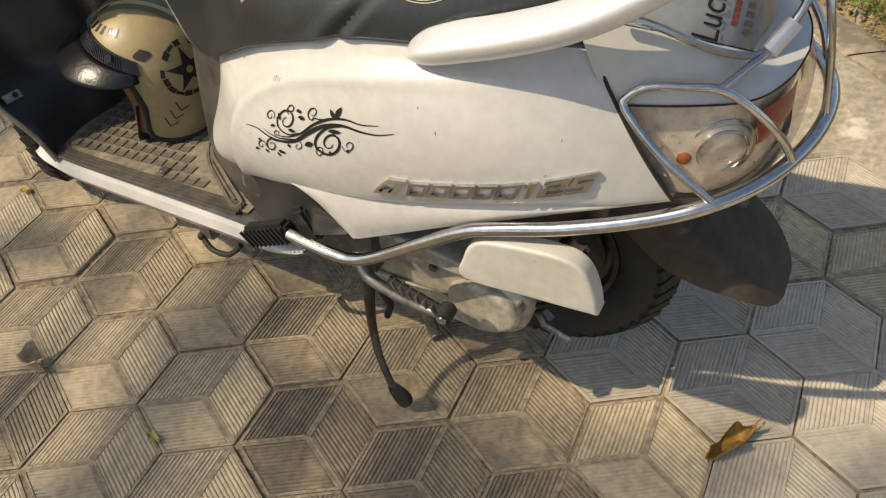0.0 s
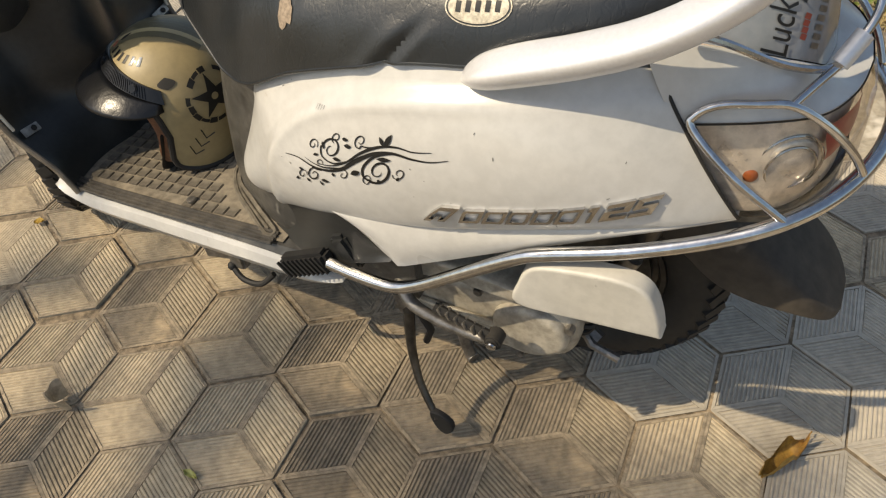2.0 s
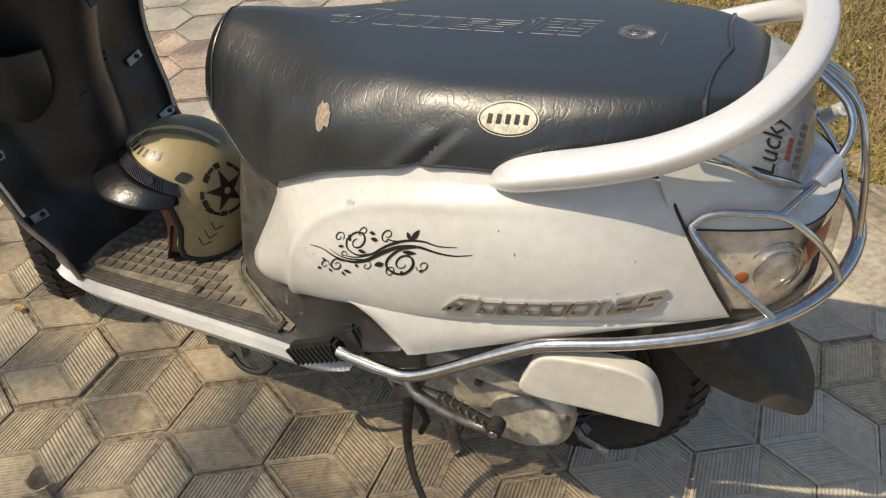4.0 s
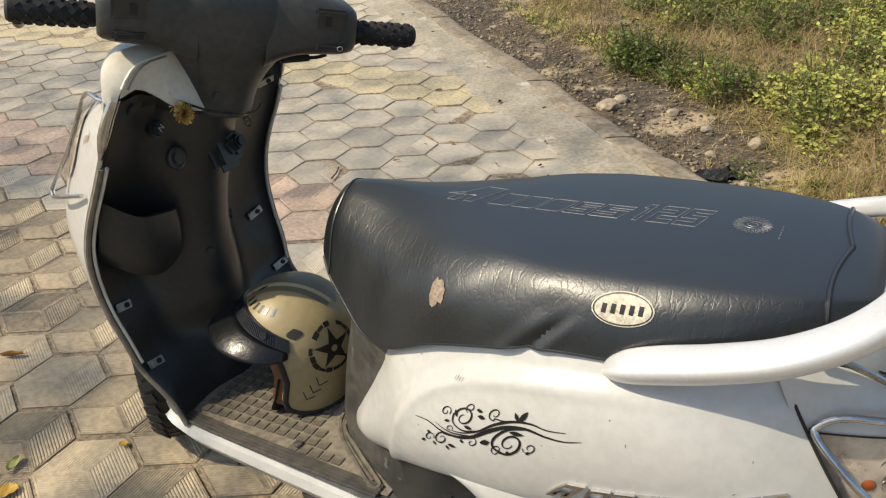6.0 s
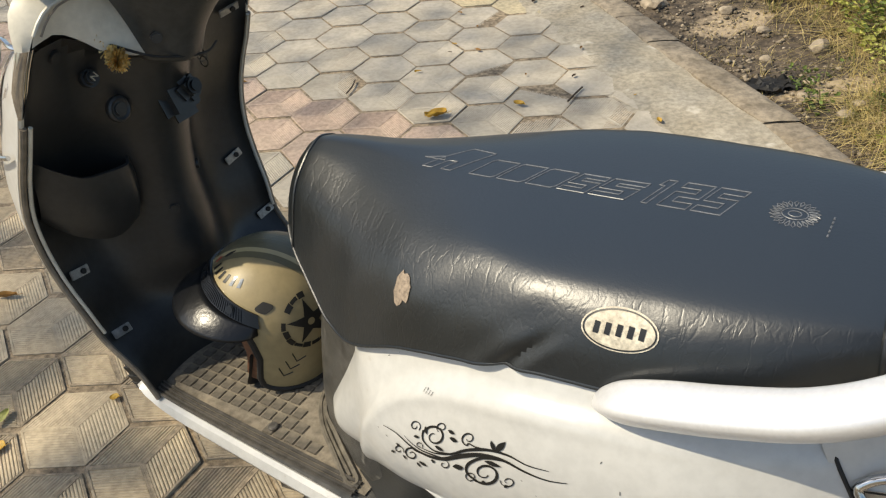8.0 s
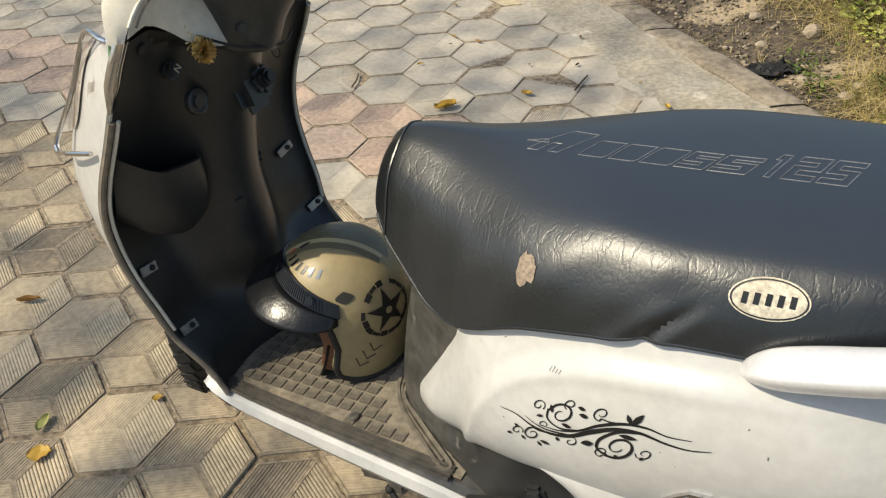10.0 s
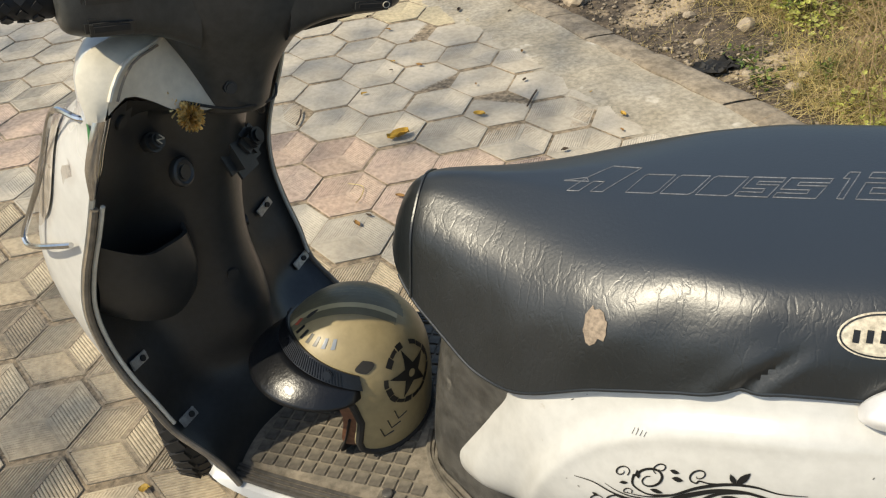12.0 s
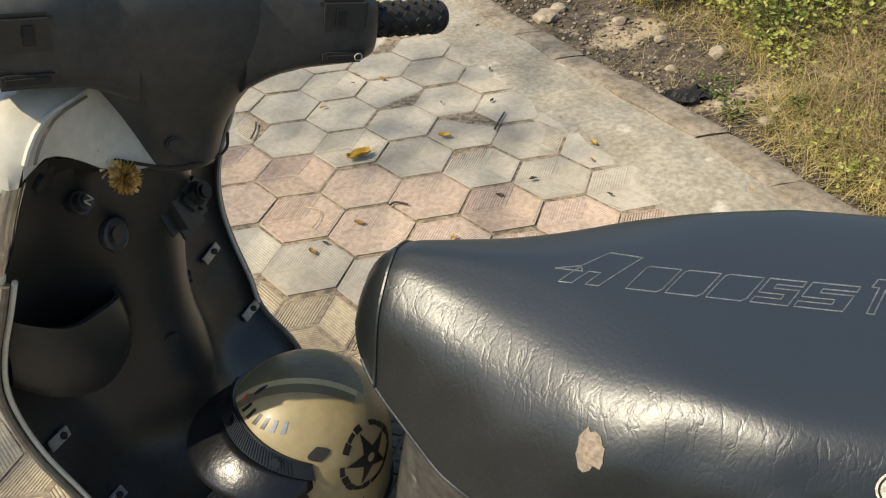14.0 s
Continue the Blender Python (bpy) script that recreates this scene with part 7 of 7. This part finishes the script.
# ---------- a tree beside the path, whose thin crown dapples the paving ----------
def tree(x, y, h, clusters, seed):
    rg = random.Random(seed)
    t_ = thing("tree", pose(x, y, -0.02), "slender leafy tree standing beside the paved path", "tree")
    bm = B()
    tube(bm, spline([(0, 0, 0, 0.11), (0.05, 0.02, h * 0.3, 0.085), (-0.03, 0.05, h * 0.6, 0.06), (0.02, 0.0, h * 0.85, 0.03)], 6), segs=12)
    trunk = part("trunk", bm, M["bark"], t_)
    lv, lf = [], []
    for cx, cy, cz, r, n in clusters:
        bm = B()
        c = Vector((cx - x, cy - y, cz))
        s = Vector((0, 0.02, h * 0.55))
        tube(bm, spline([(*s, 0.035), (*(s.lerp(c, 0.5) + Vector((0, 0, 0.25))), 0.02), (*c, 0.006)], 6), segs=8)
        part("limb", bm, M["bark"], t_)
        for _ in range(n):
            d = Vector((rg.gauss(0, 1), rg.gauss(0, 1), rg.gauss(0, 0.6)))
            p = c + d * r * 0.5
            b, L = rg.uniform(0, 6.283), rg.uniform(0.05, 0.09)
            u = Vector((math.cos(b), math.sin(b), rg.uniform(-0.5, 0.3))).normalized() * L
            w = u.cross(Vector((rg.gauss(0, 0.4), rg.gauss(0, 0.4), 1))).normalized() * L * 0.32
            k = len(lv)
            lv += [tuple(q) for q in (p, p + u * 0.5 + w, p + u, p + u * 0.5 - w)]
            lf.append((k, k + 1, k + 2, k + 3))
    me = bpy.data.meshes.new("crown")
    me.from_pydata(lv, [], lf)
    me.materials.append(M["leaf"])
    ob = new("crown", me)
    ob.parent = t_
    tagged(ob, kind="stuff")


def above(qx, qy, height, r, n):
    """A leaf cluster that shades the place (qx, qy) of the ground."""
    k = height / sd.z
    return (qx + sd.x * k, qy + sd.y * k, height, r, n)


tree(-6.5, -4.2, 9.5, [above(-0.24, -0.10, 8.6, 0.20, 33), above(-0.08, 0.05, 8.8, 0.16, 18), above(0.02, -0.20, 8.6, 0.20, 25), above(-0.32, -0.30, 8.5, 0.25, 22), above(0.16, -0.20, 8.7, 0.18, 25), above(0.32, -0.10, 8.6, 0.18, 22), above(0.28, -0.36, 8.5, 0.22, 28), above(0.50, -0.36, 8.6, 0.16, 18), above(0.68, -0.39, 8.5, 0.15, 20), above(0.86, -0.37, 8.6, 0.16, 17), above(-0.9, 0.9, 8.6, 0.4, 31), above(-1.3, 1.5, 8.4, 0.5, 93), above(-0.7, -1.3, 8.5, 0.6, 99), above(0.4, -1.5, 8.7, 0.7, 111), above(-1.8, 2.2, 8.8, 0.6, 380), above(-2.5, 3.4, 8.6, 0.8, 420), above(-2.7, 2.4, 8.5, 0.6, 260), above(-2.6, 0.4, 8.4, 0.6, 93),
    above(0.12, 1.92, 8.6, 0.34, 80), above(0.50, 1.72, 8.8, 0.30, 68), above(0.36, 2.30, 8.5, 0.36, 74), above(-0.20, 2.35, 8.7, 0.42, 105), above(-0.85, 2.10, 8.6, 0.45, 142), above(-0.6, 3.0, 8.5, 0.6, 161), above(0.15, 3.1, 8.8, 0.5, 105), above(-1.5, 3.3, 8.6, 0.7, 400), above(0.75, 2.25, 8.5, 0.22, 37),
    *[above(a, b, 8.6, 0.07, 17) for a, b in ((-0.107, 0.098), (-0.156, -0.015), (-0.26, 0.03), (-0.205, -0.151), (0.018, -0.131), (0.147, -0.298), (-0.325, -0.184), (0.322, -0.339), (-0.844, 0.742), (-0.878, 0.566), (-0.793, 0.814), (-1.196, 1.151), (-0.514, 0.328), (-0.72, 0.287))]], 4)


# ---------- pavers ----------
def paver_mesh(name, mat_, rib=0.0022, ribs=13, seed=0):
    """A hexagonal paver of three rhombi, each ribbed along its own way."""
    rnd = random.Random(seed)
    me = bpy.data.meshes.new(name)
    verts, faces, groove_faces, rims = [], [], [], []

    def quad(*q):
        k = len(verts)
        verts.extend(q)
        faces.append(tuple(range(k, k + len(q))))

    r = S - 0.0024
    hexa = [Vector((r * math.cos(radians(60 * k)), r * math.sin(radians(60 * k)), 0)) for k in range(6)]
    wob = [1 + rnd.uniform(-0.008, 0.004) for _ in range(6)]
    low = [v * 0.992 * w + Vector((0, 0, -0.05)) for v, w in zip(hexa, wob)]
    base = -0.0036
    mid = [v * 0.992 * w + Vector((0, 0, -0.006)) for v, w in zip(hexa, wob)]
    top = [v * 0.978 * w + Vector((0, 0, base + 0.0003)) for v, w in zip(hexa, wob)]
    for k in range(6):
        j = (k + 1) % 6
        quad(low[k], low[j], mid[j], mid[k])
        quad(mid[k], mid[j], top[j], top[k])
    base = -0.0036
    quad(*[Vector((v.x * 0.999, v.y * 0.999, base + 0.0002)) for v in top])
    # three rhombi: (corner at the rim, along the ribs, across the ribs)
    for a, u, w in ((180, 0, -60), (180, 60, 0), (60, -60, -120)):
        o = Vector((r * math.cos(radians(a)), r * math.sin(radians(a)), 0))
        U = Vector((math.cos(radians(u)), math.sin(radians(u)), 0)) * r
        W = Vector((math.cos(radians(w)), math.sin(radians(w)), 0)) * r
        m0, m1 = 0.056, 0.944
        P = lambda p, q, z: o + U * p + W * q + Vector((0, 0, z))
        for k in range(ribs):
            c0, c1 = lerp(m0, m1, k / ribs), lerp(m0, m1, (k + 1) / ribs)
            g0, s0, s1 = lerp(c0, c1, 0.18), lerp(c0, c1, 0.42), lerp(c0, c1, 0.76)
            h = base + rib * rnd.uniform(0.75, 1.1)
            ends = 0.012
            quad(P(m0, c0, base), P(m1, c0, base), P(m1, g0, base), P(m0, g0, base))
            groove_faces.append(len(faces) - 1)
            quad(P(m0, g0, base), P(m1, g0, base), P(m1 - ends, s0, h), P(m0 + ends, s0, h))
            quad(P(m0 + ends, s0, h), P(m1 - ends, s0, h), P(m1 - ends, s1, h), P(m0 + ends, s1, h))
            quad(P(m0 + ends, s1, h), P(m1 - ends, s1, h), P(m1, c1, base), P(m0, c1, base))
        # raised plain margin
        hm = base + rib * 0.9
        for (p0, q0), (p1, q1), (p2, q2), (p3, q3) in (((0.003, 0.003), (0.997, 0.003), (m1, m0 - 0.004), (m0, m0 - 0.004)), ((0.997, 0.997), (0.003, 0.997), (m0, m1 + 0.002), (m1, m1 + 0.002)), ((0.003, 0.997), (0.003, 0.003), (m0 - 0.004, m0), (m0 - 0.004, m1)), ((0.997, 0.003), (0.997, 0.997), (m1 + 0.004, m1), (m1 + 0.004, m0))):
            quad(P(p0, q0, hm - 0.0005), P(p1, q1, hm - 0.0005), P(p2, q2, hm), P(p3, q3, hm))
            rims.append(len(faces) - 1)
            quad(P(p3, q3, hm), P(p2, q2, hm), P(p2, q2, base), P(p3, q3, base))
    me.from_pydata([tuple(v) for v in verts], [], faces)
    me.materials.append(mat_)
    me.materials.append(M["groove" if mat_ == M["paver"] else "softgroove"])
    me.materials.append(M["margin"])
    if rib > 0.0015:
        # groove floors take a darker tone than the ribs
        for k in groove_faces:
            me.polygons[k].material_index = 1
        if rib > 0.0012 and mat_ in (M["paver"], M["sandpaver"]):
            for k in rims:
                me.polygons[k].material_index = 2
    return me


PAVER = {k: [paver_mesh(f"paver_{k}", M[k], rib=(0.0026, 0.0021, 0.0011, 0.0004)[n], seed=n) for n in range(4)] for k in ("paver", "oldpaver", "sandpaver", "pink", "yellow")}


def paver_kind(q):
    """Colour of the row: q is the distance across the rows."""
    k = round(q / 0.18)
    return "pink" if k in (6, 7) else "yellow" if k in (13, 14, 23, 24) else "paver"


rnd = random.Random(5)
far = {k: ([], [], []) for k in PAVER}
near_count = 0
for j in range(-30, 62):
    for i in range(-72, 72):
        if (i - j) % 3:
            continue
        q = (i * 0.5 + j) * S
        p = E1 * i + E2 * j
        p.y += 0.065 * max(0.0, p.y - 0.10)
        p.x += 0.02 * min(1.0, max(0.0, (p.y - 0.4)))
        if p.y < -2.8 or p.y > 7.6 or p.x < -5.0 or p.x > kerb_in(p.y) + 0.07:
            continue
        k = paver_kind(q)
        worn = rnd.random()
        mixed = (worn * 7.3) % 1
        if k == "paver" and q > 0.80:
            k = "oldpaver"
        elif k == "paver" and (p.x < -0.12 or p.x > 0.42 or p.y > 0.12):
            k = "sandpaver" if mixed < (0.82 if p.x < 0.3 else 0.30) else "oldpaver" if p.x > 0.3 else "paver"
        if q > 1.45:
            me = PAVER[k][3 if worn < 0.6 else 2]
        elif q > 0.76:
            me = PAVER[k][2 if worn < 0.6 else 1]
        elif p.x < -0.55:
            me = PAVER[k][2 if worn < 0.16 else 0 if worn < 0.35 else 1]
        else:
            me = PAVER[k][2 if worn < 0.04 else 0 if worn < 0.5 else 1]
        turn = rnd.choice((0, 0, 1, -1)) * radians(120) if q > 1.0 else 0
        m = Matrix.Translation(p + Vector((rnd.gauss(0, 0.0012), rnd.gauss(0, 0.0012), rnd.uniform(-0.0025, 0.0015)))) @ Euler((rnd.gauss(0, 0.008), rnd.gauss(0, 0.008), turn + rnd.gauss(0, 0.006))).to_matrix().to_4x4()
        if (p - Vector((0.0, 0.75, 0))).length < 1.62 and near_count < 300:
            ob = new("paver", me)
            ob.matrix_basis = m
            ob.parent = pavement
            near_count += 1
        else:
            vs, fs, mi = far[k]
            base = len(vs)
            vs.extend(tuple(m @ v.co) for v in me.vertices)
            fs.extend(tuple(base + n for n in f.vertices) for f in me.polygons)
            mi.extend(f.material_index for f in me.polygons)
for k, (vs, fs, mi) in far.items():
    me = bpy.data.meshes.new("far_pavers")
    me.from_pydata(vs, [], fs)
    me.materials.append(M[k])
    me.materials.append(M["groove" if k == "paver" else "softgroove"])
    me.materials.append(M["margin"])
    me.polygons.foreach_set("material_index", mi)
    ob = new("far_pavers", me)
    ob.parent = pavement
    tagged(ob, {"paver": "grey", "oldpaver": "pale worn", "sandpaver": "sandy"}.get(k, k) + " pavers further off", kind="stuff")
